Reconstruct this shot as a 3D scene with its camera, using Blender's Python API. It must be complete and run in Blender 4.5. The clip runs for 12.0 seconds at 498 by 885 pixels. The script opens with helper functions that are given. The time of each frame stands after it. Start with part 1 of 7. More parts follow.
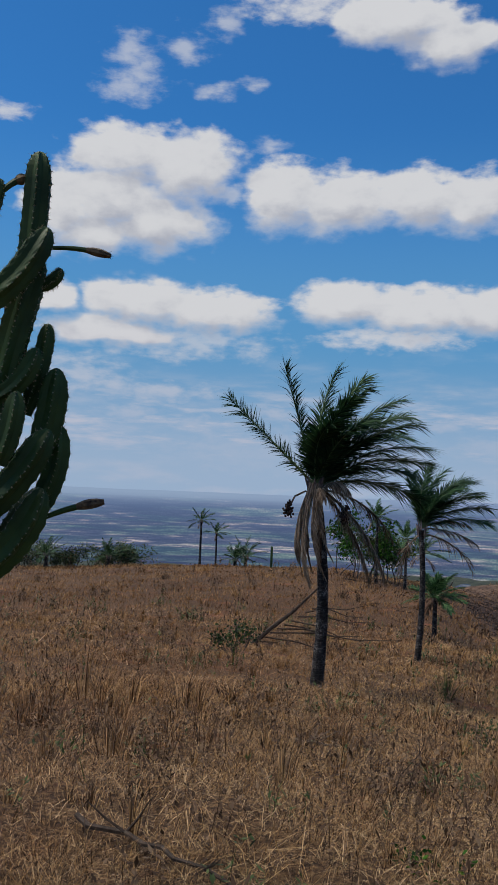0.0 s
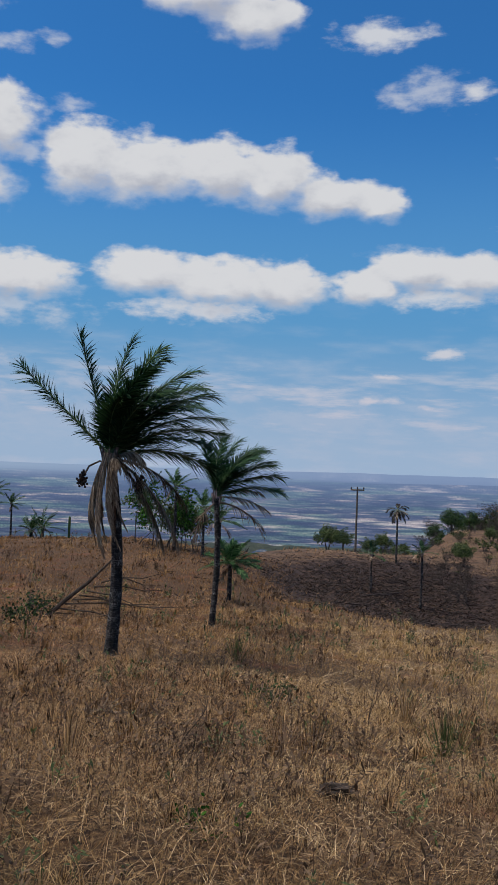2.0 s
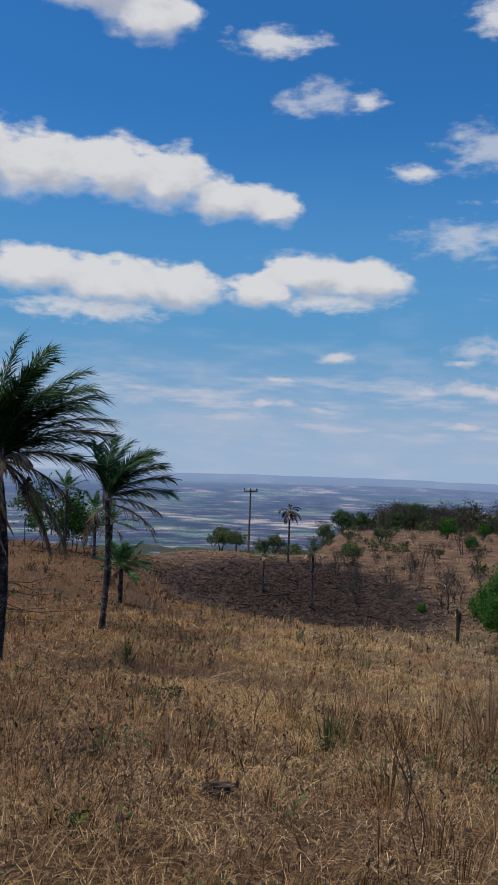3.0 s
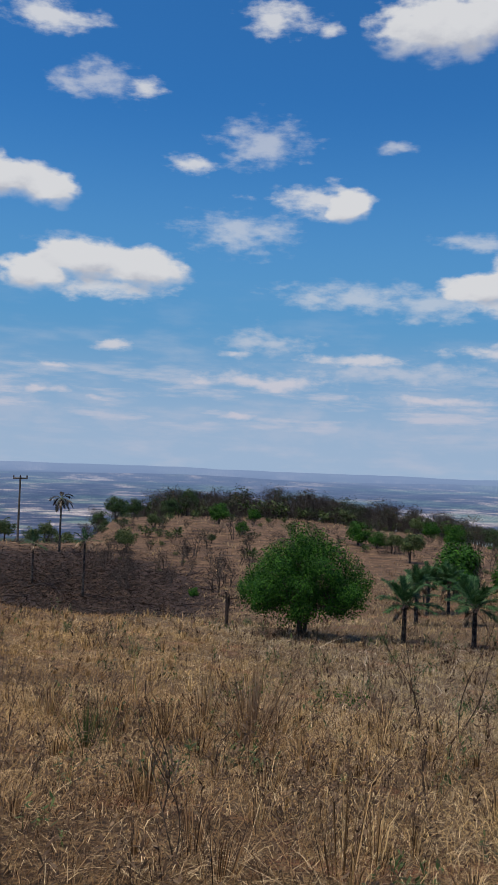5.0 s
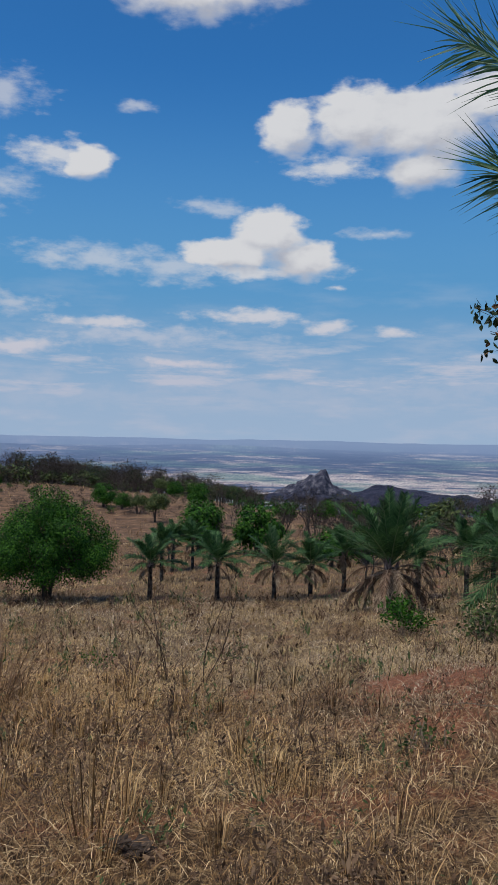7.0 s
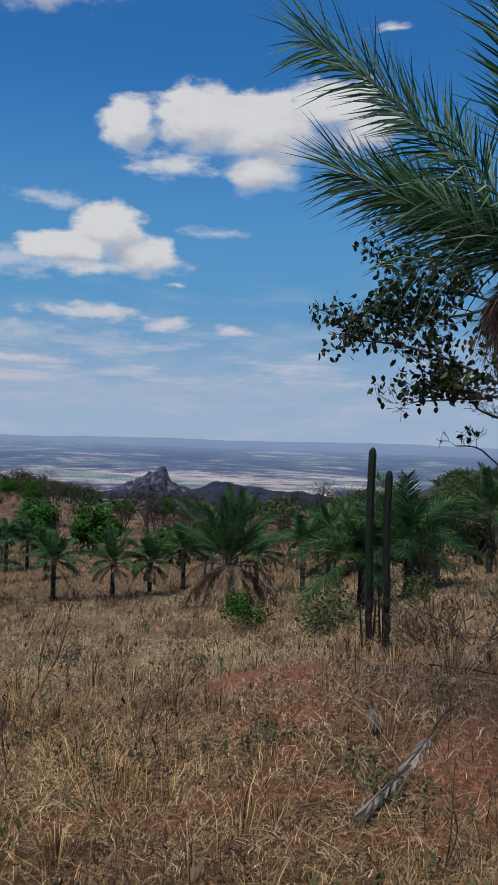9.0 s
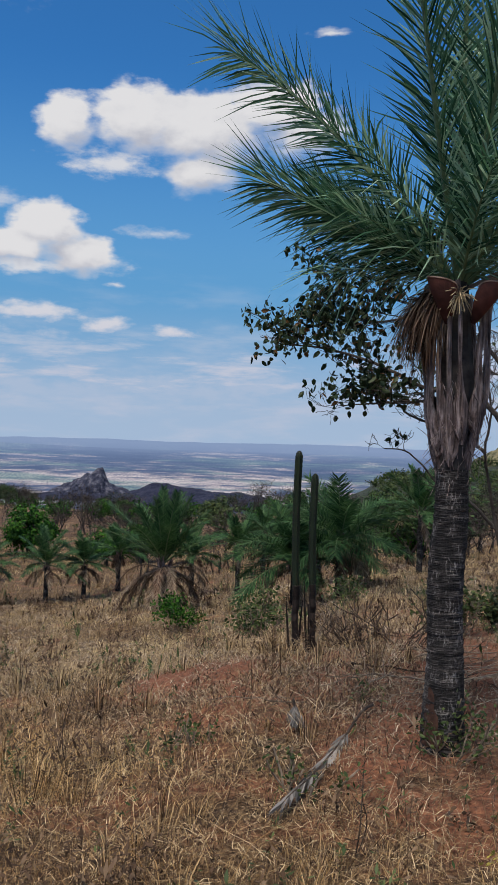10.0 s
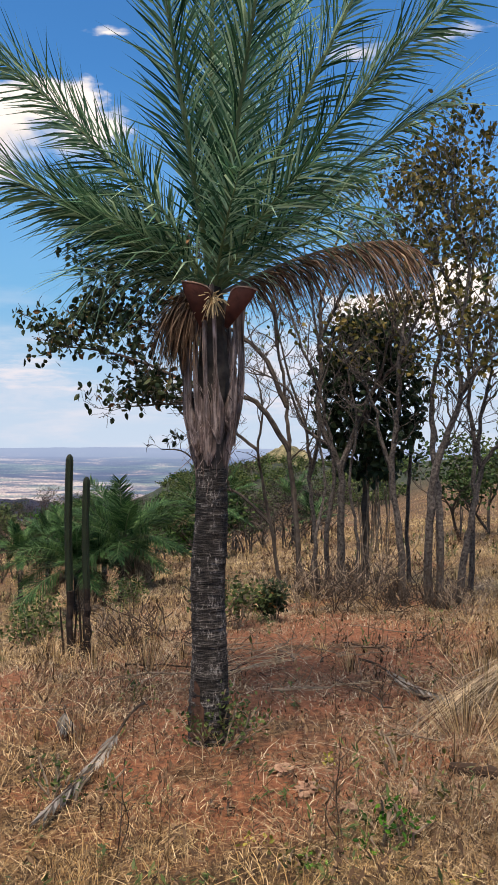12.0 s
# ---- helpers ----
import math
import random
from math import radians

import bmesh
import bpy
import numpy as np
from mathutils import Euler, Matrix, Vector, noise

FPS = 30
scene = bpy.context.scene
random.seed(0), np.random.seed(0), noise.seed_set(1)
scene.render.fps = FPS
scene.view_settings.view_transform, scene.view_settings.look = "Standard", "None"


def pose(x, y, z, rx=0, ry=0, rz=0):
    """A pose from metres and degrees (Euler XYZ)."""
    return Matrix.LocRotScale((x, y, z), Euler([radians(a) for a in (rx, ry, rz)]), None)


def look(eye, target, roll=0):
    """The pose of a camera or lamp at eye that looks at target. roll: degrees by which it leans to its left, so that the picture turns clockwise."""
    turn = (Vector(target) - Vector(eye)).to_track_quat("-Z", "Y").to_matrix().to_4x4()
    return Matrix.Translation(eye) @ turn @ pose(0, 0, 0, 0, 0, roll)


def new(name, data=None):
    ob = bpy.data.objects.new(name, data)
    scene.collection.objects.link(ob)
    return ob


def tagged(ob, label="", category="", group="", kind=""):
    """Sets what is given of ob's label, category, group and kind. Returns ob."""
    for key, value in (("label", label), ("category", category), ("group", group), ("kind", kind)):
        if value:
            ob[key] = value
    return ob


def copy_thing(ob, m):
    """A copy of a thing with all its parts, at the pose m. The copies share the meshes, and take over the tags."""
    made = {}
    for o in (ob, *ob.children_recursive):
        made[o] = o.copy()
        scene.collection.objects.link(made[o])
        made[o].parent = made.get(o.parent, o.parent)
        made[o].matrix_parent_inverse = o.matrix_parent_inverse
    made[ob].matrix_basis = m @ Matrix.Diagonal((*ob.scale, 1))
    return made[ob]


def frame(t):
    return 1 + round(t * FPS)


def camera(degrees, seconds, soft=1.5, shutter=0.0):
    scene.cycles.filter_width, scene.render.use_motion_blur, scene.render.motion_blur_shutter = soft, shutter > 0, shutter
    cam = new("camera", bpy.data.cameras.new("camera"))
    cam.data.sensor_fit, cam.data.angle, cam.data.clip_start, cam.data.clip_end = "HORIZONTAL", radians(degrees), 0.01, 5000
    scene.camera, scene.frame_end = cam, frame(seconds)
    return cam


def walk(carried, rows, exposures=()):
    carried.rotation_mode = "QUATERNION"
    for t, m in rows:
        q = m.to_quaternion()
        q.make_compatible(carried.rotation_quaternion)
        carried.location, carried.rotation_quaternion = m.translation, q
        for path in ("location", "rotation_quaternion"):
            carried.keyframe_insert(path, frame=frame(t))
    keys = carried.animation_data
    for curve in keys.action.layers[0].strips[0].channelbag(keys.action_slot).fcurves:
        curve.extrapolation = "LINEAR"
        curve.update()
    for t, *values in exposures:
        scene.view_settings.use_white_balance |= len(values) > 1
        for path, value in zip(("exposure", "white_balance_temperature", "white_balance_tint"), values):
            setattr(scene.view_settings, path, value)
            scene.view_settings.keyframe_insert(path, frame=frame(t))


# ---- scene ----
cam = camera(32.1, 12.0, soft=1.0)
PATH = [
    (0, (0.071, -0.267, 1.566), (0.1475, 1.729, 1.6681), 2.39),
    (0.5, (0.068, -0.27, 1.566), (0.2852, 1.7172, 1.6302), 2.13),
    (1, (0.099, -0.267, 1.572), (0.4377, 1.7031, 1.639), 2.07),
    (1.5, (0.127, -0.281, 1.566), (0.5644, 1.6696, 1.6307), 2.2),
    (2, (0.146, -0.306, 1.579), (0.6762, 1.622, 1.628), 2.24),
    (2.5, (0.164, -0.339, 1.584), (0.8007, 1.5565, 1.6391), 2.29),
    (3, (0.185, -0.369, 1.589), (0.9451, 1.4803, 1.6504), 2.26),
    (3.2, (0.203, -0.36, 1.579), (1.0041, 1.4716, 1.6444), 2.49),
    (4.8, (0.386, -0.16, 1.56), (1.5524, 1.4636, 1.6151), 2.16),
    (5, (0.401, -0.165, 1.549), (1.6089, 1.4284, 1.6013), 2.3),
    (5.5, (0.414, -0.17, 1.541), (1.727, 1.338, 1.5827), 1.71),
    (6, (0.419, -0.161, 1.541), (1.8192, 1.267, 1.5559), 1.61),
    (6.5, (0.453, -0.12, 1.519), (1.9861, 1.1643, 1.5046), 1.28),
    (7, (0.481, -0.1, 1.503), (2.0995, 1.0741, 1.4852), 1.3),
    (7.2, (0.492, -0.075, 1.5), (2.1376, 1.0606, 1.4789), 1.35),
    (8.8, (0.557, 0.004, 1.486), (2.3486, 0.8927, 1.4695), 1.82),
    (9, (0.576, -0.016, 1.491), (2.3837, 0.8397, 1.4756), 1.66),
    (9.5, (0.565, -0.053, 1.497), (2.3928, 0.7597, 1.4847), 1.71),
    (10, (0.537, -0.141, 1.513), (2.4002, 0.5857, 1.5046), 1.8),
    (10.5, (0.529, -0.214, 1.515), (2.4301, 0.407, 1.5107), 1.41),
    (11, (0.531, -0.269, 1.519), (2.4656, 0.2389, 1.5184), 0.73),
    (11.5, (0.524, -0.29, 1.518), (2.4833, 0.1121, 1.5206), 0.74),
    (12, (0.53, -0.316, 1.519), (2.5133, -0.0569, 1.5226), 0.29),
]
walk(cam, [(t, look(eye, target, roll)) for t, eye, target, roll in PATH],
     [(0.0, -0.12, 6500, 10), (1.5, -0.06, 6500, 10), (5.0, -0.05, 6500, 10), (7.0, -0.08, 6500, 10), (8.8, -0.12, 6500, 10), (10.0, 0.08, 6650, 11), (11.0, 0.36, 7100, 14), (12.0, 0.66, 7750, 15)])

# ---- world: daylight sky with fair-weather clouds; the sun stands behind a cloud, so its light is soft ----
SUN_AZIMUTH, SUN_ELEVATION = -82.0, 68.0      # degrees; azimuth clockwise from +y
world = bpy.data.worlds.new("sky")
scene.world = world
world.use_nodes = True
WT = world.node_tree
WT.nodes.clear()


def wnode(kind, **values):
    n = WT.nodes.new(kind)
    for key, value in values.items():
        if key == "op":
            n.operation = value
        elif key == "ins":
            for i, v in value.items():
                if isinstance(v, bpy.types.NodeSocket):
                    WT.links.new(v, n.inputs[i])
                else:
                    n.inputs[i].default_value = v
    return n


def wmath(op, *ins, clamp=False):
    n = wnode("ShaderNodeMath", op=op, ins=dict(enumerate(ins)))
    n.use_clamp = clamp
    return n.outputs[0]


def wrange(value, a, b, c=0.0, d=1.0, smooth=True):
    n = wnode("ShaderNodeMapRange", ins={0: value, 1: a, 2: b, 3: c, 4: d})
    n.interpolation_type = "SMOOTHSTEP" if smooth else "LINEAR"
    return n.outputs[0]


def wmix(fac, a, b):
    n = WT.nodes.new("ShaderNodeMix")
    n.data_type = "RGBA"
    for i, v in ((0, fac), (6, a), (7, b)):
        if isinstance(v, bpy.types.NodeSocket):
            WT.links.new(v, n.inputs[i])
        else:
            n.inputs[i].default_value = v
    return n.outputs[2]


def wnoise(vec, scale, detail, rough=0.55):
    n = wnode("ShaderNodeTexNoise", ins={"Vector": vec, "Scale": scale, "Detail": detail, "Roughness": rough})
    return n


sky = wnode("ShaderNodeTexSky")
sky.sky_type = "NISHITA"
sky.sun_disc = False
sky.sun_elevation, sky.sun_rotation = radians(SUN_ELEVATION), radians(SUN_AZIMUTH)
sky.altitude, sky.air_density, sky.dust_density, sky.ozone_density = 600, 1.0, 0.6, 2.0
geo = wnode("ShaderNodeTexCoord").outputs["Generated"]
xyz = wnode("ShaderNodeSeparateXYZ", ins={0: geo}).outputs
az = wmath("MULTIPLY", wmath("ARCTAN2", xyz[0], xyz[1]), 57.2958)
el = wmath("MULTIPLY", wmath("ARCSINE", xyz[2]), 57.2958)
flat = wnode("ShaderNodeCombineXYZ", ins={0: az, 1: el, 2: 0.0}).outputs[0]
# the clouds' ragged outlines: the place is warped by noise at two scales
stretch = wnode("ShaderNodeVectorMath", op="MULTIPLY", ins={0: flat, 1: (1.0, 1.6, 1.0)}).outputs[0]
n1 = wnoise(stretch, 0.30, 3.0).outputs[1]
n1 = wnode("ShaderNodeVectorMath", op="MULTIPLY_ADD", ins={0: n1, 1: (2.0, 1.1, 0.0), 2: (-1.0, -0.55, 0.0)}).outputs[0]
warped = wnode("ShaderNodeVectorMath", op="ADD", ins={0: flat, 1: n1}).outputs[0]
fine = wnoise(stretch, 0.55, 6.0, 0.50).outputs[0]
fields = {"puff": None, "wisp": None, "tuft": None, "above": None}
# the same place looked up a little higher, to tell a cloud's sunlit top from its base
higher = wnode("ShaderNodeVectorMath", op="ADD", ins={0: warped, 1: (-0.5, 1.15, 0.0)}).outputs[0]


def lobe(kind, where, a, e, w, h):
    """One rounded lobe of a cloud: azimuth, elevation, half width and half height, in degrees."""
    q = wnode("ShaderNodeVectorMath", op="MULTIPLY_ADD", ins={0: where, 1: (1 / w, 1 / h, 0), 2: (-a / w, -e / h, 0)}).outputs[0]
    d = wnode("ShaderNodeVectorMath", op="LENGTH", ins={0: q}).outputs["Value"]
    fields[kind] = d if fields[kind] is None else wmath("SMOOTH_MIN", fields[kind], d, 0.30)


def puff(a, e, w, h):
    lobe("puff" if h > 0.9 else "tuft", warped, a, e, w, h)
    if h > 0.9:
        lobe("above", higher, a, e, w, h)


def wisp(a, e, w, h):
    lobe("wisp", warped, a, e, w, h)


puff(-6.8, 20.7, 3.18, 1.81)
puff(-2.8, 20.2, 3.41, 2.17)
puff(-7.4, 18.1, 3.72, 2.53)
puff(-10.8, 17.1, 2.18, 2.53)
puff(-4.9, 16.8, 3.94, 1.90)
puff(-8.5, 15.8, 2.95, 1.32)
puff(3.9, 18.7, 2.60, 2.07)
puff(7.8, 18.5, 3.38, 1.86)
puff(12.7, 18.8, 3.02, 1.69)
puff(16.5, 18.3, 2.81, 1.70)
puff(20.2, 17.3, 2.94, 1.23)
puff(23.4, 17.0, 1.63, 0.96)
puff(10.9, 29.0, 4.07, 1.42)
puff(14.6, 27.6, 2.71, 1.35)
puff(5.5, 29.7, 4.56, 0.83)
puff(23.2, 26.6, 2.72, 0.78)
puff(-5.4, 11.8, 3.73, 1.37)
puff(-0.8, 11.3, 4.14, 1.38)
puff(-7.1, 9.8, 4.44, 0.94)
puff(-10.8, 11.5, 1.44, 0.99)
puff(8.1, 12.2, 3.00, 1.36)
puff(12.6, 11.6, 3.94, 1.52)
puff(17.1, 11.6, 2.79, 1.51)
puff(11.9, 10.1, 4.87, 0.80)
puff(25.9, 12.7, 2.57, 1.28)
puff(29.2, 12.4, 3.05, 1.34)
puff(22.6, 11.7, 2.42, 0.94)
puff(27.1, 11.2, 4.35, 0.65)
puff(-14.7, 22.4, 1.69, 0.50)
puff(29.2, 23.4, 1.16, 0.63)
puff(32.6, 19.2, 1.48, 0.59)
puff(29.4, 23.3, 1.16, 0.69)
puff(32.7, 19.2, 1.48, 0.53)
puff(40.9, 17.2, 2.93, 0.89)
puff(43.1, 17.0, 1.43, 0.96)
puff(38.1, 27.7, 2.34, 0.89)
puff(41.7, 27.0, 0.68, 0.42)
puff(49.5, 27.0, 4.73, 1.63)
puff(55.3, 27.6, 2.80, 1.15)
puff(55.1, 12.8, 2.29, 1.47)
puff(52.7, 11.7, 2.97, 1.00)
puff(57.0, 11.4, 2.41, 1.20)
puff(54.2, 10.6, 4.60, 0.57)
puff(56.2, 19.3, 1.67, 1.49)
puff(60.9, 19.8, 2.78, 1.94)
puff(65.0, 19.3, 3.91, 2.03)
puff(69.8, 20.7, 3.14, 1.45)
puff(64.9, 17.0, 2.24, 1.35)
puff(71.7, 19.4, 2.21, 1.47)
puff(59.0, 17.2, 2.95, 0.74)
puff(28.1, 7.4, 1.23, 0.33)
puff(33.8, 5.3, 1.25, 0.32)
puff(23.5, 4.4, 1.63, 0.26)
puff(24.3, 6.0, 0.96, 0.18)
puff(27.0, 4.0, 0.73, 0.18)
puff(36.5, 3.3, 1.19, 0.22)
puff(36.0, 7.2, 1.04, 0.22)
puff(36.1, 7.3, 1.06, 0.21)
puff(37.7, 5.6, 4.34, 0.58)
puff(43.9, 7.0, 3.34, 0.44)
puff(49.1, 4.6, 3.55, 0.37)
puff(54.1, 7.7, 3.88, 0.51)
puff(59.1, 7.1, 1.63, 0.58)
puff(63.8, 6.8, 1.68, 0.32)
puff(59.7, 9.7, 0.89, 0.25)
puff(73.5, 25.1, 1.17, 0.18)
puff(92.1, 8.3, 4.30, 1.44)
puff(96.4, 9.7, 2.09, 1.76)
wisp(49.4, 10.9, 4.84, 0.93)
wisp(43.4, 11.2, 4.45, 0.78)
wisp(49.0, 10.9, 4.10, 0.65)
wisp(-0.4, 28.7, 1.15, 0.84)
wisp(-7.0, 26.5, 1.35, 1.16)
wisp(-6.9, 24.8, 1.87, 0.82)
wisp(-6.1, 25.5, 1.50, 1.24)
wisp(-3.2, 27.2, 1.29, 0.80)
wisp(-1.1, 24.9, 1.52, 0.51)
wisp(1.3, 25.4, 0.69, 0.38)
wisp(2.8, 21.7, 1.14, 0.40)
wisp(0.5, 19.0, 1.29, 0.82)
wisp(24.4, 23.3, 1.08, 0.76)
wisp(3.0, 21.9, 1.18, 0.45)
wisp(-4.0, 6.1, 4.10, 0.67)
wisp(-5.7, 4.6, 1.84, 0.52)
wisp(-1.3, 3.9, 2.62, 0.52)
wisp(3.6, 5.0, 2.06, 0.52)
wisp(-2.3, 9.4, 5.63, 1.25)
wisp(-9.9, 6.9, 4.37, 1.45)
wisp(25.5, 13.6, 2.13, 0.70)
wisp(14.4, 4.5, 2.24, 0.37)
wisp(24.1, 5.9, 1.08, 0.22)
wisp(23.4, 4.5, 1.62, 0.29)
wisp(20.7, 3.0, 5.76, 0.89)
wisp(3.7, 2.4, 8.15, 1.25)
wisp(24.4, 23.0, 0.90, 0.51)
wisp(14.9, 4.6, 1.57, 0.30)
wisp(20.7, 2.7, 4.83, 0.82)
wisp(37.2, 20.6, 2.44, 1.12)
wisp(36.1, 15.1, 3.18, 1.19)
wisp(26.3, 23.5, 2.13, 1.04)
wisp(46.0, 20.4, 0.97, 0.40)
wisp(28.4, 2.6, 2.15, 0.66)
wisp(40.6, 2.1, 5.22, 0.60)
wisp(37.7, 8.2, 2.88, 0.71)
wisp(46.5, 6.3, 8.20, 0.66)
wisp(37.4, 20.7, 2.51, 1.26)
wisp(46.2, 20.4, 0.97, 0.32)
wisp(54.4, 2.8, 7.31, 0.74)
wisp(44.7, 2.2, 5.96, 0.82)
wisp(73.3, 25.2, 1.24, 0.24)
wisp(61.9, 13.0, 1.49, 0.35)
wisp(64.4, 3.1, 8.19, 0.89)
wisp(52.7, 3.0, 4.31, 0.80)
wisp(51.6, 14.6, 2.12, 0.47)
wisp(89.8, 24.3, 1.83, 0.49)
wisp(68.6, 3.4, 4.29, 0.94)
wisp(95.6, 24.9, 2.11, 0.42)
wisp(84.7, 5.5, 5.93, 1.84)
rough = wmath("MULTIPLY_ADD", fine, 1.25, -0.62)
# frayed edges: a finer noise drawn out sideways
fray = wnoise(wnode("ShaderNodeVectorMath", op="MULTIPLY", ins={0: flat, 1: (0.75, 1.9, 1.0)}).outputs[0], 0.9, 8.0, 0.60).outputs[0]
fray = wmath("MULTIPLY_ADD", fray, 1.0, -0.5)
puffs = wmath("ADD", wmath("ADD", fields["puff"], rough), wmath("MULTIPLY", fray, 0.55))
wisps = wmath("ADD", wmath("ADD", fields["wisp"], wmath("MULTIPLY", rough, 1.7)), wmath("MULTIPLY", fray, 2.4))
lumps = wnoise(wnode("ShaderNodeVectorMath", op="ADD", ins={0: stretch, 1: (3.0, 7.0, 0.0)}).outputs[0], 0.55, 6.0).outputs[0]
upward = wmath("SUBTRACT", fields["above"], fields["puff"])
lift = wmath("ADD", wmath("MULTIPLY", upward, 0.8), wmath("ADD", wmath("MULTIPLY_ADD", lumps, 1.5, -0.70), wmath("MULTIPLY", fray, 0.35)))
# a crisp sunlit top, a soft ragged base
dense = wrange(puffs, 1.36, wrange(upward, -0.4, 0.4, 0.30, 0.86))
thin = wmath("MULTIPLY", wrange(wisps, 1.45, -0.1, 0.0, 0.58), wrange(el, 1.5, 7.0, 0.30, 1.0))
# the sky goes on in the same way behind the camera and overhead
around = wmath("MAXIMUM", wrange(az, 104.0, 118.0), wmath("MAXIMUM", wrange(az, -22.0, -36.0), wrange(el, 36.0, 44.0)))
broad = wnoise(wnode("ShaderNodeVectorMath", op="MULTIPLY", ins={0: geo, 1: (1.0, 1.0, 2.2)}).outputs[0], 3.2, 7.0).outputs[0]
others = wmath("MULTIPLY", wmath("MULTIPLY", wrange(broad, 0.53, 0.62), around), wrange(el, 2.0, 9.0))
# thin flat cloud low over the horizon, and a thin veil
rows = wnoise(wnode("ShaderNodeVectorMath", op="MULTIPLY", ins={0: flat, 1: (0.17, 0.95, 1.0)}).outputs[0], 1.0, 7.0, 0.60).outputs[0]
rows = wmath("MULTIPLY", wrange(rows, 0.44, 0.70), wmath("MULTIPLY", wrange(el, 0.9, 3.2, 0.0, 0.70), wrange(el, 8.0, 4.5)))
veil = wmath("MULTIPLY", wrange(wnoise(wnode("ShaderNodeVectorMath", op="MULTIPLY", ins={0: flat, 1: (0.35, 1.4, 1.0)}).outputs[0], 0.5, 6.0).outputs[0], 0.45, 0.78), wrange(el, 13.0, 3.0, 0.0, 0.40))
small = wrange(wmath("ADD", wmath("ADD", fields["tuft"], wmath("MULTIPLY", rough, 1.5)), wmath("MULTIPLY", fray, 2.2)), 1.40, 0.0, 0.0, 0.88)
cover = wmath("MAXIMUM", wmath("MAXIMUM", dense, wmath("MAXIMUM", small, thin)), wmath("MAXIMUM", others, wmath("MAXIMUM", veil, rows)))
shade = wmath("MULTIPLY", wrange(lift, 0.55, -0.62), wrange(puffs, 1.30, 0.40))
white = wmix(shade, (0.685, 0.695, 0.720, 1), (0.42, 0.445, 0.52, 1))
white = wmix(wrange(el, 12.0, 2.0, 0.0, 0.80), white, (0.565, 0.54, 0.635, 1))
blue = wnode("ShaderNodeVectorMath", op="MULTIPLY", ins={0: sky.outputs[0], 1: (0.025, 0.080, 0.125)}).outputs[0]
mid = wmix(wrange(el, 24.0, 6.0, 0.0, 0.90), blue, (0.118, 0.322, 0.565, 1))
hazy = wmix(wrange(el, 10.0, 0.0, 0.0, 0.92), mid, (0.355, 0.468, 0.635, 1))
final = wmix(cover, hazy, white)
back = wnode("ShaderNodeBackground", ins={0: final, 1: 1.0})
WT.links.new(back.outputs[0], wnode("ShaderNodeOutputWorld").inputs[0])

sun = new("sun", bpy.data.lights.new("sun", "SUN"))
sun.data.energy, sun.data.angle, sun.data.color = 4.5, radians(30), (1.0, 0.93, 0.83)
sa, se = radians(SUN_AZIMUTH), radians(SUN_ELEVATION)
sun.matrix_world = look((math.sin(sa) * math.cos(se) * 50, math.cos(sa) * math.cos(se) * 50, math.sin(se) * 50), (0, 0, 0))
tagged(sun, kind="structure")

# ---- materials ----


def material(name, build):
    m = bpy.data.materials.new(name)
    m.use_nodes = True
    t = m.node_tree
    p = t.nodes["Principled BSDF"]

    def node(kind, **ins):
        n = t.nodes.new(kind)
        for key, v in ins.items():
            s = n.inputs[key.replace("_", " ")]
            if isinstance(v, bpy.types.NodeSocket):
                t.links.new(v, s)
            else:
                s.default_value = v
        return n

    def ramp(fac, *stops):
        n = t.nodes.new("ShaderNodeValToRGB")
        t.links.new(fac, n.inputs[0])
        while len(n.color_ramp.elements) < len(stops):
            n.color_ramp.elements.new(0.5)
        for e, (pos, c) in zip(n.color_ramp.elements, stops):
            e.position, e.color = pos, (*c, 1)
        return n.outputs[0]

    def mix(fac, a, b, mode="MIX"):
        n = t.nodes.new("ShaderNodeMix")
        n.data_type, n.blend_type = "RGBA", mode
        for i, v in ((0, fac), (6, a), (7, b)):
            if isinstance(v, bpy.types.NodeSocket):
                t.links.new(v, n.inputs[i])
            else:
                n.inputs[i].default_value = v if i == 0 else (*v, 1)
        return n.outputs[2]

    def fbm(scale, detail=5.0, vec=None, rough=0.55):
        n = node("ShaderNodeTexNoise", Scale=scale, Detail=detail, Roughness=rough)
        t.links.new(vec or place, n.inputs["Vector"])
        return n.outputs[0]

    def bump(height, strength, distance):
        n = node("ShaderNodeBump", Strength=strength, Distance=distance)
        t.links.new(height, n.inputs["Height"])
        t.links.new(n.outputs[0], p.inputs["Normal"])

    def put(name_, v):
        s = p.inputs[name_]
        if isinstance(v, bpy.types.NodeSocket):
            t.links.new(v, s)
        else:
            s.default_value = v

    def calc(op, a, b=0.0, c=0.0):
        n = t.nodes.new("ShaderNodeMath")
        n.operation = op
        for i, v in enumerate((a, b, c)):
            if isinstance(v, bpy.types.NodeSocket):
                t.links.new(v, n.inputs[i])
            else:
                n.inputs[i].default_value = v
        return n.outputs[0]

    geometry = t.nodes.new("ShaderNodeNewGeometry")
    place = geometry.outputs["Position"]
    local = t.nodes.new("ShaderNodeTexCoord").outputs["Object"]
    island = geometry.outputs["Random Per Island"]
    each = t.nodes.new("ShaderNodeObjectInfo").outputs["Random"]
    put("Specular IOR Level", 0.25)
    build(dict(t=t, p=p, node=node, ramp=ramp, mix=mix, fbm=fbm, bump=bump, put=put, calc=calc, place=place, local=local, island=island, each=each))
    return m


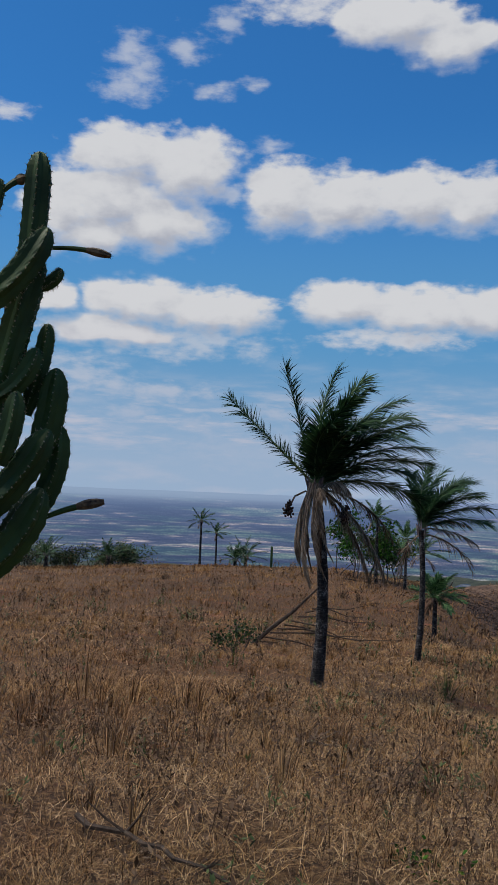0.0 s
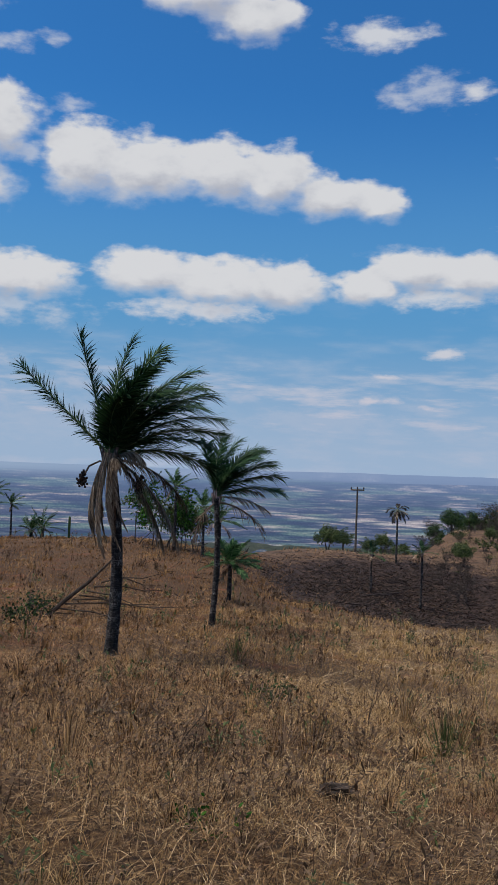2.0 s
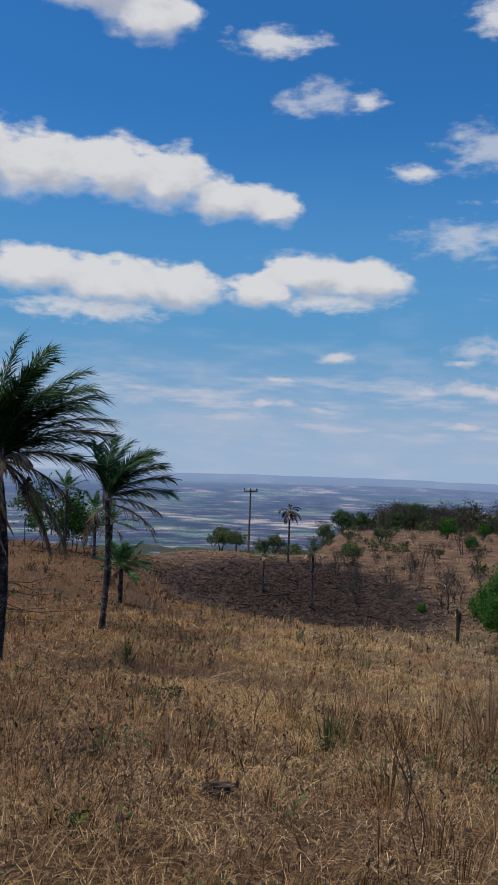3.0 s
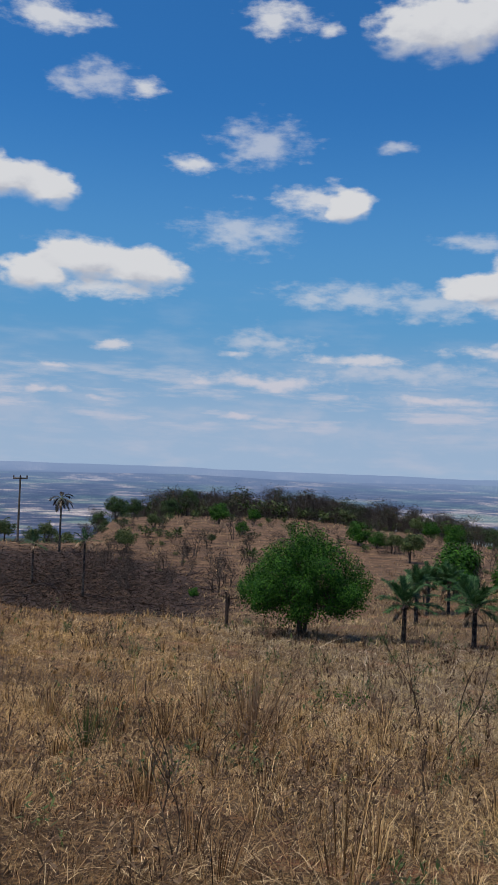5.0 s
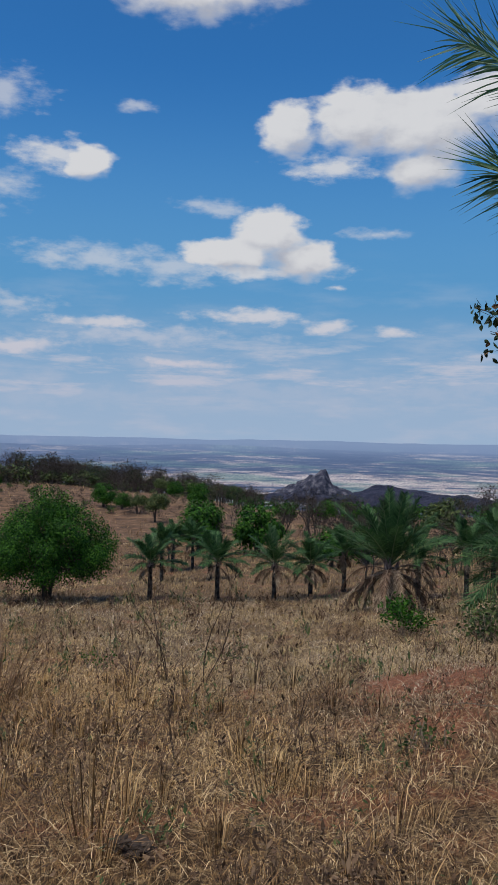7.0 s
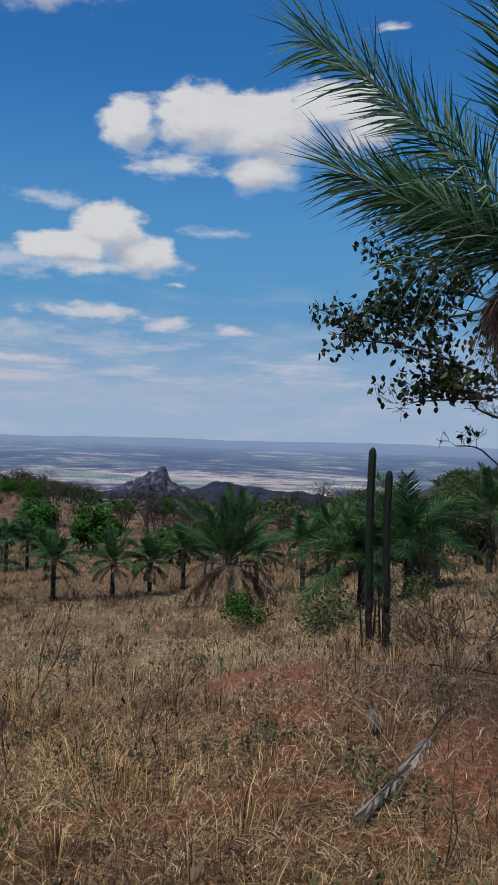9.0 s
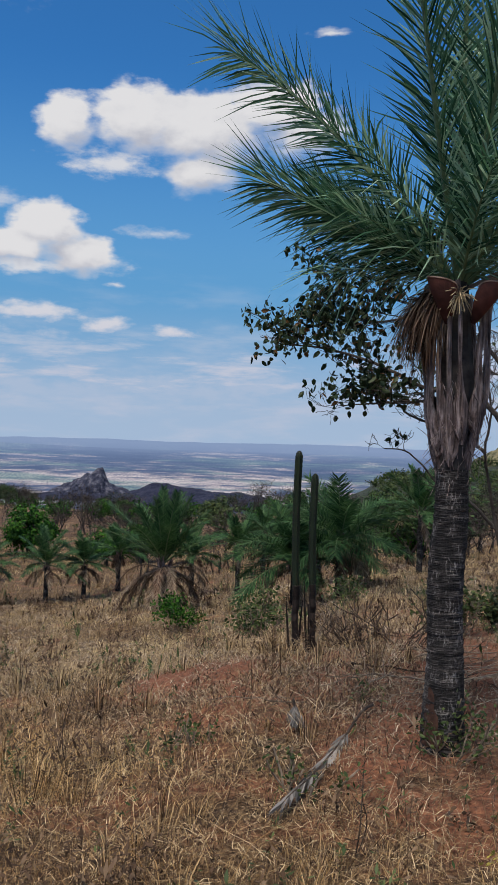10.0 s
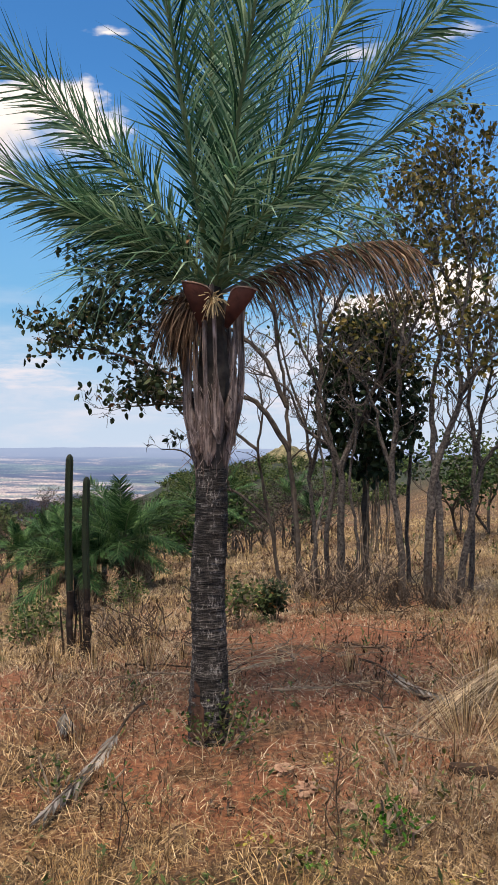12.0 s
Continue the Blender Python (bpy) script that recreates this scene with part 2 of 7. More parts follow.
def leaf_material(name, dark, mid, light, rough=0.5, through_light=0.25, old=None):
    """Leaves: every leaf its own shade, some light through the blade."""
    def build(k):
        stops = [(0.0, dark), (0.5, mid), (1.0, light)]
        col = k["ramp"](k["island"], *stops)
        if old:
            col = k["mix"](k["calc"]("GREATER_THAN", k["calc"]("FRACT", k["calc"]("MULTIPLY", k["island"], 37.3)), 0.93), col, old)
        col = k["mix"](0.6, col, k["ramp"](k["fbm"](1.3, 3), (0.3, (0.6, 0.6, 0.6)), (0.7, (1.25, 1.2, 1.1))), "MULTIPLY")
        k["put"]("Base Color", col)
        k["put"]("Roughness", rough)
        k["put"]("Specular IOR Level", 0.14)
        tr = k["node"]("ShaderNodeBsdfTranslucent", Color=col)
        mx = k["node"]("ShaderNodeMixShader", Fac=through_light)
        t = k["t"]
        t.links.new(k["p"].outputs[0], mx.inputs[1])
        t.links.new(tr.outputs[0], mx.inputs[2])
        t.links.new(mx.outputs[0], t.nodes["Material Output"].inputs[0])
    return material(name, build)


def bark_material(name, dark, light, scale=9.0, rings=0.0, rough=0.85):
    def build(k):
        n = k["fbm"](scale, 8, k["local"])
        big = k["fbm"](1.6, 4)
        col = k["ramp"](n, (0.3, dark), (0.7, light))
        col = k["mix"](0.5, col, k["ramp"](big, (0.35, (0.6, 0.6, 0.6)), (0.7, (1.3, 1.25, 1.2))), "MULTIPLY")
        k["put"]("Base Color", col)
        k["put"]("Roughness", rough)
        k["bump"](n, 0.6, 0.02)
    return material(name, build)


def side_tint(k, far=(0.84, 0.82, 0.80)):
    """Tint across the field: browner grass on the brow, its backlit darkness put into the colour; far tints the side by
    the nearest palm.
    """
    xyz_ = k["node"]("ShaderNodeSeparateXYZ", Vector=k["place"]).outputs
    side = k["calc"]("ADD", k["calc"]("SUBTRACT", xyz_[0], k["calc"]("MULTIPLY", xyz_[1], 0.45)), k["calc"]("MULTIPLY_ADD", k["fbm"](0.3, 4), 5.0, -2.5))
    m = k["node"]("ShaderNodeMapRange", From_Min=-4.5, From_Max=6.0)
    k["t"].links.new(side, m.inputs[0])
    return k["ramp"](m.outputs[0], (0.0, (0.70, 0.56, 0.44)), (0.39, (0.90, 0.79, 0.63)), (0.67, (1.03, 0.96, 0.82)), (0.86, (0.97, 0.92, 0.81)), (1.0, far))


def build_ground(k):
    n_big, n_mid, n_fine = k["fbm"](0.16, 5), k["fbm"](1.1, 7), k["fbm"](22.0, 9, rough=0.75)
    litter = k["ramp"](n_fine, (0.38, (0.026, 0.016, 0.010)), (0.50, (0.105, 0.066, 0.036)), (0.66, (0.34, 0.245, 0.140)))
    dirt = k["ramp"](n_fine, (0.32, (0.075, 0.034, 0.021)), (0.52, (0.245, 0.106, 0.062)), (0.70, (0.44, 0.205, 0.118)))
    # bare red soil shows through the litter, most of it by the nearest palm and the thicket
    away = k["node"]("ShaderNodeVectorMath")
    away.operation = "DISTANCE"
    k["t"].links.new(k["place"], away.inputs[0])
    away.inputs[1].default_value = (8.5, 0.6, -0.3)
    near = k["node"]("ShaderNodeMapRange", From_Min=1.2, From_Max=5.0, To_Min=0.24, To_Max=0.0)
    k["t"].links.new(away.outputs["Value"], near.inputs[0])
    away2 = k["node"]("ShaderNodeVectorMath")
    away2.operation = "DISTANCE"
    k["t"].links.new(k["place"], away2.inputs[0])
    away2.inputs[1].default_value = (7.58, 3.2, -0.6)
    near2 = k["node"]("ShaderNodeMapRange", From_Min=0.25, From_Max=0.85, To_Min=0.60, To_Max=0.0)
    k["t"].links.new(away2.outputs["Value"], near2.inputs[0])
    bare = k["ramp"](k["calc"]("ADD", k["calc"]("ADD", n_mid, near2.outputs[0]), near.outputs[0]), (0.58, (0, 0, 0)), (0.70, (1, 1, 1)))
    col = k["mix"](bare, litter, dirt)
    tone = k["ramp"](n_big, (0.35, (0.72, 0.66, 0.62)), (0.65, (1.2, 1.15, 1.05)))
    col = k["mix"](0.8, col, tone, "MULTIPLY")
    col = k["mix"](1.0, col, side_tint(k), "MULTIPLY")
    # browner, barer ground on the hill beyond
    xyz_ = k["node"]("ShaderNodeSeparateXYZ", Vector=k["place"]).outputs
    dist = k["calc"]("SQRT", k["calc"]("ADD", k["calc"]("MULTIPLY", xyz_[0], xyz_[0]), k["calc"]("MULTIPLY", xyz_[1], xyz_[1])))
    hill = k["node"]("ShaderNodeMapRange", From_Min=30.0, From_Max=52.0)
    k["t"].links.new(dist, hill.inputs[0])
    brown = k["ramp"](k["fbm"](0.9, 9, rough=0.72), (0.36, (0.026, 0.016, 0.010)), (0.47, (0.090, 0.051, 0.029)), (0.58, (0.150, 0.088, 0.048)), (0.70, (0.26, 0.17, 0.09)))
    north = k["node"]("ShaderNodeMapRange", From_Min=0.0, From_Max=10.0)
    k["t"].links.new(k["calc"]("SUBTRACT", xyz_[1], k["calc"]("MULTIPLY", xyz_[0], 0.30)), north.inputs[0])
    col = k["mix"](k["calc"]("MULTIPLY", hill.outputs[0], north.outputs[0]), col, brown)
    # the burnt slope: charcoal and ash
    ex, ey = k["calc"]("SUBTRACT", xyz_[0], 21.0), k["calc"]("SUBTRACT", xyz_[1], 42.0)
    u = k["calc"]("DIVIDE", k["calc"]("ADD", k["calc"]("MULTIPLY", ex, 0.484), k["calc"]("MULTIPLY", ey, 0.875)), 17.0)
    v = k["calc"]("DIVIDE", k["calc"]("SUBTRACT", k["calc"]("MULTIPLY", ex, 0.875), k["calc"]("MULTIPLY", ey, 0.484)), 9.0)
    rad = k["calc"]("ADD", k["calc"]("SQRT", k["calc"]("ADD", k["calc"]("MULTIPLY", u, u), k["calc"]("MULTIPLY", v, v))), k["calc"]("MULTIPLY_ADD", n_mid, 0.9, -0.45))
    burnt = k["ramp"](rad, (0.78, (1, 1, 1)), (1.05, (0, 0, 0)))
    ash = k["ramp"](k["fbm"](3.5, 9, rough=0.75), (0.38, (0.012, 0.007, 0.006)), (0.54, (0.036, 0.021, 0.016)), (0.70, (0.15, 0.088, 0.066)))
    col = k["mix"](burnt, col, ash)
    # scrub on the far slopes
    far = k["node"]("ShaderNodeMapRange", From_Min=110.0, From_Max=170.0)
    k["t"].links.new(dist, far.inputs[0])
    scrub = k["ramp"](k["fbm"](0.22, 8, rough=0.7), (0.35, (0.012, 0.018, 0.013)), (0.55, (0.032, 0.040, 0.025)), (0.72, (0.09, 0.078, 0.048)))
    col = k["mix"](far.outputs[0], col, scrub)
    k["put"]("Base Color", col)
    k["put"]("Roughness", 0.95)
    k["bump"](n_fine, 0.9, 0.05)


GROUND = material("dry_field_ground", build_ground)


def build_plain(k):
    """Lowland in the distance: fields, woods and bare land, paler and bluer the farther off through haze put in as
    emission.
    """
    xyz_ = k["node"]("ShaderNodeSeparateXYZ", Vector=k["place"]).outputs
    dist = k["calc"]("SQRT", k["calc"]("ADD", k["calc"]("MULTIPLY", xyz_[0], xyz_[0]), k["calc"]("MULTIPLY", xyz_[1], xyz_[1])))
    ang = k["calc"]("MULTIPLY", k["calc"]("ARCTAN2", xyz_[0], xyz_[1]), 57.3)
    # how far down the slope of the view a place lies: strips of land look thinner the farther off they are
    down = k["calc"]("DIVIDE", 97000.0, dist)
    lay = k["node"]("ShaderNodeCombineXYZ", X=k["calc"]("MULTIPLY", ang, 0.14), Y=k["calc"]("MULTIPLY", down, 0.080)).outputs[0]
    strips = k["node"]("ShaderNodeCombineXYZ", X=k["calc"]("MULTIPLY", ang, 0.50), Y=k["calc"]("MULTIPLY", down, 0.30)).outputs[0]

    def window(src, a0, a1, lo, hi):
        n_ = k["node"]("ShaderNodeMapRange", From_Min=a0, From_Max=a1, To_Min=lo, To_Max=hi)
        k["t"].links.new(src, n_.inputs[0])
        return n_.outputs[0]

    def moved(x_, y_):
        return k["node"]("ShaderNodeMapping", Vector=lay, Location=(x_, y_, 0.0)).outputs[0]

    # a belt of pale cleared fields lies across the nearer lowland
    belt = k["calc"]("MULTIPLY", k["calc"]("MULTIPLY", window(down, 62, 74, 0, 0.17), window(down, 112, 128, 1, 0)), window(ang, 24, 46, 0.25, 1.0))
    tract = k["fbm"](1.0, 4, moved(2.0, 11.0))
    streak = k["fbm"](1.0, 5, strips, 0.6)
    tone = k["calc"]("ADD", k["calc"]("MULTIPLY_ADD", tract, 0.95, 0.03), k["calc"]("MULTIPLY_ADD", streak, 1.15, -0.575))
    tone = k["calc"]("ADD", k["calc"]("ADD", tone, belt), window(ang, -10, 34, -0.07, 0.0))
    speck = k["fbm"](1.0, 4, k["node"]("ShaderNodeCombineXYZ", X=k["calc"]("MULTIPLY", ang, 8.0), Y=k["calc"]("MULTIPLY", down, 0.45)).outputs[0], 0.7)
    # the blue of distance is put into the land's darker colours too
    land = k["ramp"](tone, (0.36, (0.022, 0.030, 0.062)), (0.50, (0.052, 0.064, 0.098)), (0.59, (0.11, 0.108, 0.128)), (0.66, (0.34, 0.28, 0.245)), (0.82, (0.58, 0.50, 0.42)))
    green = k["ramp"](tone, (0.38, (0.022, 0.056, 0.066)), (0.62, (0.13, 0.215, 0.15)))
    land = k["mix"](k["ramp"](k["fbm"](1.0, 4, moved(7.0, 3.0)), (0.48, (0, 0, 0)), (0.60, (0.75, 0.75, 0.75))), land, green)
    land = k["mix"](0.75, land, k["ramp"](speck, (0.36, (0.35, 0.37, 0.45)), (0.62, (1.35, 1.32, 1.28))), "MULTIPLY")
    # the last range of hills is evened out towards one dark blue
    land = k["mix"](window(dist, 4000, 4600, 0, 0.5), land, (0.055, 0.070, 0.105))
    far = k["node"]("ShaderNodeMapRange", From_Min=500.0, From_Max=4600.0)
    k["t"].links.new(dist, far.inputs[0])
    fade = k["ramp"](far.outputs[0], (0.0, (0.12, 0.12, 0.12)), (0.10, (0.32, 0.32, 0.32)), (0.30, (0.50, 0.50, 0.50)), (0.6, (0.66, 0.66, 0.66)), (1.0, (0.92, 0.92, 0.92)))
    k["put"]("Base Color", land)
    k["put"]("Roughness", 1.0)
    k["put"]("Specular IOR Level", 0.0)
    # haze as glowing colour, growing with distance and palest far off to the left
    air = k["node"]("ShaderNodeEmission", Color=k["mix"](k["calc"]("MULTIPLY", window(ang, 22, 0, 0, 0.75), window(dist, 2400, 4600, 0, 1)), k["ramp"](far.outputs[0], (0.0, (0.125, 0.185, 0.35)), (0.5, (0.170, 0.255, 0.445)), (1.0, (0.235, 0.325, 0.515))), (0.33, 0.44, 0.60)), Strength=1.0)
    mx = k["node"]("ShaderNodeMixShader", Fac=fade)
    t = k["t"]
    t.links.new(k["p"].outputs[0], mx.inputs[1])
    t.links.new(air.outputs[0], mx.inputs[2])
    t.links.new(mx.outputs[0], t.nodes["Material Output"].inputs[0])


PLAIN = material("distant_lowland", build_plain)


def straw_material(name, *stops, far=(0.84, 0.82, 0.80)):
    def build(k):
        col = k["ramp"](k["island"], *stops)
        tone = k["ramp"](k["fbm"](0.45, 5), (0.38, (0.58, 0.46, 0.40)), (0.62, (1.25, 1.20, 1.10)))
        col = k["mix"](0.85, col, tone, "MULTIPLY")
        col = k["mix"](1.0, col, side_tint(k, far), "MULTIPLY")
        k["put"]("Base Color", col)
        k["put"]("Roughness", 0.7)
        tr = k["node"]("ShaderNodeBsdfTranslucent", Color=col)
        mx = k["node"]("ShaderNodeMixShader", Fac=0.25)
        t = k["t"]
        t.links.new(k["p"].outputs[0], mx.inputs[1])
        t.links.new(tr.outputs[0], mx.inputs[2])
        t.links.new(mx.outputs[0], t.nodes["Material Output"].inputs[0])
    return material(name, build)


STRAW = straw_material("dry_straw", (0.0, (0.016, 0.010, 0.007)), (0.36, (0.100, 0.060, 0.028)), (0.68, (0.36, 0.250, 0.125)), (1.0, (0.67, 0.530, 0.335)), far=(0.81, 0.82, 0.84))
FIELD_STRAW = straw_material("dry_field_straw", (0.0, (0.095, 0.064, 0.033)), (0.40, (0.295, 0.208, 0.106)), (0.75, (0.49, 0.362, 0.196)), (1.0, (0.64, 0.500, 0.295)), far=(0.95, 1.0, 1.05))


def build_litter(k):
    col = k["ramp"](k["island"], (0.0, (0.085, 0.052, 0.032)), (0.5, (0.33, 0.235, 0.140)), (1.0, (0.69, 0.56, 0.385)))
    k["put"]("Base Color", k["mix"](1.0, col, side_tint(k, (0.80, 0.83, 0.90)), "MULTIPLY"))
    k["put"]("Roughness", 0.8)


LITTER = material("bleached_straw", build_litter)
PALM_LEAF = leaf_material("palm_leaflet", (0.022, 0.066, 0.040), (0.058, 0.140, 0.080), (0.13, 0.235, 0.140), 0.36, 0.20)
# sunlight and sheen are put into the nearest palm's leaflet colours
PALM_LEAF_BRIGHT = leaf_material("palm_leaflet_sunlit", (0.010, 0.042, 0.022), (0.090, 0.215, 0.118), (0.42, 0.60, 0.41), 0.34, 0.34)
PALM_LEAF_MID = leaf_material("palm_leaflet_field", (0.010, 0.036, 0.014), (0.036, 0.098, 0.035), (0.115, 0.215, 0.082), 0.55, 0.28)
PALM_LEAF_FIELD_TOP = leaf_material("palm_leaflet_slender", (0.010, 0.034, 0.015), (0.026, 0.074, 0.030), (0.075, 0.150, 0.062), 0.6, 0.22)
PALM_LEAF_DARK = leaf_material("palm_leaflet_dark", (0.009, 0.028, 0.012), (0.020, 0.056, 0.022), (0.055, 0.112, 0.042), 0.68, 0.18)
DEAD_FROND = leaf_material("dead_palm_leaflet", (0.10, 0.066, 0.045), (0.24, 0.172, 0.12), (0.48, 0.385, 0.29), 0.8, 0.2)
DEAD_BROWN = leaf_material("brown_dead_leaflet", (0.055, 0.030, 0.020), (0.15, 0.088, 0.058), (0.36, 0.25, 0.18), 0.8, 0.2)
RACHIS = bark_material("frond_stalk", (0.075, 0.13, 0.055), (0.17, 0.23, 0.11), 14, 0, 0.5)
DEAD_STALK = bark_material("dead_stalk", (0.11, 0.075, 0.05), (0.30, 0.22, 0.16), 14)
GREEN_LEAF = leaf_material("broad_green_leaf", (0.006, 0.030, 0.004), (0.019, 0.076, 0.008), (0.060, 0.168, 0.015), 0.65, 0.25)
OLIVE_LEAF = leaf_material("dull_olive_leaf", (0.022, 0.040, 0.014), (0.055, 0.085, 0.028), (0.12, 0.15, 0.05), 0.5, 0.25)
FIELD_LEAF = leaf_material("dark_green_field_leaf", (0.010, 0.024, 0.009), (0.026, 0.054, 0.018), (0.070, 0.115, 0.036), 0.55, 0.2)
DARK_LEAF = leaf_material("dark_leathery_leaf", (0.010, 0.020, 0.009), (0.022, 0.038, 0.016), (0.050, 0.065, 0.028), 0.45, 0.15, (0.16, 0.085, 0.035))
FRESH_LEAF = leaf_material("fresh_green_leaf", (0.04, 0.12, 0.02), (0.09, 0.22, 0.035), (0.17, 0.33, 0.07), 0.5, 0.3)
SALLOW_LEAF = leaf_material("sallow_leaf", (0.14, 0.15, 0.03), (0.28, 0.27, 0.05), (0.45, 0.40, 0.09), 0.5, 0.3)
CREEPER = leaf_material("dark_creeper_leaf", (0.006, 0.014, 0.007), (0.014, 0.030, 0.014), (0.040, 0.064, 0.028), 0.45, 0.12)
YELLOW_LEAF = leaf_material("yellowing_leaf", (0.025, 0.030, 0.010), (0.075, 0.072, 0.022), (0.19, 0.145, 0.045), 0.55, 0.3)
DRY_WEED = leaf_material("dried_weed", (0.040, 0.024, 0.015), (0.095, 0.058, 0.036), (0.20, 0.135, 0.085), 0.85, 0.1)
GREY_TWIG = leaf_material("grey_brown_twigs", (0.012, 0.010, 0.010), (0.034, 0.028, 0.026), (0.080, 0.066, 0.058), 0.9, 0.05)
DARK_STALK = bark_material("dark_dry_stalk", (0.022, 0.015, 0.011), (0.085, 0.060, 0.044), 20)
BURNT_STICK = leaf_material("charred_stick", (0.006, 0.0045, 0.004), (0.024, 0.016, 0.013), (0.12, 0.078, 0.058), 0.9, 0.0)
GREY_LEAFLET = leaf_material("weathered_leaflet", (0.04, 0.036, 0.034), (0.12, 0.112, 0.106), (0.32, 0.30, 0.285), 0.7, 0.1)
RED_GRASS = leaf_material("reddish_dry_grass", (0.12, 0.070, 0.044), (0.27, 0.165, 0.105), (0.47, 0.335, 0.215), 0.75, 0.2)
CLOD = bark_material("dark_clod", (0.018, 0.013, 0.010), (0.075, 0.052, 0.038), 25)
STONE = bark_material("reddish_stone", (0.13, 0.070, 0.045), (0.32, 0.20, 0.14), 18)
BARK = bark_material("grey_bark", (0.012, 0.009, 0.008), (0.125, 0.110, 0.100), 34)
DARK_BARK = bark_material("dark_bark", (0.025, 0.020, 0.017), (0.095, 0.078, 0.066), 12)
CHARRED = bark_material("charred_wood", (0.010, 0.008, 0.008), (0.075, 0.055, 0.048), 10)
TWIG = bark_material("dry_twig", (0.10, 0.072, 0.05), (0.28, 0.22, 0.165), 16)
PALE_STALK = bark_material("pale_dry_stalk", (0.26, 0.19, 0.12), (0.60, 0.48, 0.33), 20)
POLE_WOOD = bark_material("weathered_pole", (0.05, 0.042, 0.036), (0.16, 0.135, 0.11), 6)


def build_palm_trunk(k):
    xyz_ = k["node"]("ShaderNodeSeparateXYZ", Vector=k["local"]).outputs
    n = k["fbm"](7.0, 7, k["local"])
    stretch_ = k["node"]("ShaderNodeMapping", Vector=k["local"], Scale=(4.0, 4.0, 46.0)).outputs[0]
    bands = k["fbm"](3.0, 5, stretch_, 0.6)
    flecks = k["fbm"](1.0, 4, k["node"]("ShaderNodeMapping", Vector=k["local"], Scale=(75.0, 75.0, 26.0)).outputs[0], 0.7)
    col = k["ramp"](bands, (0.36, (0.010, 0.009, 0.009)), (0.52, (0.032, 0.028, 0.027)), (0.62, (0.095, 0.088, 0.084)), (0.74, (0.25, 0.237, 0.225)))
    pale = k["ramp"](k["calc"]("ADD", flecks, k["calc"]("MULTIPLY_ADD", n, 0.6, -0.30)), (0.56, (0, 0, 0)), (0.70, (1, 1, 1)))
    col = k["mix"](pale, col, (0.21, 0.20, 0.195))
    col = k["mix"](0.8, col, k["ramp"](n, (0.42, (0.35, 0.34, 0.36)), (0.60, (1.3, 1.27, 1.25))), "MULTIPLY")
    k["put"]("Base Color", col)
    k["put"]("Roughness", 0.85)
    k["bump"](k["calc"]("ADD", bands, k["calc"]("MULTIPLY", flecks, 0.6)), 1.0, 0.03)


PALM_TRUNK = material("ringed_palm_bark", build_palm_trunk)


def build_cactus(k, dark=(0.012, 0.033, 0.006), light=(0.042, 0.080, 0.016)):
    n = k["fbm"](5.0, 6, k["local"])
    col = k["ramp"](n, (0.3, dark), (0.7, light))
    k["put"]("Base Color", col)
    k["put"]("Roughness", 0.62)
    k["put"]("Specular IOR Level", 0.3)
    k["bump"](k["fbm"](40.0, 3, k["local"]), 0.2, 0.004)


CACTUS = material("waxy_cactus_skin", build_cactus)
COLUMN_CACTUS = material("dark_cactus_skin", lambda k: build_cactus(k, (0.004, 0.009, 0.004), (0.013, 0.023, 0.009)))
CORK = bark_material("dark_corky_skin", (0.005, 0.004, 0.004), (0.030, 0.019, 0.015), 24)
FADED_FLOWER = bark_material("withered_flower", (0.030, 0.020, 0.014), (0.20, 0.145, 0.085), 26)
FLOWER_STEM = bark_material("dry_flower_stem", (0.30, 0.22, 0.12), (0.62, 0.48, 0.28), 30)
SPATHE_RIM = bark_material("pale_spathe_rim", (0.20, 0.12, 0.085), (0.46, 0.32, 0.24), 14)
SPINE = bark_material("cactus_spine", (0.30, 0.27, 0.19), (0.55, 0.50, 0.38), 30)
SPATHE = bark_material("woody_spathe", (0.050, 0.016, 0.011), (0.145, 0.046, 0.030), 9, 0, 0.8)


def build_sheath(k):
    """Split, fibrous leaf bases: long streaks, weathered grey over brown."""
    fibre = k["fbm"](1.0, 6, k["node"]("ShaderNodeMapping", Vector=k["local"], Scale=(60.0, 60.0, 3.5)).outputs[0], 0.65)
    col = k["ramp"](fibre, (0.34, (0.034, 0.022, 0.018)), (0.50, (0.20, 0.150, 0.135)), (0.66, (0.48, 0.395, 0.365)))
    col = k["mix"](0.7, col, k["ramp"](k["fbm"](6.0, 4, k["local"]), (0.40, (0.45, 0.42, 0.42)), (0.62, (1.2, 1.15, 1.12))), "MULTIPLY")
    k["put"]("Base Color", col)
    k["put"]("Roughness", 0.85)
    k["bump"](fibre, 1.0, 0.02)


SHEATH = material("leaf_sheath_fibre", build_sheath)
SCAR = bark_material("bare_trunk_wood", (0.028, 0.013, 0.009), (0.085, 0.042, 0.028), 22)
FRUIT = bark_material("palm_fruit_cluster", (0.018, 0.012, 0.010), (0.07, 0.045, 0.035), 20)


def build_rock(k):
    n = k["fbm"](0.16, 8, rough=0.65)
    # grey rock, with the blue of distance put into its colours
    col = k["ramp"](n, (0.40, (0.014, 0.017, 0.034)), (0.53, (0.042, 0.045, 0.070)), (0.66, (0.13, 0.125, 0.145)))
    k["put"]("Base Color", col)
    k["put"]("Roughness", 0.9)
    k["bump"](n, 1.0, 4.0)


ROCK = material("haze_blue_rock", build_rock)


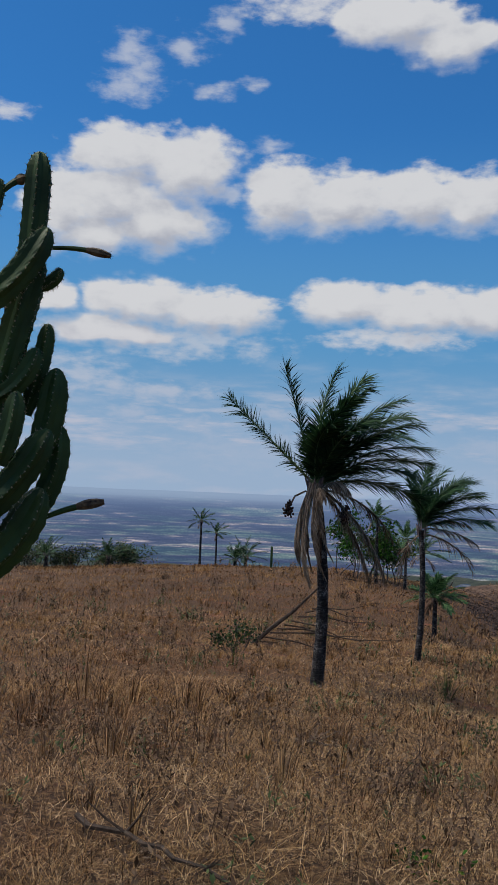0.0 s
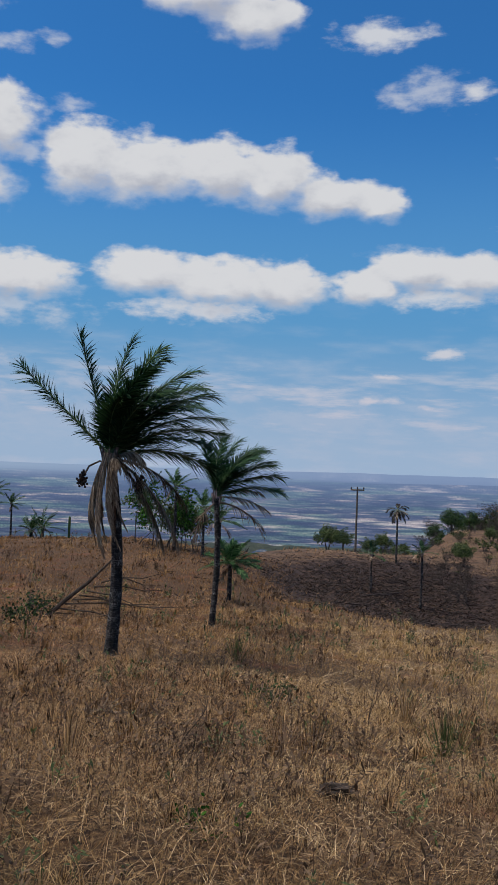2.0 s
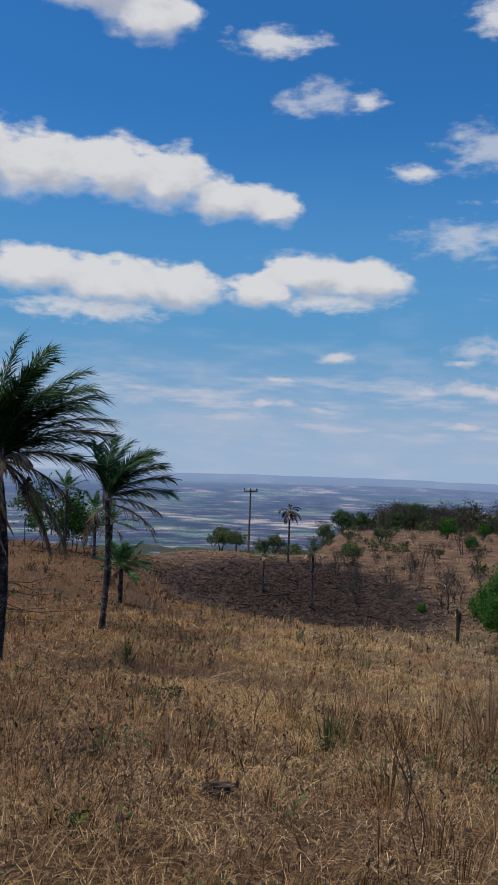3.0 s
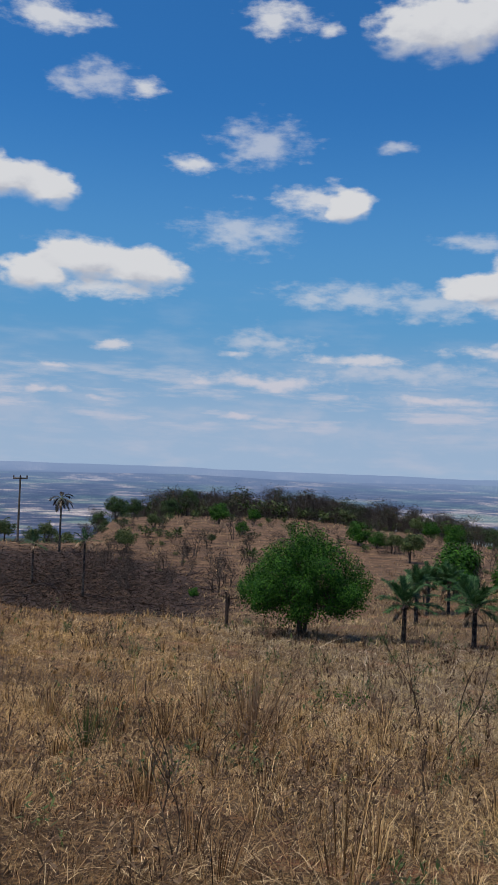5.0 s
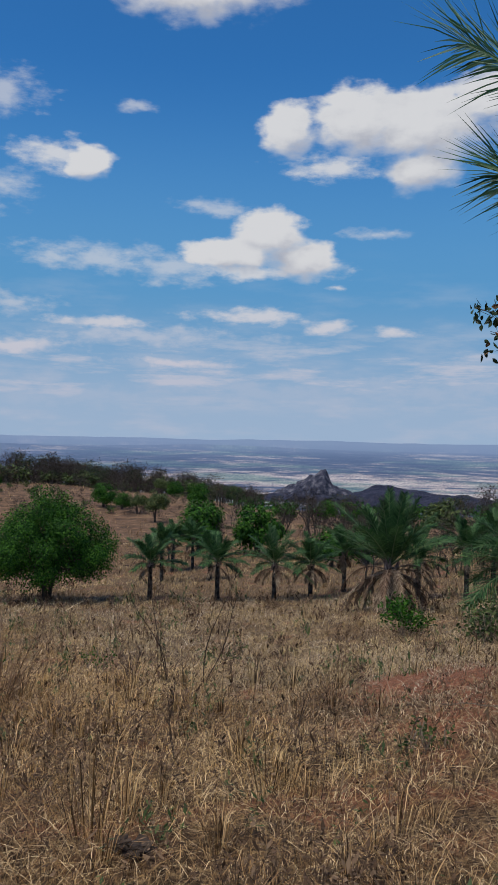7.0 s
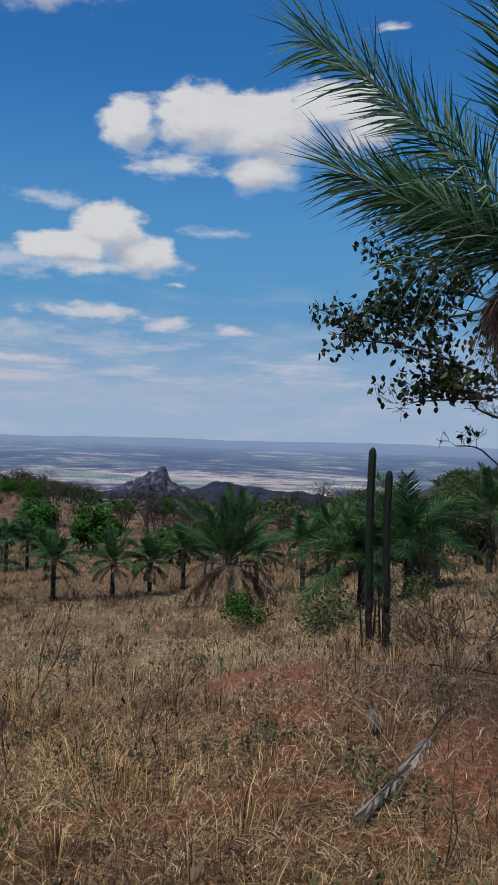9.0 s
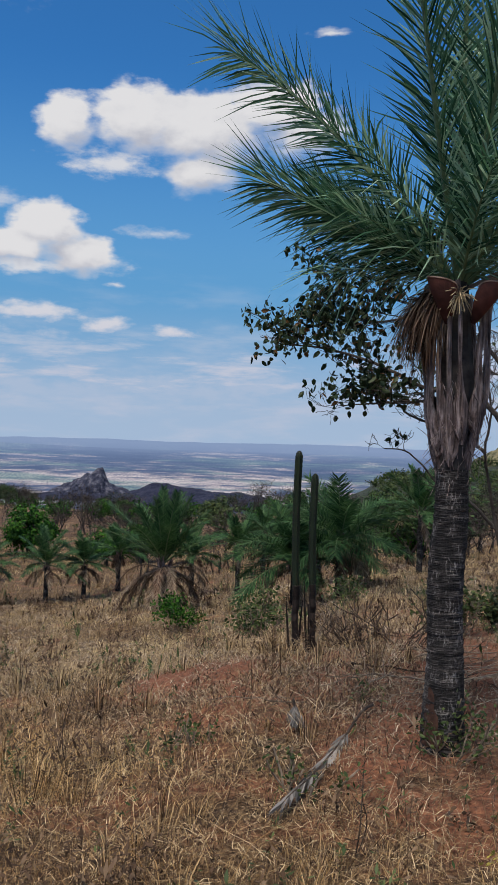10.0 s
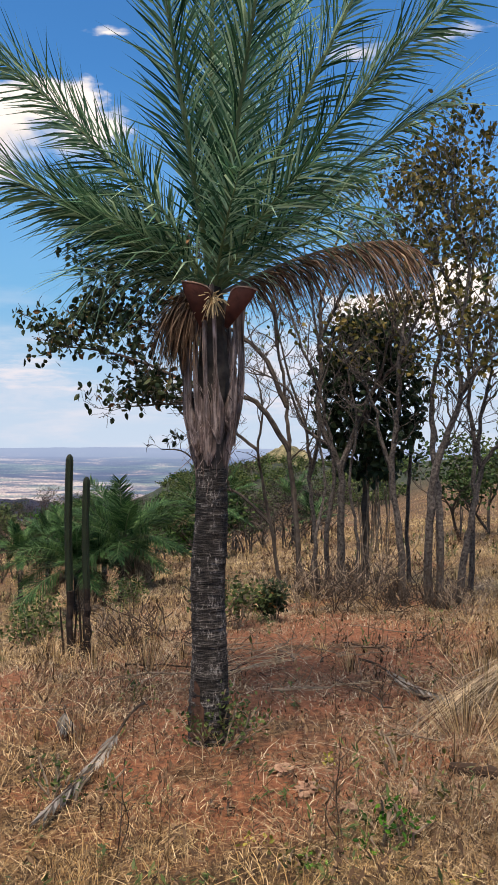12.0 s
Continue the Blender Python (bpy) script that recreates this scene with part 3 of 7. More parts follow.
def build_mound(k):
    n = k["fbm"](0.35, 8, rough=0.7)
    k["put"]("Base Color", k["ramp"](n, (0.36, (0.050, 0.056, 0.030)), (0.52, (0.155, 0.138, 0.075)), (0.68, (0.30, 0.255, 0.15))))
    k["put"]("Roughness", 1.0)
    k["bump"](n, 1.0, 1.0)


MOUND = material("dry_grassy_mound", build_mound)


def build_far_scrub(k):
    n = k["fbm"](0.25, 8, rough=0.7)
    # the far slopes' blue shade is put into these base colours
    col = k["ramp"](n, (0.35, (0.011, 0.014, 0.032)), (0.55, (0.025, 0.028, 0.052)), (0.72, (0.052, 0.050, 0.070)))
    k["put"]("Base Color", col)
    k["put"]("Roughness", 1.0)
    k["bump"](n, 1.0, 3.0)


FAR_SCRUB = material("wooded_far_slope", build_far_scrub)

# ---- builders ----
UP = Vector((0, 0, 1))


class Geo:
    """Collects points and faces for one mesh."""

    def __init__(self):
        self.v, self.f = [], []

    def tube(self, path, radii, sides=6, cap=True, twist=0.0):
        start = len(self.v)
        side = None
        for i, p in enumerate(path):
            d = (path[min(i + 1, len(path) - 1)] - path[max(i - 1, 0)])
            d = d.normalized() if d.length > 1e-9 else UP
            if side is None:
                side = d.cross(Vector((0.31, 0.95, 0.05)))
            side = (side - d * side.dot(d)).normalized()
            other = d.cross(side)
            for k in range(sides):
                a = 2 * math.pi * k / sides + twist
                self.v.append(p + (side * math.cos(a) + other * math.sin(a)) * radii[i])
        for i in range(len(path) - 1):
            for k in range(sides):
                a, b = start + i * sides + k, start + i * sides + (k + 1) % sides
                self.f.append((a, b, b + sides, a + sides))
        if cap:
            self.f.append(tuple(range(start, start + sides))[::-1])
            last = start + (len(path) - 1) * sides
            self.f.append(tuple(range(last, last + sides)))

    def blade(self, p, d, length, width, sag, flat):
        """A narrow leaf: base at p, way d, sagging; flat is across the blade."""
        i = len(self.v)
        w = flat * (width / 2)
        m = p + d * (length * 0.45)
        t = p + d * length + Vector((0, 0, -sag * length))
        m.z -= sag * length * 0.2
        self.v += [p - w * 0.6, p + w * 0.6, m + w, m - w, t]
        self.f += [(i, i + 1, i + 2, i + 3), (i + 3, i + 2, i + 4)]

    def leaf(self, p, d, flat, length, width):
        """A pointed oval leaf, folded a little along its midrib."""
        i = len(self.v)
        up_ = d.cross(flat) * (width * 0.12)
        a, b = p + d * (length * 0.30), p + d * (length * 0.68)
        w1, w2 = flat * (width * 0.48), flat * (width * 0.40)
        self.v += [p, a + w1 + up_, b + w2 + up_, p + d * length, b - w2 + up_, a - w1 + up_]
        self.f += [(i, i + 1, i + 2, i + 3), (i, i + 3, i + 4, i + 5)]

    def mesh(self, name, smooth=False):
        me = bpy.data.meshes.new(name)
        me.from_pydata([tuple(v) for v in self.v], [], self.f)
        if smooth:
            me.shade_smooth()
        return me


def thing(name, at, label, category, group="", kind="", turn=0.0, scale=1.0):
    ob = new(name)
    ob.empty_display_size = 0.2
    ob.matrix_basis = pose(*at, 0, 0, turn) @ Matrix.Scale(scale, 4)
    return tagged(ob, label, category, group, kind)


def part(name, shape, mat, parent=None, label="", smooth=False):
    me = shape.mesh(name, smooth) if isinstance(shape, Geo) else shape
    if not me.materials:
        me.materials.append(mat)
    ob = new(name, me)
    ob.parent = parent
    if label:
        ob["label"] = label
    return ob


def raw_mesh(name, verts, loops, starts, mat):
    """A large mesh from arrays: points, the corners of all faces, and where each face starts."""
    me = bpy.data.meshes.new(name)
    me.vertices.add(len(verts))
    me.vertices.foreach_set("co", np.asarray(verts, np.float32).ravel())
    me.loops.add(len(loops))
    me.loops.foreach_set("vertex_index", np.asarray(loops, np.int32))
    me.polygons.add(len(starts))
    me.polygons.foreach_set("loop_start", np.asarray(starts, np.int32))
    me.update(calc_edges=True)
    me.validate()
    me.materials.append(mat)
    return me


# ---- the lie of the land ----
RANGES = np.log(np.array([1.0, 4, 8, 12, 18, 25, 34, 45, 66, 90, 140, 250, 450, 700]))
SPURS = []


def spur(azimuth, *heights):
    """Ground heights going out along one azimuth, at the distances in RANGES."""
    SPURS.append((azimuth, np.array(heights)))


spur(-180, 0, .1, .2, .4, .8, 1.2, 2.0, 3.0, 5.0, 7.0, 10, 14, 10, 0)
spur(-60, 0, -.05, -.3, -.6, -.9, -1.2, -1.6, -2.2, -5.0, -10, -22, -45, -58, -61)
spur(-12, 0, -.06, -.5, -1.0, -1.55, -1.98, -2.45, -2.95, -6.0, -12, -24, -46, -60, -61)
spur(3, 0, -.06, -.55, -1.02, -1.6, -2.0, -2.3, -2.62, -5.5, -12, -24, -46, -60, -61)
spur(8, 0, -.08, -.6, -1.05, -1.68, -2.1, -2.35, -2.55, -5.2, -11, -24, -46, -60, -61)
spur(14, 0, -.1, -.65, -1.15, -1.75, -2.25, -2.5, -3.0, -5.4, -10, -22, -46, -60, -61)
spur(20, 0, -.12, -.7, -1.25, -1.95, -2.58, -3.8, -4.5, -4.75, -8.6, -20, -45, -60, -61)
spur(26, 0, -.15, -.75, -1.4, -2.1, -2.85, -4.5, -5.1, -4.9, -8.0, -18, -44, -60, -61)
spur(29.5, 0, -.17, -.78, -1.45, -2.2, -2.90, -4.8, -5.4, -5.0, -4.3, -11, -38, -60, -61)
spur(33, 0, -.18, -.8, -1.5, -2.25, -2.90, -4.9, -5.5, -5.1, -4.3, -8.6, -34, -60, -61)
spur(40, 0, -.2, -.85, -1.55, -2.4, -3.12, -4.6, -5.2, -5.3, -4.7, -7.2, -26, -58, -61)
spur(48, 0, -.25, -.85, -1.55, -2.4, -3.10, -3.9, -4.5, -5.1, -5.2, -8.6, -24, -56, -61)
spur(56, 0, -.33, -.8, -1.5, -2.35, -3.10, -3.6, -4.1, -5.0, -6.4, -11, -27, -57, -61)
spur(64, 0, -.38, -.7, -1.35, -2.08, -2.9, -3.6, -4.3, -5.6, -7.2, -12, -29, -57, -61)
spur(73, 0, -.34, -.40, -1.0, -1.80, -2.5, -3.0, -3.6, -4.6, -6.0, -10, -17.5, -50, -61)
spur(79, 0, -.30, -.33, -.62, -1.2, -1.9, -2.8, -3.9, -5.9, -7.8, -10.5, -9.2, -40, -61)
spur(84, 0, -.28, -.32, -.52, -.95, -1.6, -2.5, -3.6, -5.5, -7.4, -9, -4.6, -30, -61)
spur(89, 0, -.25, -.30, -.48, -.82, -1.3, -2.0, -2.9, -4.4, -6.0, -8, -5.4, -20, -50)
spur(97, 0, -.22, -.28, -.45, -.70, -1.0, -1.6, -2.2, -3.2, -4.0, -4, -3, -6, -20)
spur(120, 0, -.1, -.2, -.3, -.5, -.6, -.6, -.4, .5, 1.0, 3, 6, 6, 0)
spur(180, 0, .1, .2, .4, .8, 1.2, 2.0, 3.0, 5.0, 7.0, 10, 14, 10, 0)
SPUR_AZ = np.array([a for a, _ in SPURS])
SPUR_Z = np.array([z for _, z in SPURS])


def relief(x, y, size, seed):
    """Cheap rolling noise from a few sines."""
    rng = np.random.default_rng(seed)
    z = 0.0
    for i in range(7):
        a = rng.uniform(0, 6.283)
        w = 6.283 / (size * rng.uniform(0.5, 1.6))
        z = z + np.sin((x * np.cos(a) + y * np.sin(a)) * w + rng.uniform(0, 6.283)) / 7
    return z


def height(x, y):
    """The ground's height above the walker's feet, for arrays or numbers."""
    x, y = np.asarray(x, float), np.asarray(y, float)
    r = np.maximum(np.hypot(x, y), 1.0)
    a = np.degrees(np.arctan2(x, y))
    i = np.clip(np.searchsorted(SPUR_AZ, a, side="right") - 1, 0, len(SPUR_AZ) - 2)
    u = (a - SPUR_AZ[i]) / (SPUR_AZ[i + 1] - SPUR_AZ[i])
    u = u * u * (3 - 2 * u)
    lr = np.clip(np.log(r), RANGES[0], RANGES[-1] - 1e-9)
    j = np.clip(np.searchsorted(RANGES, lr, side="right") - 1, 0, len(RANGES) - 2)
    v = (lr - RANGES[j]) / (RANGES[j + 1] - RANGES[j])

    def across(jj):
        jj = np.clip(jj, 0, len(RANGES) - 1)
        return SPUR_Z[i, jj] * (1 - u) + SPUR_Z[i + 1, jj] * u

    # a cubic through the neighbouring ranges keeps the slopes rounded
    p0, p1, p2, p3 = across(j - 1), across(j), across(j + 1), across(j + 2)
    m1, m2 = (p2 - p0) * 0.35, (p3 - p1) * 0.35
    z = (2 * v**3 - 3 * v**2 + 1) * p1 + (v**3 - 2 * v**2 + v) * m1 + (-2 * v**3 + 3 * v**2) * p2 + (v**3 - v**2) * m2
    z = z + relief(x, y, 0.9, 3) * 0.035 + relief(x, y, 5.0, 4) * 0.07 * np.clip(r / 8, 0.3, 1)
    return z + relief(x, y, 26.0, 5) * np.clip((r - 120) / 90, 0, 2.2)


def ground_z(x, y):
    return float(height(x, y))


def build_ground_sheet():
    rings = np.concatenate([[0.4], np.geomspace(0.9, 700, 230)])
    angles = np.concatenate([np.arange(-180, -24, 3.0), np.arange(-24, 108, 0.4), np.arange(108, 180, 3.0)])
    aa, rr = np.meshgrid(np.radians(angles), rings)
    x, y = rr * np.sin(aa), rr * np.cos(aa)
    z = height(x, y)
    z = np.where(rr > 690, -64, z)
    verts = np.stack([x.ravel(), y.ravel(), z.ravel()], -1)
    n, m = len(angles), len(rings)
    i, j = np.meshgrid(np.arange(n), np.arange(m - 1))
    a = (j * n + i).ravel()
    b = (j * n + (i + 1) % n).ravel()
    quads = np.stack([a, a + n, b + n, b], -1)
    me = raw_mesh("ground", verts, np.concatenate([quads.ravel(), np.arange(n)]), np.concatenate([np.arange(len(quads)) * 4, [len(quads) * 4]]), GROUND)
    me.shade_smooth()
    tagged(new("ground", me), "dry grassy hillside with patches of red soil and burnt ground", "ground", kind="structure")


build_ground_sheet()


def build_plain_sheet():
    rings = np.concatenate([np.geomspace(380, 4300, 70), np.linspace(4350, 4880, 16)])
    angles = np.arange(-180, 180, 0.5)
    aa, rr = np.meshgrid(np.radians(angles), rings)
    x, y = rr * np.sin(aa), rr * np.cos(aa)
    far = np.clip((rr - 4300) / 500, 0, 1)
    rise = 17 + (9 * relief(x, y, 900, 11) + 4 * relief(x, y, 300, 12) + 13) * np.clip((np.degrees(aa) - 8) / 20, 0.2, 1)
    z = -62 + relief(x, y, 600, 13) * 1.5 + far * rise * 1.2
    bank = np.exp(-((np.degrees(aa) - 33) / 9) ** 2) * np.exp(-((rr - 3300) / 240) ** 2)
    z = z + bank * 19 + np.exp(-((np.degrees(aa) - 52) / 6) ** 2) * np.exp(-((rr - 3900) / 200) ** 2) * 16
    verts = np.stack([x.ravel(), y.ravel(), z.ravel()], -1)
    n, m = len(angles), len(rings)
    i, j = np.meshgrid(np.arange(n), np.arange(m - 1))
    a = (j * n + i).ravel()
    b = (j * n + (i + 1) % n).ravel()
    quads = np.stack([a, a + n, b + n, b], -1)
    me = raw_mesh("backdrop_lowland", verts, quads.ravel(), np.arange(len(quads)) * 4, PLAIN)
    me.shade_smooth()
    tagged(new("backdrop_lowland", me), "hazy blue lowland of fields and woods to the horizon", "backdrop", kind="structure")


build_plain_sheet()


def hill_mesh(width, depth, high, peak, seed, rugged):
    """A lone hill: a grid raised to a crest, broken up by noise."""
    g = Geo()
    nx, ny = 56, 30
    off = Vector((seed * 7.3, seed * 3.1, 0))
    for j in range(ny):
        for i in range(nx):
            u, v = i / (nx - 1) * 2 - 1, j / (ny - 1) * 2 - 1
            p = Vector((u * width / 2, v * depth / 2, 0))
            up_ = peak(u) * max(0.0, 1 - v * v) ** 0.45
            n = noise.fractal(p * (9 / width) + off, 0.9, 2.1, 5)
            p.z = high * (up_ + rugged * n * up_ ** 0.6) - 3
            g.v.append(p)
    for j in range(ny - 1):
        for i in range(nx - 1):
            a = j * nx + i
            g.f.append((a, a + 1, a + 1 + nx, a + nx))
    return g


def crag(u):
    """A steep tooth of rock with a long shoulder."""
    if u < 0.02:
        return max(0.0, (u + 0.85) / 0.87) ** 0.85 * 0.80
    if u < 0.20:
        return 0.80 + 0.20 * min(1.0, (u - 0.02) / 0.12)
    if u < 0.30:
        return 1.0 - 0.45 * (u - 0.20) / 0.10
    return max(0.0, 0.55 * (1 - (u - 0.30) / 0.65))


def hump(u):
    return max(0.0, (1 - u * u)) ** 1.3 * (0.82 + 0.18 * math.cos((u + 0.45) * 5))


def far_hill(name, az_deg, dist, base, geo_, mat, label, category):
    a = radians(az_deg)
    ob = tagged(part(name, geo_, mat, None, smooth=False), label, category, kind="structure")
    ob.matrix_basis = pose(dist * math.sin(a), dist * math.cos(a), base, 0, 0, -az_deg)
    return ob


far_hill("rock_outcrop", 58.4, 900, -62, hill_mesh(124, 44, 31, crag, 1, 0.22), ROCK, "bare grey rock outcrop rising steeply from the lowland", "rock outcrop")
far_hill("far_hill", 65.2, 800, -62, hill_mesh(200, 110, 25, hump, 2, 0.22), FAR_SCRUB, "low wooded hill below the slope, blue shade put into its colour", "hill")
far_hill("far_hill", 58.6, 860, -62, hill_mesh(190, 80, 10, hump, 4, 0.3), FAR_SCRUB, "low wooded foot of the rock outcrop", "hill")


def knoll(u):
    return max(0.0, 1 - abs(u)) ** 1.25 + 0.10 * max(0.0, 1 - abs(u - 0.30) / 0.10)


far_hill("far_hill", 85.1, 252, -6.0, hill_mesh(40, 34, 11, knoll, 6, 0.12), MOUND, "pointed knoll with pale dry grass above a wooded slope", "hill")

# ---- plants: one function for each kind ----
WIND = Vector((0.93, -0.15, -0.03))


def frond_shape(rng, length, azimuth, elevation, droop, wind, pairs, leaflet, width, ruffle=0.35, sag=0.25, start=0.16, fold=0.25, ahead=0.85, taper=0.55, flutter=None, tip_over=None):
    """One feather leaf: its stalk and its leaflets, from the crown's middle."""
    stalk, blades = Geo(), Geo()
    d = Vector((math.sin(azimuth) * math.cos(elevation), math.cos(azimuth) * math.cos(elevation), math.sin(elevation)))
    p = Vector((0, 0, 0))
    steps = 12
    pts, dirs = [p.copy()], [d.copy()]
    for i in range(steps):
        s = (i + 1) / steps
        d = (d + (Vector((0, 0, -1)) * droop + WIND * wind) * (0.35 + s) / steps).normalized()
        p = p + d * (length / steps)
        pts.append(p.copy())
        dirs.append(d.copy())
    thick = 0.011 * length + 0.004
    stalk.tube(pts, [thick * (1 - 0.86 * i / steps) for i in range(steps + 1)], 4)
    roll = rng.uniform(-0.5, 0.5)
    turned = tip_over or 0.0
    for k in range(pairs):
        s = start + (1 - start) * (k + rng.uniform(0, 0.6)) / pairs
        x = s * steps
        i = min(int(x), steps - 1)
        base = pts[i].lerp(pts[i + 1], x - i)
        t = dirs[i].lerp(dirs[i + 1], x - i).normalized()
        side = t.cross(UP)
        side = side.normalized() if side.length > 0.05 else Vector((1, 0, 0))
        side = (Matrix.Rotation(roll * s + turned, 3, t) @ side)
        lift = side.cross(t)
        size = leaflet * min(1.0, 0.45 + (s - start) * 3.5) * (1 - taper * s**3)
        for sign in (-1, 1):
            way = t * (ahead + 0.5 * s) + side * sign * rng.uniform(0.70, 1.05) + lift * (fold + rng.gauss(0, ruffle)) + WIND * (wind * 0.9 if flutter is None else flutter)
            way.z -= sag * 0.5
            way.normalize()
            flat = way.cross(lift + side * rng.uniform(-0.5, 0.5))
            flat = flat.normalized() if flat.length > 0.05 else side
            blades.blade(base, way, size * rng.uniform(0.8, 1.1), width, sag * rng.uniform(0.3, 1.1), flat)
    return stalk, blades


def add_frond(owner, rng, at, shape, leaf_mat, stalk_mat, name="frond", label=""):
    stalk, blades = shape
    f = part(name, blades, leaf_mat, owner, label)
    f.location = at
    part("stalk", stalk, stalk_mat, f)
    return f


def trunk_path(tall, lean, bend, n=10):
    return [Vector((lean[0] * s + bend[0] * math.sin(s * 3.1416), lean[1] * s + bend[1] * math.sin(s * 3.1416), tall * s)) for s in (i / n for i in range(n + 1))]


def palm(at, tall, radius, label, seed, fronds=16, length=1.9, lean=(0, 0), bend=(0, 0), wind=0.0, dead=4, pairs=36, leaflet=0.42, width=0.02, leaf=None, low=-0.2, high=1.35, droop=0.55, group="", rings=26, spread_az=None, stubs=8, skirt=0.8, ruffle=0.22):
    rng = random.Random(seed)
    pairs, width = int(pairs * 1.35), width * 0.72
    root = thing("palm_tree", at, label, "palm tree", group)
    path = trunk_path(tall, lean, bend, rings)
    rad = [radius * (1.28 if i == 0 else 1.08 if i == 1 else 1.0) * (1.0 - 0.22 * i / rings) * (1 + rng.uniform(-0.06, 0.06)) for i in range(rings + 1)]
    path[0].z -= 0.15
    g = Geo()
    g.tube(path, rad, 9)
    part("trunk", g, PALM_TRUNK, root)
    top = path[-1]
    for k in range(stubs):
        a = k * 2.4 + rng.uniform(-0.2, 0.2)
        s0 = rng.uniform(-0.32, 0.05) * length * 0.35
        out = Vector((math.sin(a), math.cos(a), 0))
        p0 = top + out * radius * 0.85 + UP * s0
        g = Geo()
        g.tube([p0, p0 + out * radius * 0.35 + UP * 0.16 * length * 0.5, p0 + out * radius * 0.9 + UP * 0.3 * length * 0.5], [radius * 0.35, radius * 0.26, radius * 0.1], 5)
        part("leaf_base", g, SHEATH, root)
    for k in range(fronds):
        s = (k + 0.5) / fronds
        a = k * 2.39996 + rng.uniform(-0.25, 0.25)
        if spread_az:
            a = spread_az[0] + (spread_az[1] - spread_az[0]) * ((k * 0.618) % 1.0)
        e = high + (low - high) * s**0.9 + rng.uniform(-0.12, 0.12)
        shape = frond_shape(rng, length * rng.uniform(0.82, 1.1) * (0.85 + 0.15 * s), a, e, droop * rng.uniform(0.7, 1.2), wind * rng.uniform(0.75, 1.2), pairs, leaflet, width, ruffle)
        add_frond(root, rng, top + UP * 0.05, shape, leaf or PALM_LEAF, RACHIS)
    for k in range(dead):
        a = k * 2.1 + rng.uniform(-0.6, 0.6)
        shape = frond_shape(rng, length * rng.uniform(0.8, 1.2) * skirt, a, rng.uniform(-0.5, 0.5), 1.9, wind * 0.25, int(pairs * 0.5), leaflet * 0.62, width, 0.5, 0.5)
        add_frond(root, rng, top - UP * 0.08, shape, DEAD_BROWN if k % 2 else DEAD_FROND, DEAD_STALK, "dead_frond", "withered brown frond")
    return root


def grow(rng, wood, tips, p, d, length, r, level, levels, spread, up, kids, wobble=0.18, sides=6):
    steps = 5 if level == 0 else 4
    pts, rad = [p.copy()], [r]
    for i in range(steps):
        d = (d + Vector((rng.gauss(0, wobble), rng.gauss(0, wobble), rng.gauss(0, wobble) + up * 0.2))).normalized()
        p = p + d * (length / steps)
        pts.append(p.copy())
        rad.append(max(r * (1 - 0.55 * (i + 1) / steps), 0.0038))
    wood.tube(pts, rad, max(3, sides - level), False)
    if level >= levels:
        tips.append((pts[-1], d.copy()))
        tips.append((pts[-2], d.copy()))
        return
    for k in range(kids[min(level, len(kids) - 1)]):
        s = rng.uniform(0.35, 1.0) if k else 1.0
        i = min(int(s * steps), steps - 1)
        q = pts[i].lerp(pts[i + 1], s * steps - i)
        a = rng.uniform(0, 6.283)
        out = Vector((math.cos(a), math.sin(a), rng.uniform(-0.2, 0.5)))
        nd = (d * (1 - spread * 0.5) + out * spread).normalized()
        grow(rng, wood, tips, q, nd, length * rng.uniform(0.55, 0.8), rad[i] * 0.68, level + 1, levels, spread, up, kids, wobble, sides)


def foliage(rng, tips, per, radius, size, hang=0.2, aspect=0.55):
    g = Geo()
    for p, d in tips:
        for _ in range(per):
            o = Vector((rng.gauss(0, 1), rng.gauss(0, 1), rng.gauss(0, 0.8))) * radius * 0.6
            w = Vector((rng.gauss(0, 1), rng.gauss(0, 1), rng.gauss(0, 0.7) - hang)).normalized()
            fl = w.cross(Vector((rng.gauss(0, 1), rng.gauss(0, 1), rng.gauss(0, 1))))
            if fl.length < 0.05:
                continue
            g.leaf(p + o, w, fl.normalized(), size * rng.uniform(0.7, 1.25), size * aspect)
    return g


def tree(at, tall, label, seed, leaf=None, per=12, leaf_size=0.07, clump=0.18, stems=1, stem_r=0.05, spread=0.55, levels=3, kids=(4, 4, 3), up=0.5, bark=None, trunk_share=0.35, wobble=0.18, name="tree", category="tree", group="", tilt=0.1, hang=0.2, squash=1.0, twiggy=False, sides=6):
    rng = random.Random(seed)
    root = thing(name, at, label, category, group)
    wood, tips = Geo(), []
    for s in range(stems):
        a = 6.283 * s / max(stems, 1) + rng.uniform(0, 1)
        o = Vector((math.cos(a), math.sin(a), 0)) * (stem_r * 2.2 if stems > 1 else 0)
        d = (UP + Vector((math.cos(a), math.sin(a), 0)) * (tilt * 3 if stems > 1 else rng.uniform(-tilt, tilt))).normalized()
        grow(rng, wood, tips, o - UP * 0.1, d, tall * trunk_share * rng.uniform(0.85, 1.15), stem_r * rng.uniform(0.75, 1.1), 0, levels, spread, up, kids, wobble, sides)
    top = max(p.z for p, _ in tips)
    k = tall / max(top, 0.1)
    wood.v = [Vector((v.x * k * squash, v.y * k * squash, v.z * k)) for v in wood.v]
    tips = [(Vector((p.x * k * squash, p.y * k * squash, p.z * k)), d) for p, d in tips]
    stems_ = part("trunk", wood, bark or BARK, root)
    if name == "weed":
        stems_["kind"] = "stuff"
    if leaf:
        part("crown", foliage(rng, tips, per, clump, leaf_size, -0.5 if twiggy else hang, 0.09 if twiggy else 0.55), leaf, root)
    return root


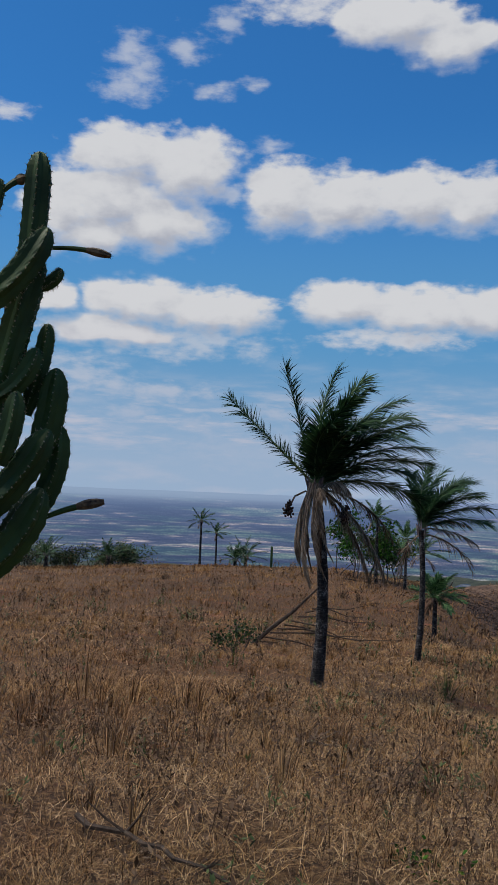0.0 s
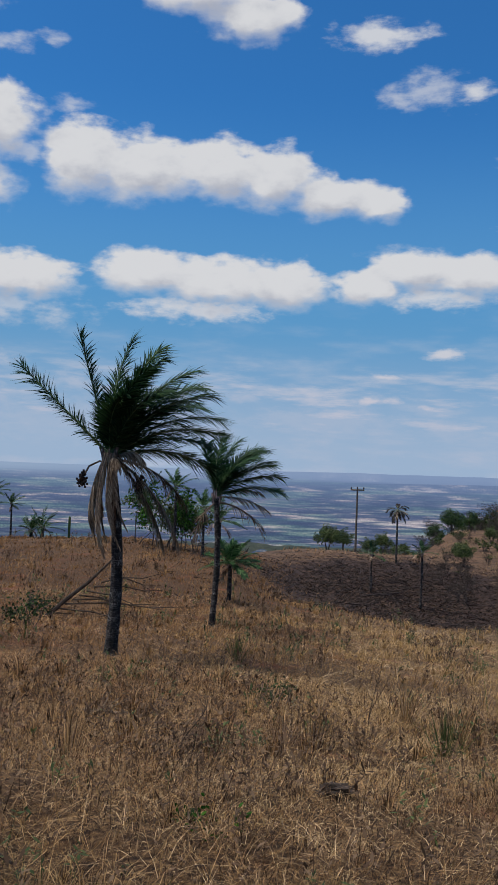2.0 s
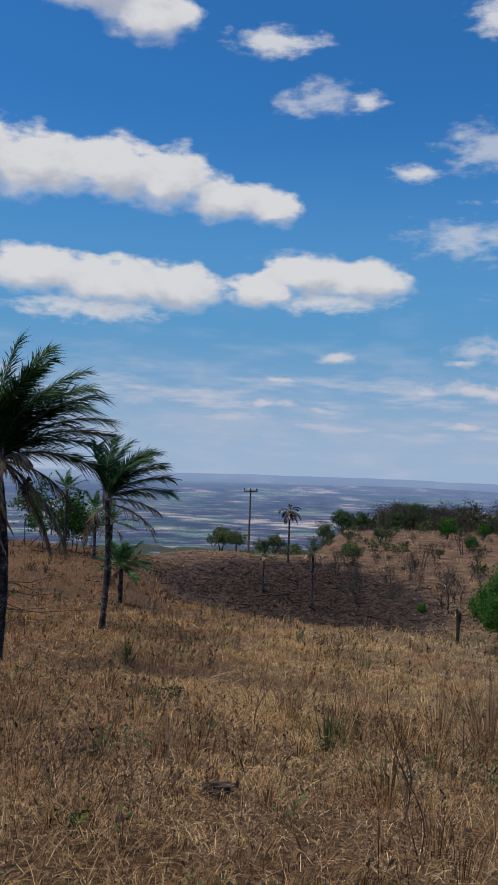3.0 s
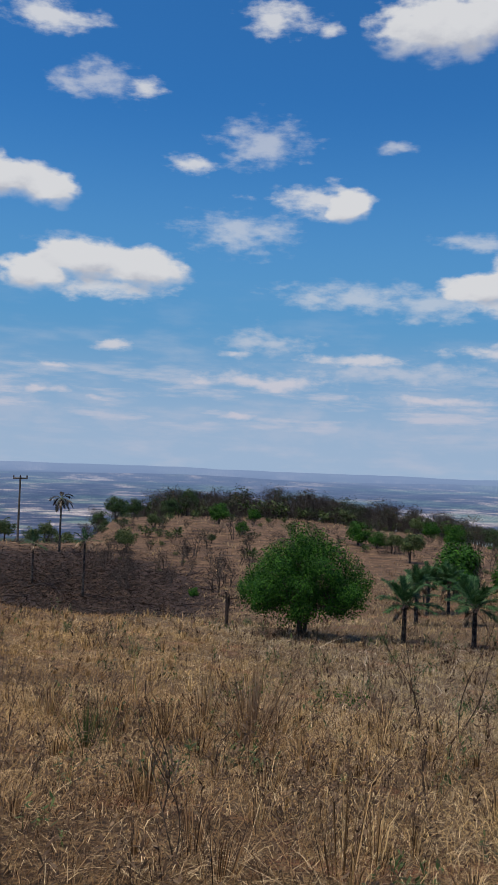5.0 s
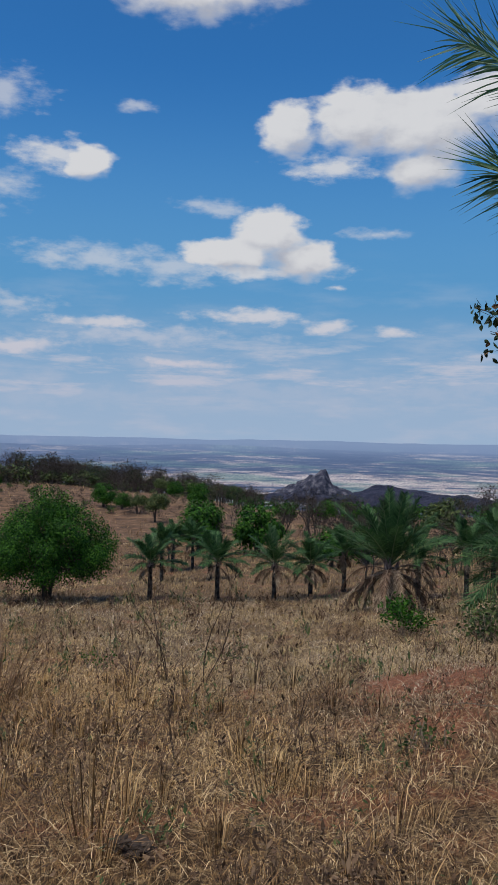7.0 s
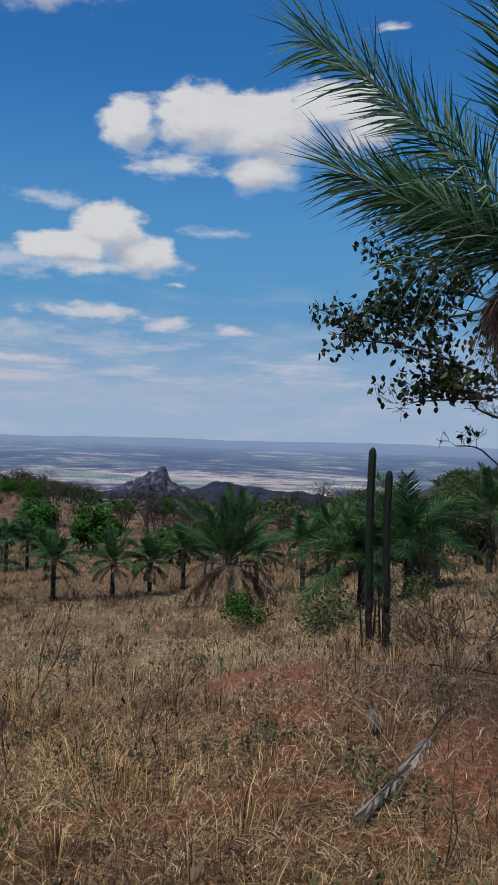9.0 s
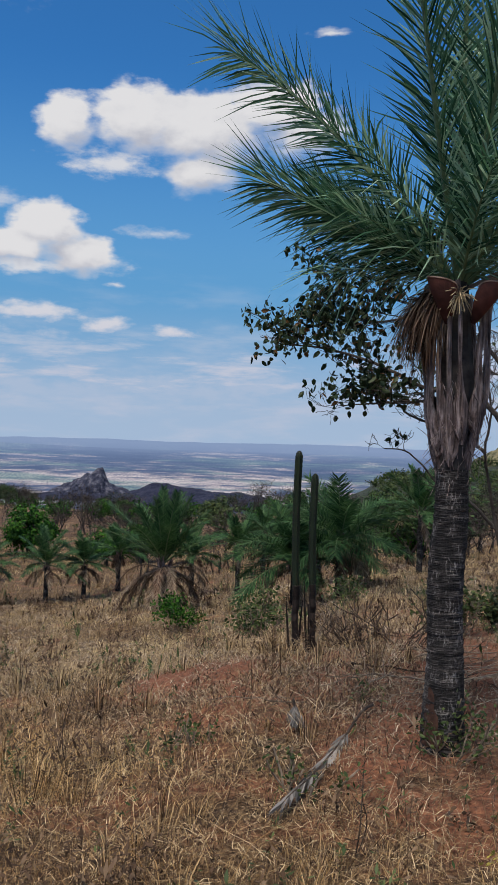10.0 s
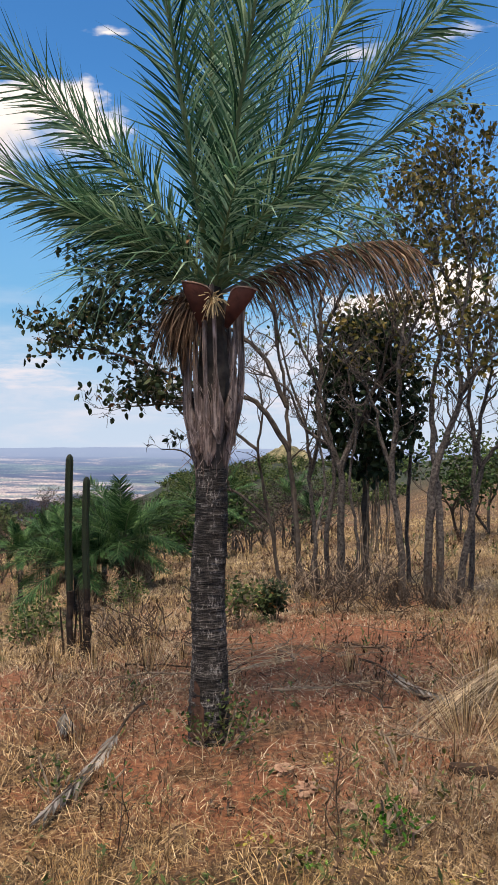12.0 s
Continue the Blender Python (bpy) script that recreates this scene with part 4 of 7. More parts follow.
def dome_tree(at, tall, wide, label, seed, leaf, clumps=60, per=60, leaf_size=0.10, low=0.2, trunk_r=0.05, stems=3, bark=None, flat=0.0, group="", lump=0.17, name="tree", category="tree"):
    """A spreading tree: forked stems that carry many leafy sprays, gathered in lobes on an uneven dome."""
    q = random.Random(seed)
    root = thing(name, at, label, category, group)
    mid_z = tall * (low + (1 - low) * 0.40)
    lobes = [(q.uniform(0, 6.283), q.uniform(-0.5, 1.0), q.uniform(0.72, 1.18)) for _ in range(11)]
    centres = []
    for k in range(clumps):
        up_ = q.uniform(-0.75, 1.0)
        a = q.uniform(0, 6.283)
        ring = math.sqrt(max(0.0, 1 - up_ * up_))
        n = Vector((math.cos(a) * ring, math.sin(a) * ring, up_))
        grown = max(s_ * max(0.0, n.dot(Vector((math.cos(b) * math.sqrt(max(0, 1 - e * e)), math.sin(b) * math.sqrt(max(0, 1 - e * e)), e)))) ** 1.6 for b, e, s_ in lobes)
        grown = (0.45 + 0.58 * grown) * (q.uniform(0.80, 1.0) if k % 4 else q.uniform(0.4, 0.75))
        high_ = (tall - mid_z) * (1 - flat * 0.35) if up_ > 0 else mid_z - tall * low
        centres.append((Vector((n.x * wide * 0.43 * grown, n.y * wide * 0.43 * grown, mid_z + n.z * high_ * 0.92 * grown)), n))
    wood = Geo()
    forks = []
    for k in range(stems):
        a = 6.283 * k / stems + q.uniform(0, 0.8)
        lean_ = Vector((math.cos(a), math.sin(a), 0)) * (wide * 0.10 if stems > 1 else 0.02)
        top_ = lean_ + UP * (mid_z * q.uniform(0.62, 0.85))
        wood.tube([lean_ * 0.12 - UP * 0.1, lean_ * 0.30 + UP * top_.z * 0.4, lean_ * 0.7 + UP * top_.z * 0.75, top_], [trunk_r * 1.2, trunk_r, trunk_r * 0.8, trunk_r * 0.6], 6)
        forks += [lean_ * 0.30 + UP * top_.z * 0.4, lean_ * 0.7 + UP * top_.z * 0.75, top_]
    for k, (c, n) in enumerate(centres):
        if k % 2:
            continue
        f = min(forks, key=lambda p: (p - c).length + 2.0 * max(0.0, p.z - c.z))
        m = f.lerp(c, 0.5) + Vector((q.gauss(0, 0.04), q.gauss(0, 0.04), -0.04)) * wide
        wood.tube([f, m, c], [trunk_r * 0.42, trunk_r * 0.28, trunk_r * 0.10], 4, False)
    part("trunk", wood, bark or DARK_BARK, root)
    g = Geo()
    for c, n in centres:
        size = lump * wide * q.uniform(0.7, 1.15)
        for _ in range(per):
            o = Vector((q.gauss(0, 1), q.gauss(0, 1), q.gauss(0, 0.8)))
            o = o.normalized() * size * q.uniform(0.35, 1.0) ** 0.5
            face = (o.normalized() * 0.8 + n * 0.5 + UP * 0.5 + Vector((q.gauss(0, .45), q.gauss(0, .45), q.gauss(0, .45)))).normalized()
            d = face.cross(Vector((q.gauss(0, 1), q.gauss(0, 1), q.gauss(0, 1))))
            if d.length < 0.05:
                continue
            d = (d.normalized() - UP * 0.35).normalized()
            side = d.cross(face)
            side = side.normalized() if side.length > 0.05 else Vector((1, 0, 0))
            g.leaf(c + o, d, side, leaf_size * q.uniform(0.7, 1.25), leaf_size * 0.55)
    part("crown", g, leaf, root)
    return root


def cactus_stem(g, spines, rng, path, radius, ribs=6, spine=0.012, foot=0.72):
    """A ribbed column along a path, rounded at its tip, with spines on the ribs."""
    profile = (1.0, 0.86, 0.75, 0.69, 0.75, 0.86)
    sides = ribs * 6
    start = len(g.v)
    at = [0.0]
    for a, b in zip(path, path[1:]):
        at.append(at[-1] + (b - a).length)
    whole, dome = at[-1], radius * 2.0
    n = max(6, int((whole - dome) / 0.022))
    stations = [(whole - dome) * i / n for i in range(n)] + [whole - dome + dome * math.sin(i / 7 * math.pi / 2) for i in range(8)]
    side = None
    for i, x in enumerate(stations):
        k = max(1, min(len(at) - 1, next((m for m, v in enumerate(at) if v >= x - 1e-6), len(at) - 1)))
        p = path[k - 1].lerp(path[k], (x - at[k - 1]) / (at[k] - at[k - 1]))
        d = (path[k] - path[k - 1]).normalized()
        if side is None:
            side = d.cross(Vector((0.4, 0.85, 0.1)))
        side = (side - d * side.dot(d)).normalized()
        other = d.cross(side)
        r = radius * (foot + (1 - foot) * min(1, x / whole * 5))
        if i > n:
            r *= max(0.04, math.cos((i - n) / 7 * math.pi / 2))
        r *= 1 + rng.uniform(-0.006, 0.006)
        for m in range(sides):
            a = 2 * math.pi * m / sides
            out = side * math.cos(a) + other * math.sin(a)
            notch = 0.07 if i % 2 and m % 6 == 0 else 0.0
            q = p + out * r * (profile[m % 6] - notch)
            g.v.append(q)
            if m % 6 == 0 and r > radius * 0.3 and spine > 0:
                for c in range(7):
                    w = (out + Vector((rng.gauss(0, 0.5), rng.gauss(0, 0.5), rng.gauss(0, 0.5)))).normalized()
                    f = w.cross(UP)
                    f = f.normalized() if f.length > 0.1 else Vector((1, 0, 0))
                    wide, long_ = (0.0034, 0.006) if c < 3 else (0.0011, spine * rng.uniform(0.6, 1.4))
                    j = len(spines.v)
                    spines.v += [q - f * wide, q + f * wide, q + w * long_]
                    spines.f.append((j, j + 1, j + 2))
    rows = len(stations)
    for i in range(rows - 1):
        for m in range(sides):
            a, b = start + i * sides + m, start + i * sides + (m + 1) % sides
            g.f.append((a, b, b + sides, a + sides))
    last = start + (rows - 1) * sides
    g.f.append(tuple(range(last, last + sides)))


def arc(a, b, bulge, n=14):
    """A curved path from a to b that swings out by bulge."""
    a, b, bulge = Vector(a), Vector(b), Vector(bulge)
    return [a.lerp(b, i / n) + bulge * math.sin(math.pi * i / n) for i in range(n + 1)]


def far_wood(name, protos, label, spots, category="trees"):
    """Many far trees joined into one object: the trees' trunks and crowns, set down at the given spots."""
    parts = {}
    for proto in protos:
        for child in proto.children:
            me = child.data
            co = np.empty(len(me.vertices) * 3, np.float32)
            me.vertices.foreach_get("co", co)
            lp = np.empty(len(me.loops), np.int32)
            me.loops.foreach_get("vertex_index", lp)
            st = np.empty(len(me.polygons), np.int32)
            me.polygons.foreach_get("loop_start", st)
            parts.setdefault(proto.name, []).append((co.reshape(-1, 3), lp, st, me.materials[0]))
    mats, out = [], {}
    for (which, x, y, turn, size) in spots:
        for co, lp, st, mat in parts[protos[which % len(protos)].name]:
            c, s = math.cos(turn) * size, math.sin(turn) * size
            v = np.stack([co[:, 0] * c - co[:, 1] * s + x, co[:, 0] * s + co[:, 1] * c + y, co[:, 2] * size + ground_z(x, y) - 0.05], -1)
            row = out.setdefault(mat, [[], [], [], 0, 0])
            row[0].append(v)
            row[1].append(lp + row[3])
            row[2].append(st + row[4])
            row[3] += len(v)
            row[4] += len(lp)
    root = thing(name, (0, 0, 0), label, category, kind="stuff")
    for mat, (vs, ls, ss, _, _) in out.items():
        part("trees", raw_mesh(name, np.concatenate(vs), np.concatenate(ls), np.concatenate(ss), mat), mat, root)
    return root


def spots(az0, az1, d0, d1, n, s0, s1, seed):
    q = random.Random(seed)
    found = []
    for k in range(n):
        x, y = polar(q.uniform(az0, az1), math.sqrt(q.uniform(d0 * d0, d1 * d1)))
        found.append((q.randrange(97), x, y, q.uniform(0, 6.28), q.uniform(s0, s1)))
    return found


def on(x, y, lift=0.0):
    return (x, y, ground_z(x, y) + lift)


def polar(az_deg, d):
    a = radians(az_deg)
    return d * math.sin(a), d * math.cos(a)


# ---- the large branching cactus by the path ----
def branching_cactus():
    root = thing("candelabra_cactus", on(-1.07, 3.05), "tall dark green branching cactus with spiny ribs and withered flowers", "cactus")
    rng = random.Random(7)

    def stem(a, b, bulge, radius):
        g, s = Geo(), Geo()
        long_ = (Vector(b) - Vector(a)).length
        cactus_stem(g, s, rng, arc(a, b, bulge, max(14, int(long_ * 46))), radius, 6)
        ob = part("stem", g, CACTUS, root)
        tagged(part("spine_cover", s, SPINE, ob), kind="stuff")

    stem((0, 0, -0.1), (0.16, -0.10, 1.10), (-0.06, 0, 0), 0.095)
    stem((0.06, -0.10, 0.90), (0.28, -0.05, 1.36), (0.03, 0, -0.03), 0.080)
    stem((0.20, -0.07, 1.20), (0.49, 0.00, 1.56), (0.03, 0, -0.05), 0.076)
    stem((0.22, -0.04, 1.30), (0.43, 0.00, 2.46), (-0.02, 0, 0), 0.066)
    stem((0.39, -0.01, 2.28), (0.42, -0.02, 2.85), (0.005, 0, 0), 0.056)
    stem((0.20, -0.15, 2.18), (0.48, -0.09, 2.535), (0.03, 0, -0.03), 0.060)
    stem((0.44, 0.01, 2.33), (0.515, 0.02, 2.41), (0.012, 0, -0.006), 0.029)
    stem((0.40, 0.05, 1.84), (0.47, 0.06, 2.20), (0.012, 0, 0), 0.039)
    stem((0.30, -0.06, 1.88), (0.45, -0.03, 2.09), (0.02, 0, -0.02), 0.046)
    stem((0.47, 0.04, 1.70), (0.515, 0.04, 2.025), (0.01, 0, 0), 0.065)
    stem((0.44, 0.06, 1.44), (0.525, 0.08, 1.81), (0.035, 0, -0.01), 0.056)
    stem((0.25, -0.13, 1.42), (0.52, -0.08, 1.78), (0.02, 0, -0.02), 0.066)
    stem((0.36, -0.16, 1.64), (0.41, -0.15, 1.91), (0.012, 0, 0), 0.047)
    stem((0.18, 0.0, 1.55), (0.27, -0.01, 2.74), (-0.05, 0, 0), 0.034)
    # withered flowers on long stalks
    for a, b, thick in (((0.46, 0.01, 2.485), (0.70, 0.05, 2.475), 0.010), ((0.27, -0.01, 2.68), (0.365, 0.01, 2.755), 0.013), ((0.46, 0.02, 1.43), (0.72, 0.06, 1.515), 0.012)):
        p, q = Vector(a), Vector(b)
        g = Geo()
        pts = [p.lerp(q, i / 10) + UP * 0.012 * math.sin(i / 10 * 3.1) for i in range(11)]
        g.tube(pts[:7], [thick * (0.75 + 0.05 * i) for i in range(7)], 7)
        f = part("flower_stalk", g, CACTUS, root)
        g = Geo()
        g.tube(pts[6:], [thick * k for k in (1.05, 1.55, 1.75, 1.5, 0.9)], 7)
        for k in range(16):
            d = ((q - p).normalized() + Vector((rng.gauss(0, .35), rng.gauss(0, .35), rng.gauss(0, .35)))).normalized()
            g.blade(pts[rng.randint(7, 9)], d, 0.035, 0.008, 0.1, d.cross(UP).normalized())
        part("withered_flower", g, FADED_FLOWER, f, "brown withered flower")


branching_cactus()


# ---- the two windblown palms on the field ----
def fruit_bunch(owner, at, drop, seed, lean=(0.15, 0)):
    rng = random.Random(seed)
    g = Geo()
    a = Vector(at)
    b = a + Vector((lean[0], lean[1], -0.02))
    c = b + Vector((lean[0] * 0.3, lean[1] * 0.3, -drop))
    g.tube([a, a.lerp(b, 0.5) + UP * 0.06, b, b.lerp(c, 0.5), c], [0.014] * 5, 5)
    bunch = part("fruit_stalk", g, DEAD_STALK, owner, "drooping stalk with dark palm nuts")
    f = Geo()
    for _ in range(110):
        p = c + Vector((rng.gauss(0, 0.024), rng.gauss(0, 0.024), rng.gauss(-0.02, 0.05)))
        f.tube([p - UP * 0.016, p - UP * 0.008, p + UP * 0.008, p + UP * 0.016], [0.006, 0.016, 0.016, 0.006], 5)
    tagged(part("nut_cluster", f, FRUIT, bunch), kind="stuff")


def frond_set(root, top, rng, specs, leaf, pairs, leaflet, width, wind):
    for a, e, length, droop, w in specs:
        shape = frond_shape(rng, length, radians(a), radians(e), droop + 0.3, wind * w, pairs, leaflet, width, 0.26, 0.24, 0.08, 0.10, 0.60, 0.25, 0.22)
        add_frond(root, rng, top, shape, leaf, RACHIS)


rng = random.Random(21)
p1 = palm(on(1.52, 11.14), 2.62, 0.084, "windblown palm with fronds swept to one side and hanging dead fronds", 5, fronds=0, length=1.5, lean=(-0.10, 0.05), bend=(0.09, 0), dead=0)
top = Vector((-0.10, 0.05, 2.62))
frond_set(p1, top, rng, [(-88, 44, 1.62, -0.15, 0.08), (-80, 74, 1.66, -0.22, 0.0), (-20, 84, 1.60, 0.15, 0.30), (60, 80, 1.62, 0.25, 0.32), (40, 74, 1.62, 0.35, 0.36), (100, 68, 1.62, 0.5, 0.34), (75, 60, 1.64, 0.5, 0.36),
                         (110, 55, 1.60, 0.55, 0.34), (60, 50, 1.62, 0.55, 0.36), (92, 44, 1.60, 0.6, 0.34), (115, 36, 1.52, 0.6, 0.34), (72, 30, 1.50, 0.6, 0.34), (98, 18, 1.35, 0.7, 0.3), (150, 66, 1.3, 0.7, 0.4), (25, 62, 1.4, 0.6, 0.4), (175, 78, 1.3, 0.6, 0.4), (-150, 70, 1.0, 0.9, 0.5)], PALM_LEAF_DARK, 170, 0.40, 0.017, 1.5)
for a, e, length, droop, w, leaflet_, dull in ((95, -4, 1.15, 1.5, 0.25, 0.24, True), (110, -30, 1.45, 1.6, 0.16, 0.24, False), (80, -42, 1.40, 1.5, 0.12, 0.22, False), (165, -80, 0.9, 0.3, 0.02, 0.14, True), (175, 20, 0.35, 1.6, 0.2, 0.16, False), (140, 40, 0.5, 1.8, 0.3, 0.2, False)):
    add_frond(p1, rng, top + Vector((math.sin(radians(a)) * 0.075, math.cos(radians(a)) * 0.075, -0.04)), frond_shape(rng, length, radians(a), radians(e), droop, w, 110, leaflet_, 0.015, 0.30, 1.0, 0.03, 0.0, 1.9), DEAD_BROWN if dull else DEAD_FROND, DEAD_STALK, "dead_frond", "withered brown frond hanging down")
# a mantle of long dead fronds laid against the trunk
for a, e, long_, dx, dy in ((-85, -66, 1.20, -0.06, -0.06), (-110, -70, 1.35, -0.07, -0.10), (-100, -62, 1.05, -0.08, -0.04), (-135, -74, 1.25, -0.03, -0.12), (-75, -72, 1.15, -0.05, -0.10), (-150, -78, 1.0, 0.0, -0.12), (-95, -74, 1.3, -0.10, -0.08)):
    add_frond(p1, rng, top + Vector((dx + 0.03, dy, 0.04)), frond_shape(rng, long_, radians(a), radians(e), 0.3, 0.80, 130, 0.16, 0.018, 0.22, 0.5, 0.0, 0.0, 2.6), DEAD_FROND, DEAD_STALK, "dead_frond", "bleached dead frond lying against the trunk")
fruit_bunch(p1, top - UP * 0.12, 0.16, 1, (-0.27, 0))
fruit_bunch(p1, top - UP * 0.18, 0.14, 2, (0.30, -0.1))

p2 = palm(on(4.15, 16.54), 2.55, 0.065, "slender windblown palm beside a taller one on the dry slope", 9, fronds=0, length=1.4, lean=(0.0, 0), bend=(0.06, 0), dead=2, wind=0.6)
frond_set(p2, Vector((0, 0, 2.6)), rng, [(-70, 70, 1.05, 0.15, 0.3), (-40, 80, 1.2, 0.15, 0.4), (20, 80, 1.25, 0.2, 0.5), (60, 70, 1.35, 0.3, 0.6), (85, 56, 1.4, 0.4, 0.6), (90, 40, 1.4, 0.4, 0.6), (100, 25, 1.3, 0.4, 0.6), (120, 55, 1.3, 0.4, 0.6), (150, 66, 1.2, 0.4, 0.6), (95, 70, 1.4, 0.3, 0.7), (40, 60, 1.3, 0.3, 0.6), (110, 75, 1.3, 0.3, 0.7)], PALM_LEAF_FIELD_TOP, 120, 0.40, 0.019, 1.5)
add_frond(p2, rng, Vector((0, 0, 2.5)), frond_shape(rng, 1.2, radians(95), radians(-10), 1.2, 0.4, 34, 0.26, 0.02, 0.45, 0.7), DEAD_FROND, DEAD_STALK, "dead_frond", "withered brown frond")
for a_, e_ in ((70, 25), (110, 5)):
    add_frond(p2, rng, Vector((0, 0, 2.58)), frond_shape(rng, 1.1, radians(a_), radians(e_), 0.9, 0.5, 50, 0.30, 0.026, 0.3, 0.7), DEAD_FROND, DEAD_STALK, "dead_frond", "bleached tan frond")
palm(on(6.05, 22.6), 1.0, 0.07, "small green young palm on the dry slope", 12, leaf=PALM_LEAF_MID, fronds=18, length=0.9, wind=0.4, dead=2, pairs=34, leaflet=0.30, width=0.036)
palm(on(*polar(12.9, 38)), 2.1, 0.07, "palm with a dry skirt in the thicket behind", 16, fronds=13, length=1.0, wind=0.5, dead=5, pairs=26, leaflet=0.28, width=0.035, leaf=PALM_LEAF_MID, rings=8)
palm(on(*polar(11.0, 39)), 2.9, 0.07, "palm with a dry skirt in the thicket behind", 17, fronds=13, length=1.0, wind=0.5, dead=3, pairs=26, leaflet=0.28, width=0.035, leaf=PALM_LEAF_MID, rings=8)
palm(on(6.9, 27.5), 2.0, 0.07, "palm with dry skirt on the slope", 14, fronds=12, length=1.0, wind=0.6, dead=3, pairs=26, leaflet=0.26, width=0.025, leaf=PALM_LEAF_DARK)

# far palms and scrub on the brow of the field
palm(on(-0.55, 49.2), 2.55, 0.075, "slender palm on the brow of the field", 31, fronds=11, length=0.95, dead=1, pairs=18, leaflet=0.3, width=0.035, leaf=PALM_LEAF_DARK, wind=0.5, rings=8)
palm(on(0.35, 49.8), 1.95, 0.06, "slender palm on the brow of the field", 32, fronds=10, length=0.9, dead=2, pairs=18, leaflet=0.28, width=0.035, leaf=PALM_LEAF_DARK, wind=0.6, rings=8)
for az_, d_, tl, ln, sd in ((2.4, 46, 0.5, 1.3, 33), (1.7, 46.5, 0.3, 1.1, 34), (-6.6, 46, 0.5, 1.3, 35), (-10.6, 46, 0.6, 1.4, 36), (-5.4, 46.5, 0.2, 1.1, 37)):
    palm(on(*polar(az_, d_)), tl, 0.1, "low bushy palm on the brow of the field", sd, fronds=13, length=ln, dead=1, pairs=18, leaflet=0.34, width=0.04, leaf=PALM_LEAF_DARK, wind=0.4, rings=5, low=0.0)
g, s = Geo(), Geo()
post_cactus = thing("columnar_cactus", on(*polar(4.1, 46)), "single-stemmed cactus on the brow of the field", "cactus")
cactus_stem(g, s, random.Random(3), arc((0, 0, -0.1), (0, 0, 1.15), (0, 0, 0), 8), 0.07, 6, spine=0)
part("stem", g, CACTUS, post_cactus)
bush_protos = []
for k in range(4):
    bush_protos.append(tree(on(*polar(-8.8 + k * 1.1, 46.5 + k * 0.5)), 1.0 + 0.25 * (k % 2), "dry dark scrub bush on the brow of the field", 50 + k, OLIVE_LEAF if k % 2 else DARK_LEAF, per=5, leaf_size=0.1, clump=0.25, stems=5, stem_r=0.02, levels=2, kids=(4, 3), trunk_share=0.5, name="bush", category="bush", bark=DARK_BARK, tilt=0.25, group="scrub on the brow"))
r_ = random.Random(4)
for k in range(16):
    copy_thing(bush_protos[k % 4], Matrix.Translation(on(*polar(r_.uniform(-14, -4.5), r_.uniform(46, 50)))) @ Matrix.Rotation(r_.uniform(0, 6), 4, "Z") @ Matrix.Scale(r_.uniform(0.7, 1.2), 4))
for k, (az_, d_) in enumerate(((8.6, 41), (9.7, 40), (10.6, 41), (11.6, 40.5), (12.4, 42))):
    tree(on(*polar(az_, d_)), (2.7, 3.1, 2.4, 2.8, 2.2)[k], "slim leafy thicket tree behind the palms", 60 + k, GREEN_LEAF if k % 2 else OLIVE_LEAF, per=18, leaf_size=0.15, clump=0.30, stems=2, stem_r=0.03, levels=2, kids=(4, 3), trunk_share=0.5, bark=BARK, tilt=0.12, group="thicket behind the palms", hang=0.6)

# fallen dead limb leaning on the grass beside the windblown palm
limb = thing("fallen_branch", on(0.89, 17.09), "dry fallen branch propped up in the grass", "branch", scale=1.4)
g = Geo()
lr = random.Random(8)
g.tube([Vector(v) for v in ((0, 0, -0.05), (0.3, 0.05, 0.22), (0.62, 0.12, 0.46), (0.98, 0.2, 0.80))], [0.036, 0.031, 0.024, 0.012], 6)
part("limb", g, DARK_STALK, limb)
for k in range(9):
    g = Geo()
    b0 = Vector((0.1 + 0.1 * k, 0.05, 0.05 + 0.06 * k))
    d0 = Vector((lr.uniform(0.6, 1.5), lr.uniform(-0.5, 0.5), lr.uniform(-0.25, 0.15)))
    g.tube([b0, b0 + d0 * 0.4 + UP * 0.03, b0 + d0 * 0.8 - UP * 0.03, b0 + d0 * 1.2], [0.012, 0.010, 0.007, 0.003], 4)
    part("twig", g, DARK_STALK, limb)
tree(on(0.55, 14.6), 0.55, "small green shrub in the dry grass", 71, FIELD_LEAF, per=4, leaf_size=0.06, clump=0.12, stems=4, stem_r=0.008, levels=2, kids=(4, 3), trunk_share=0.5, name="shrub", category="shrub", tilt=0.2)


# ---- the burnt slope, the pole and the hill beyond ----
def utility_pole(at, tall):
    root = thing("utility_pole", at, "weathered wooden power pole with a crossarm", "utility pole")
    g = Geo()
    g.tube([Vector((0, 0, -0.3)), Vector((0, 0, tall * 0.5)), Vector((0, 0, tall))], [0.095, 0.08, 0.065], 10)
    pole = part("pole", g, POLE_WOOD, root)
    g = Geo()
    g.tube([Vector((-0.55, 0.1, tall - 0.12)), Vector((0.55, -0.1, tall - 0.12))], [0.06, 0.06], 4)
    arm = part("crossarm", g, POLE_WOOD, root)
    for x in (-0.5, 0.0, 0.5):
        g = Geo()
        g.tube([Vector((x, -0.1 * x * 2, tall - 0.08)), Vector((x, -0.1 * x * 2, tall + 0.02)), Vector((x, -0.1 * x * 2, tall + 0.12))], [0.04, 0.06, 0.03], 6)
        part("insulator", g, CHARRED, arm)


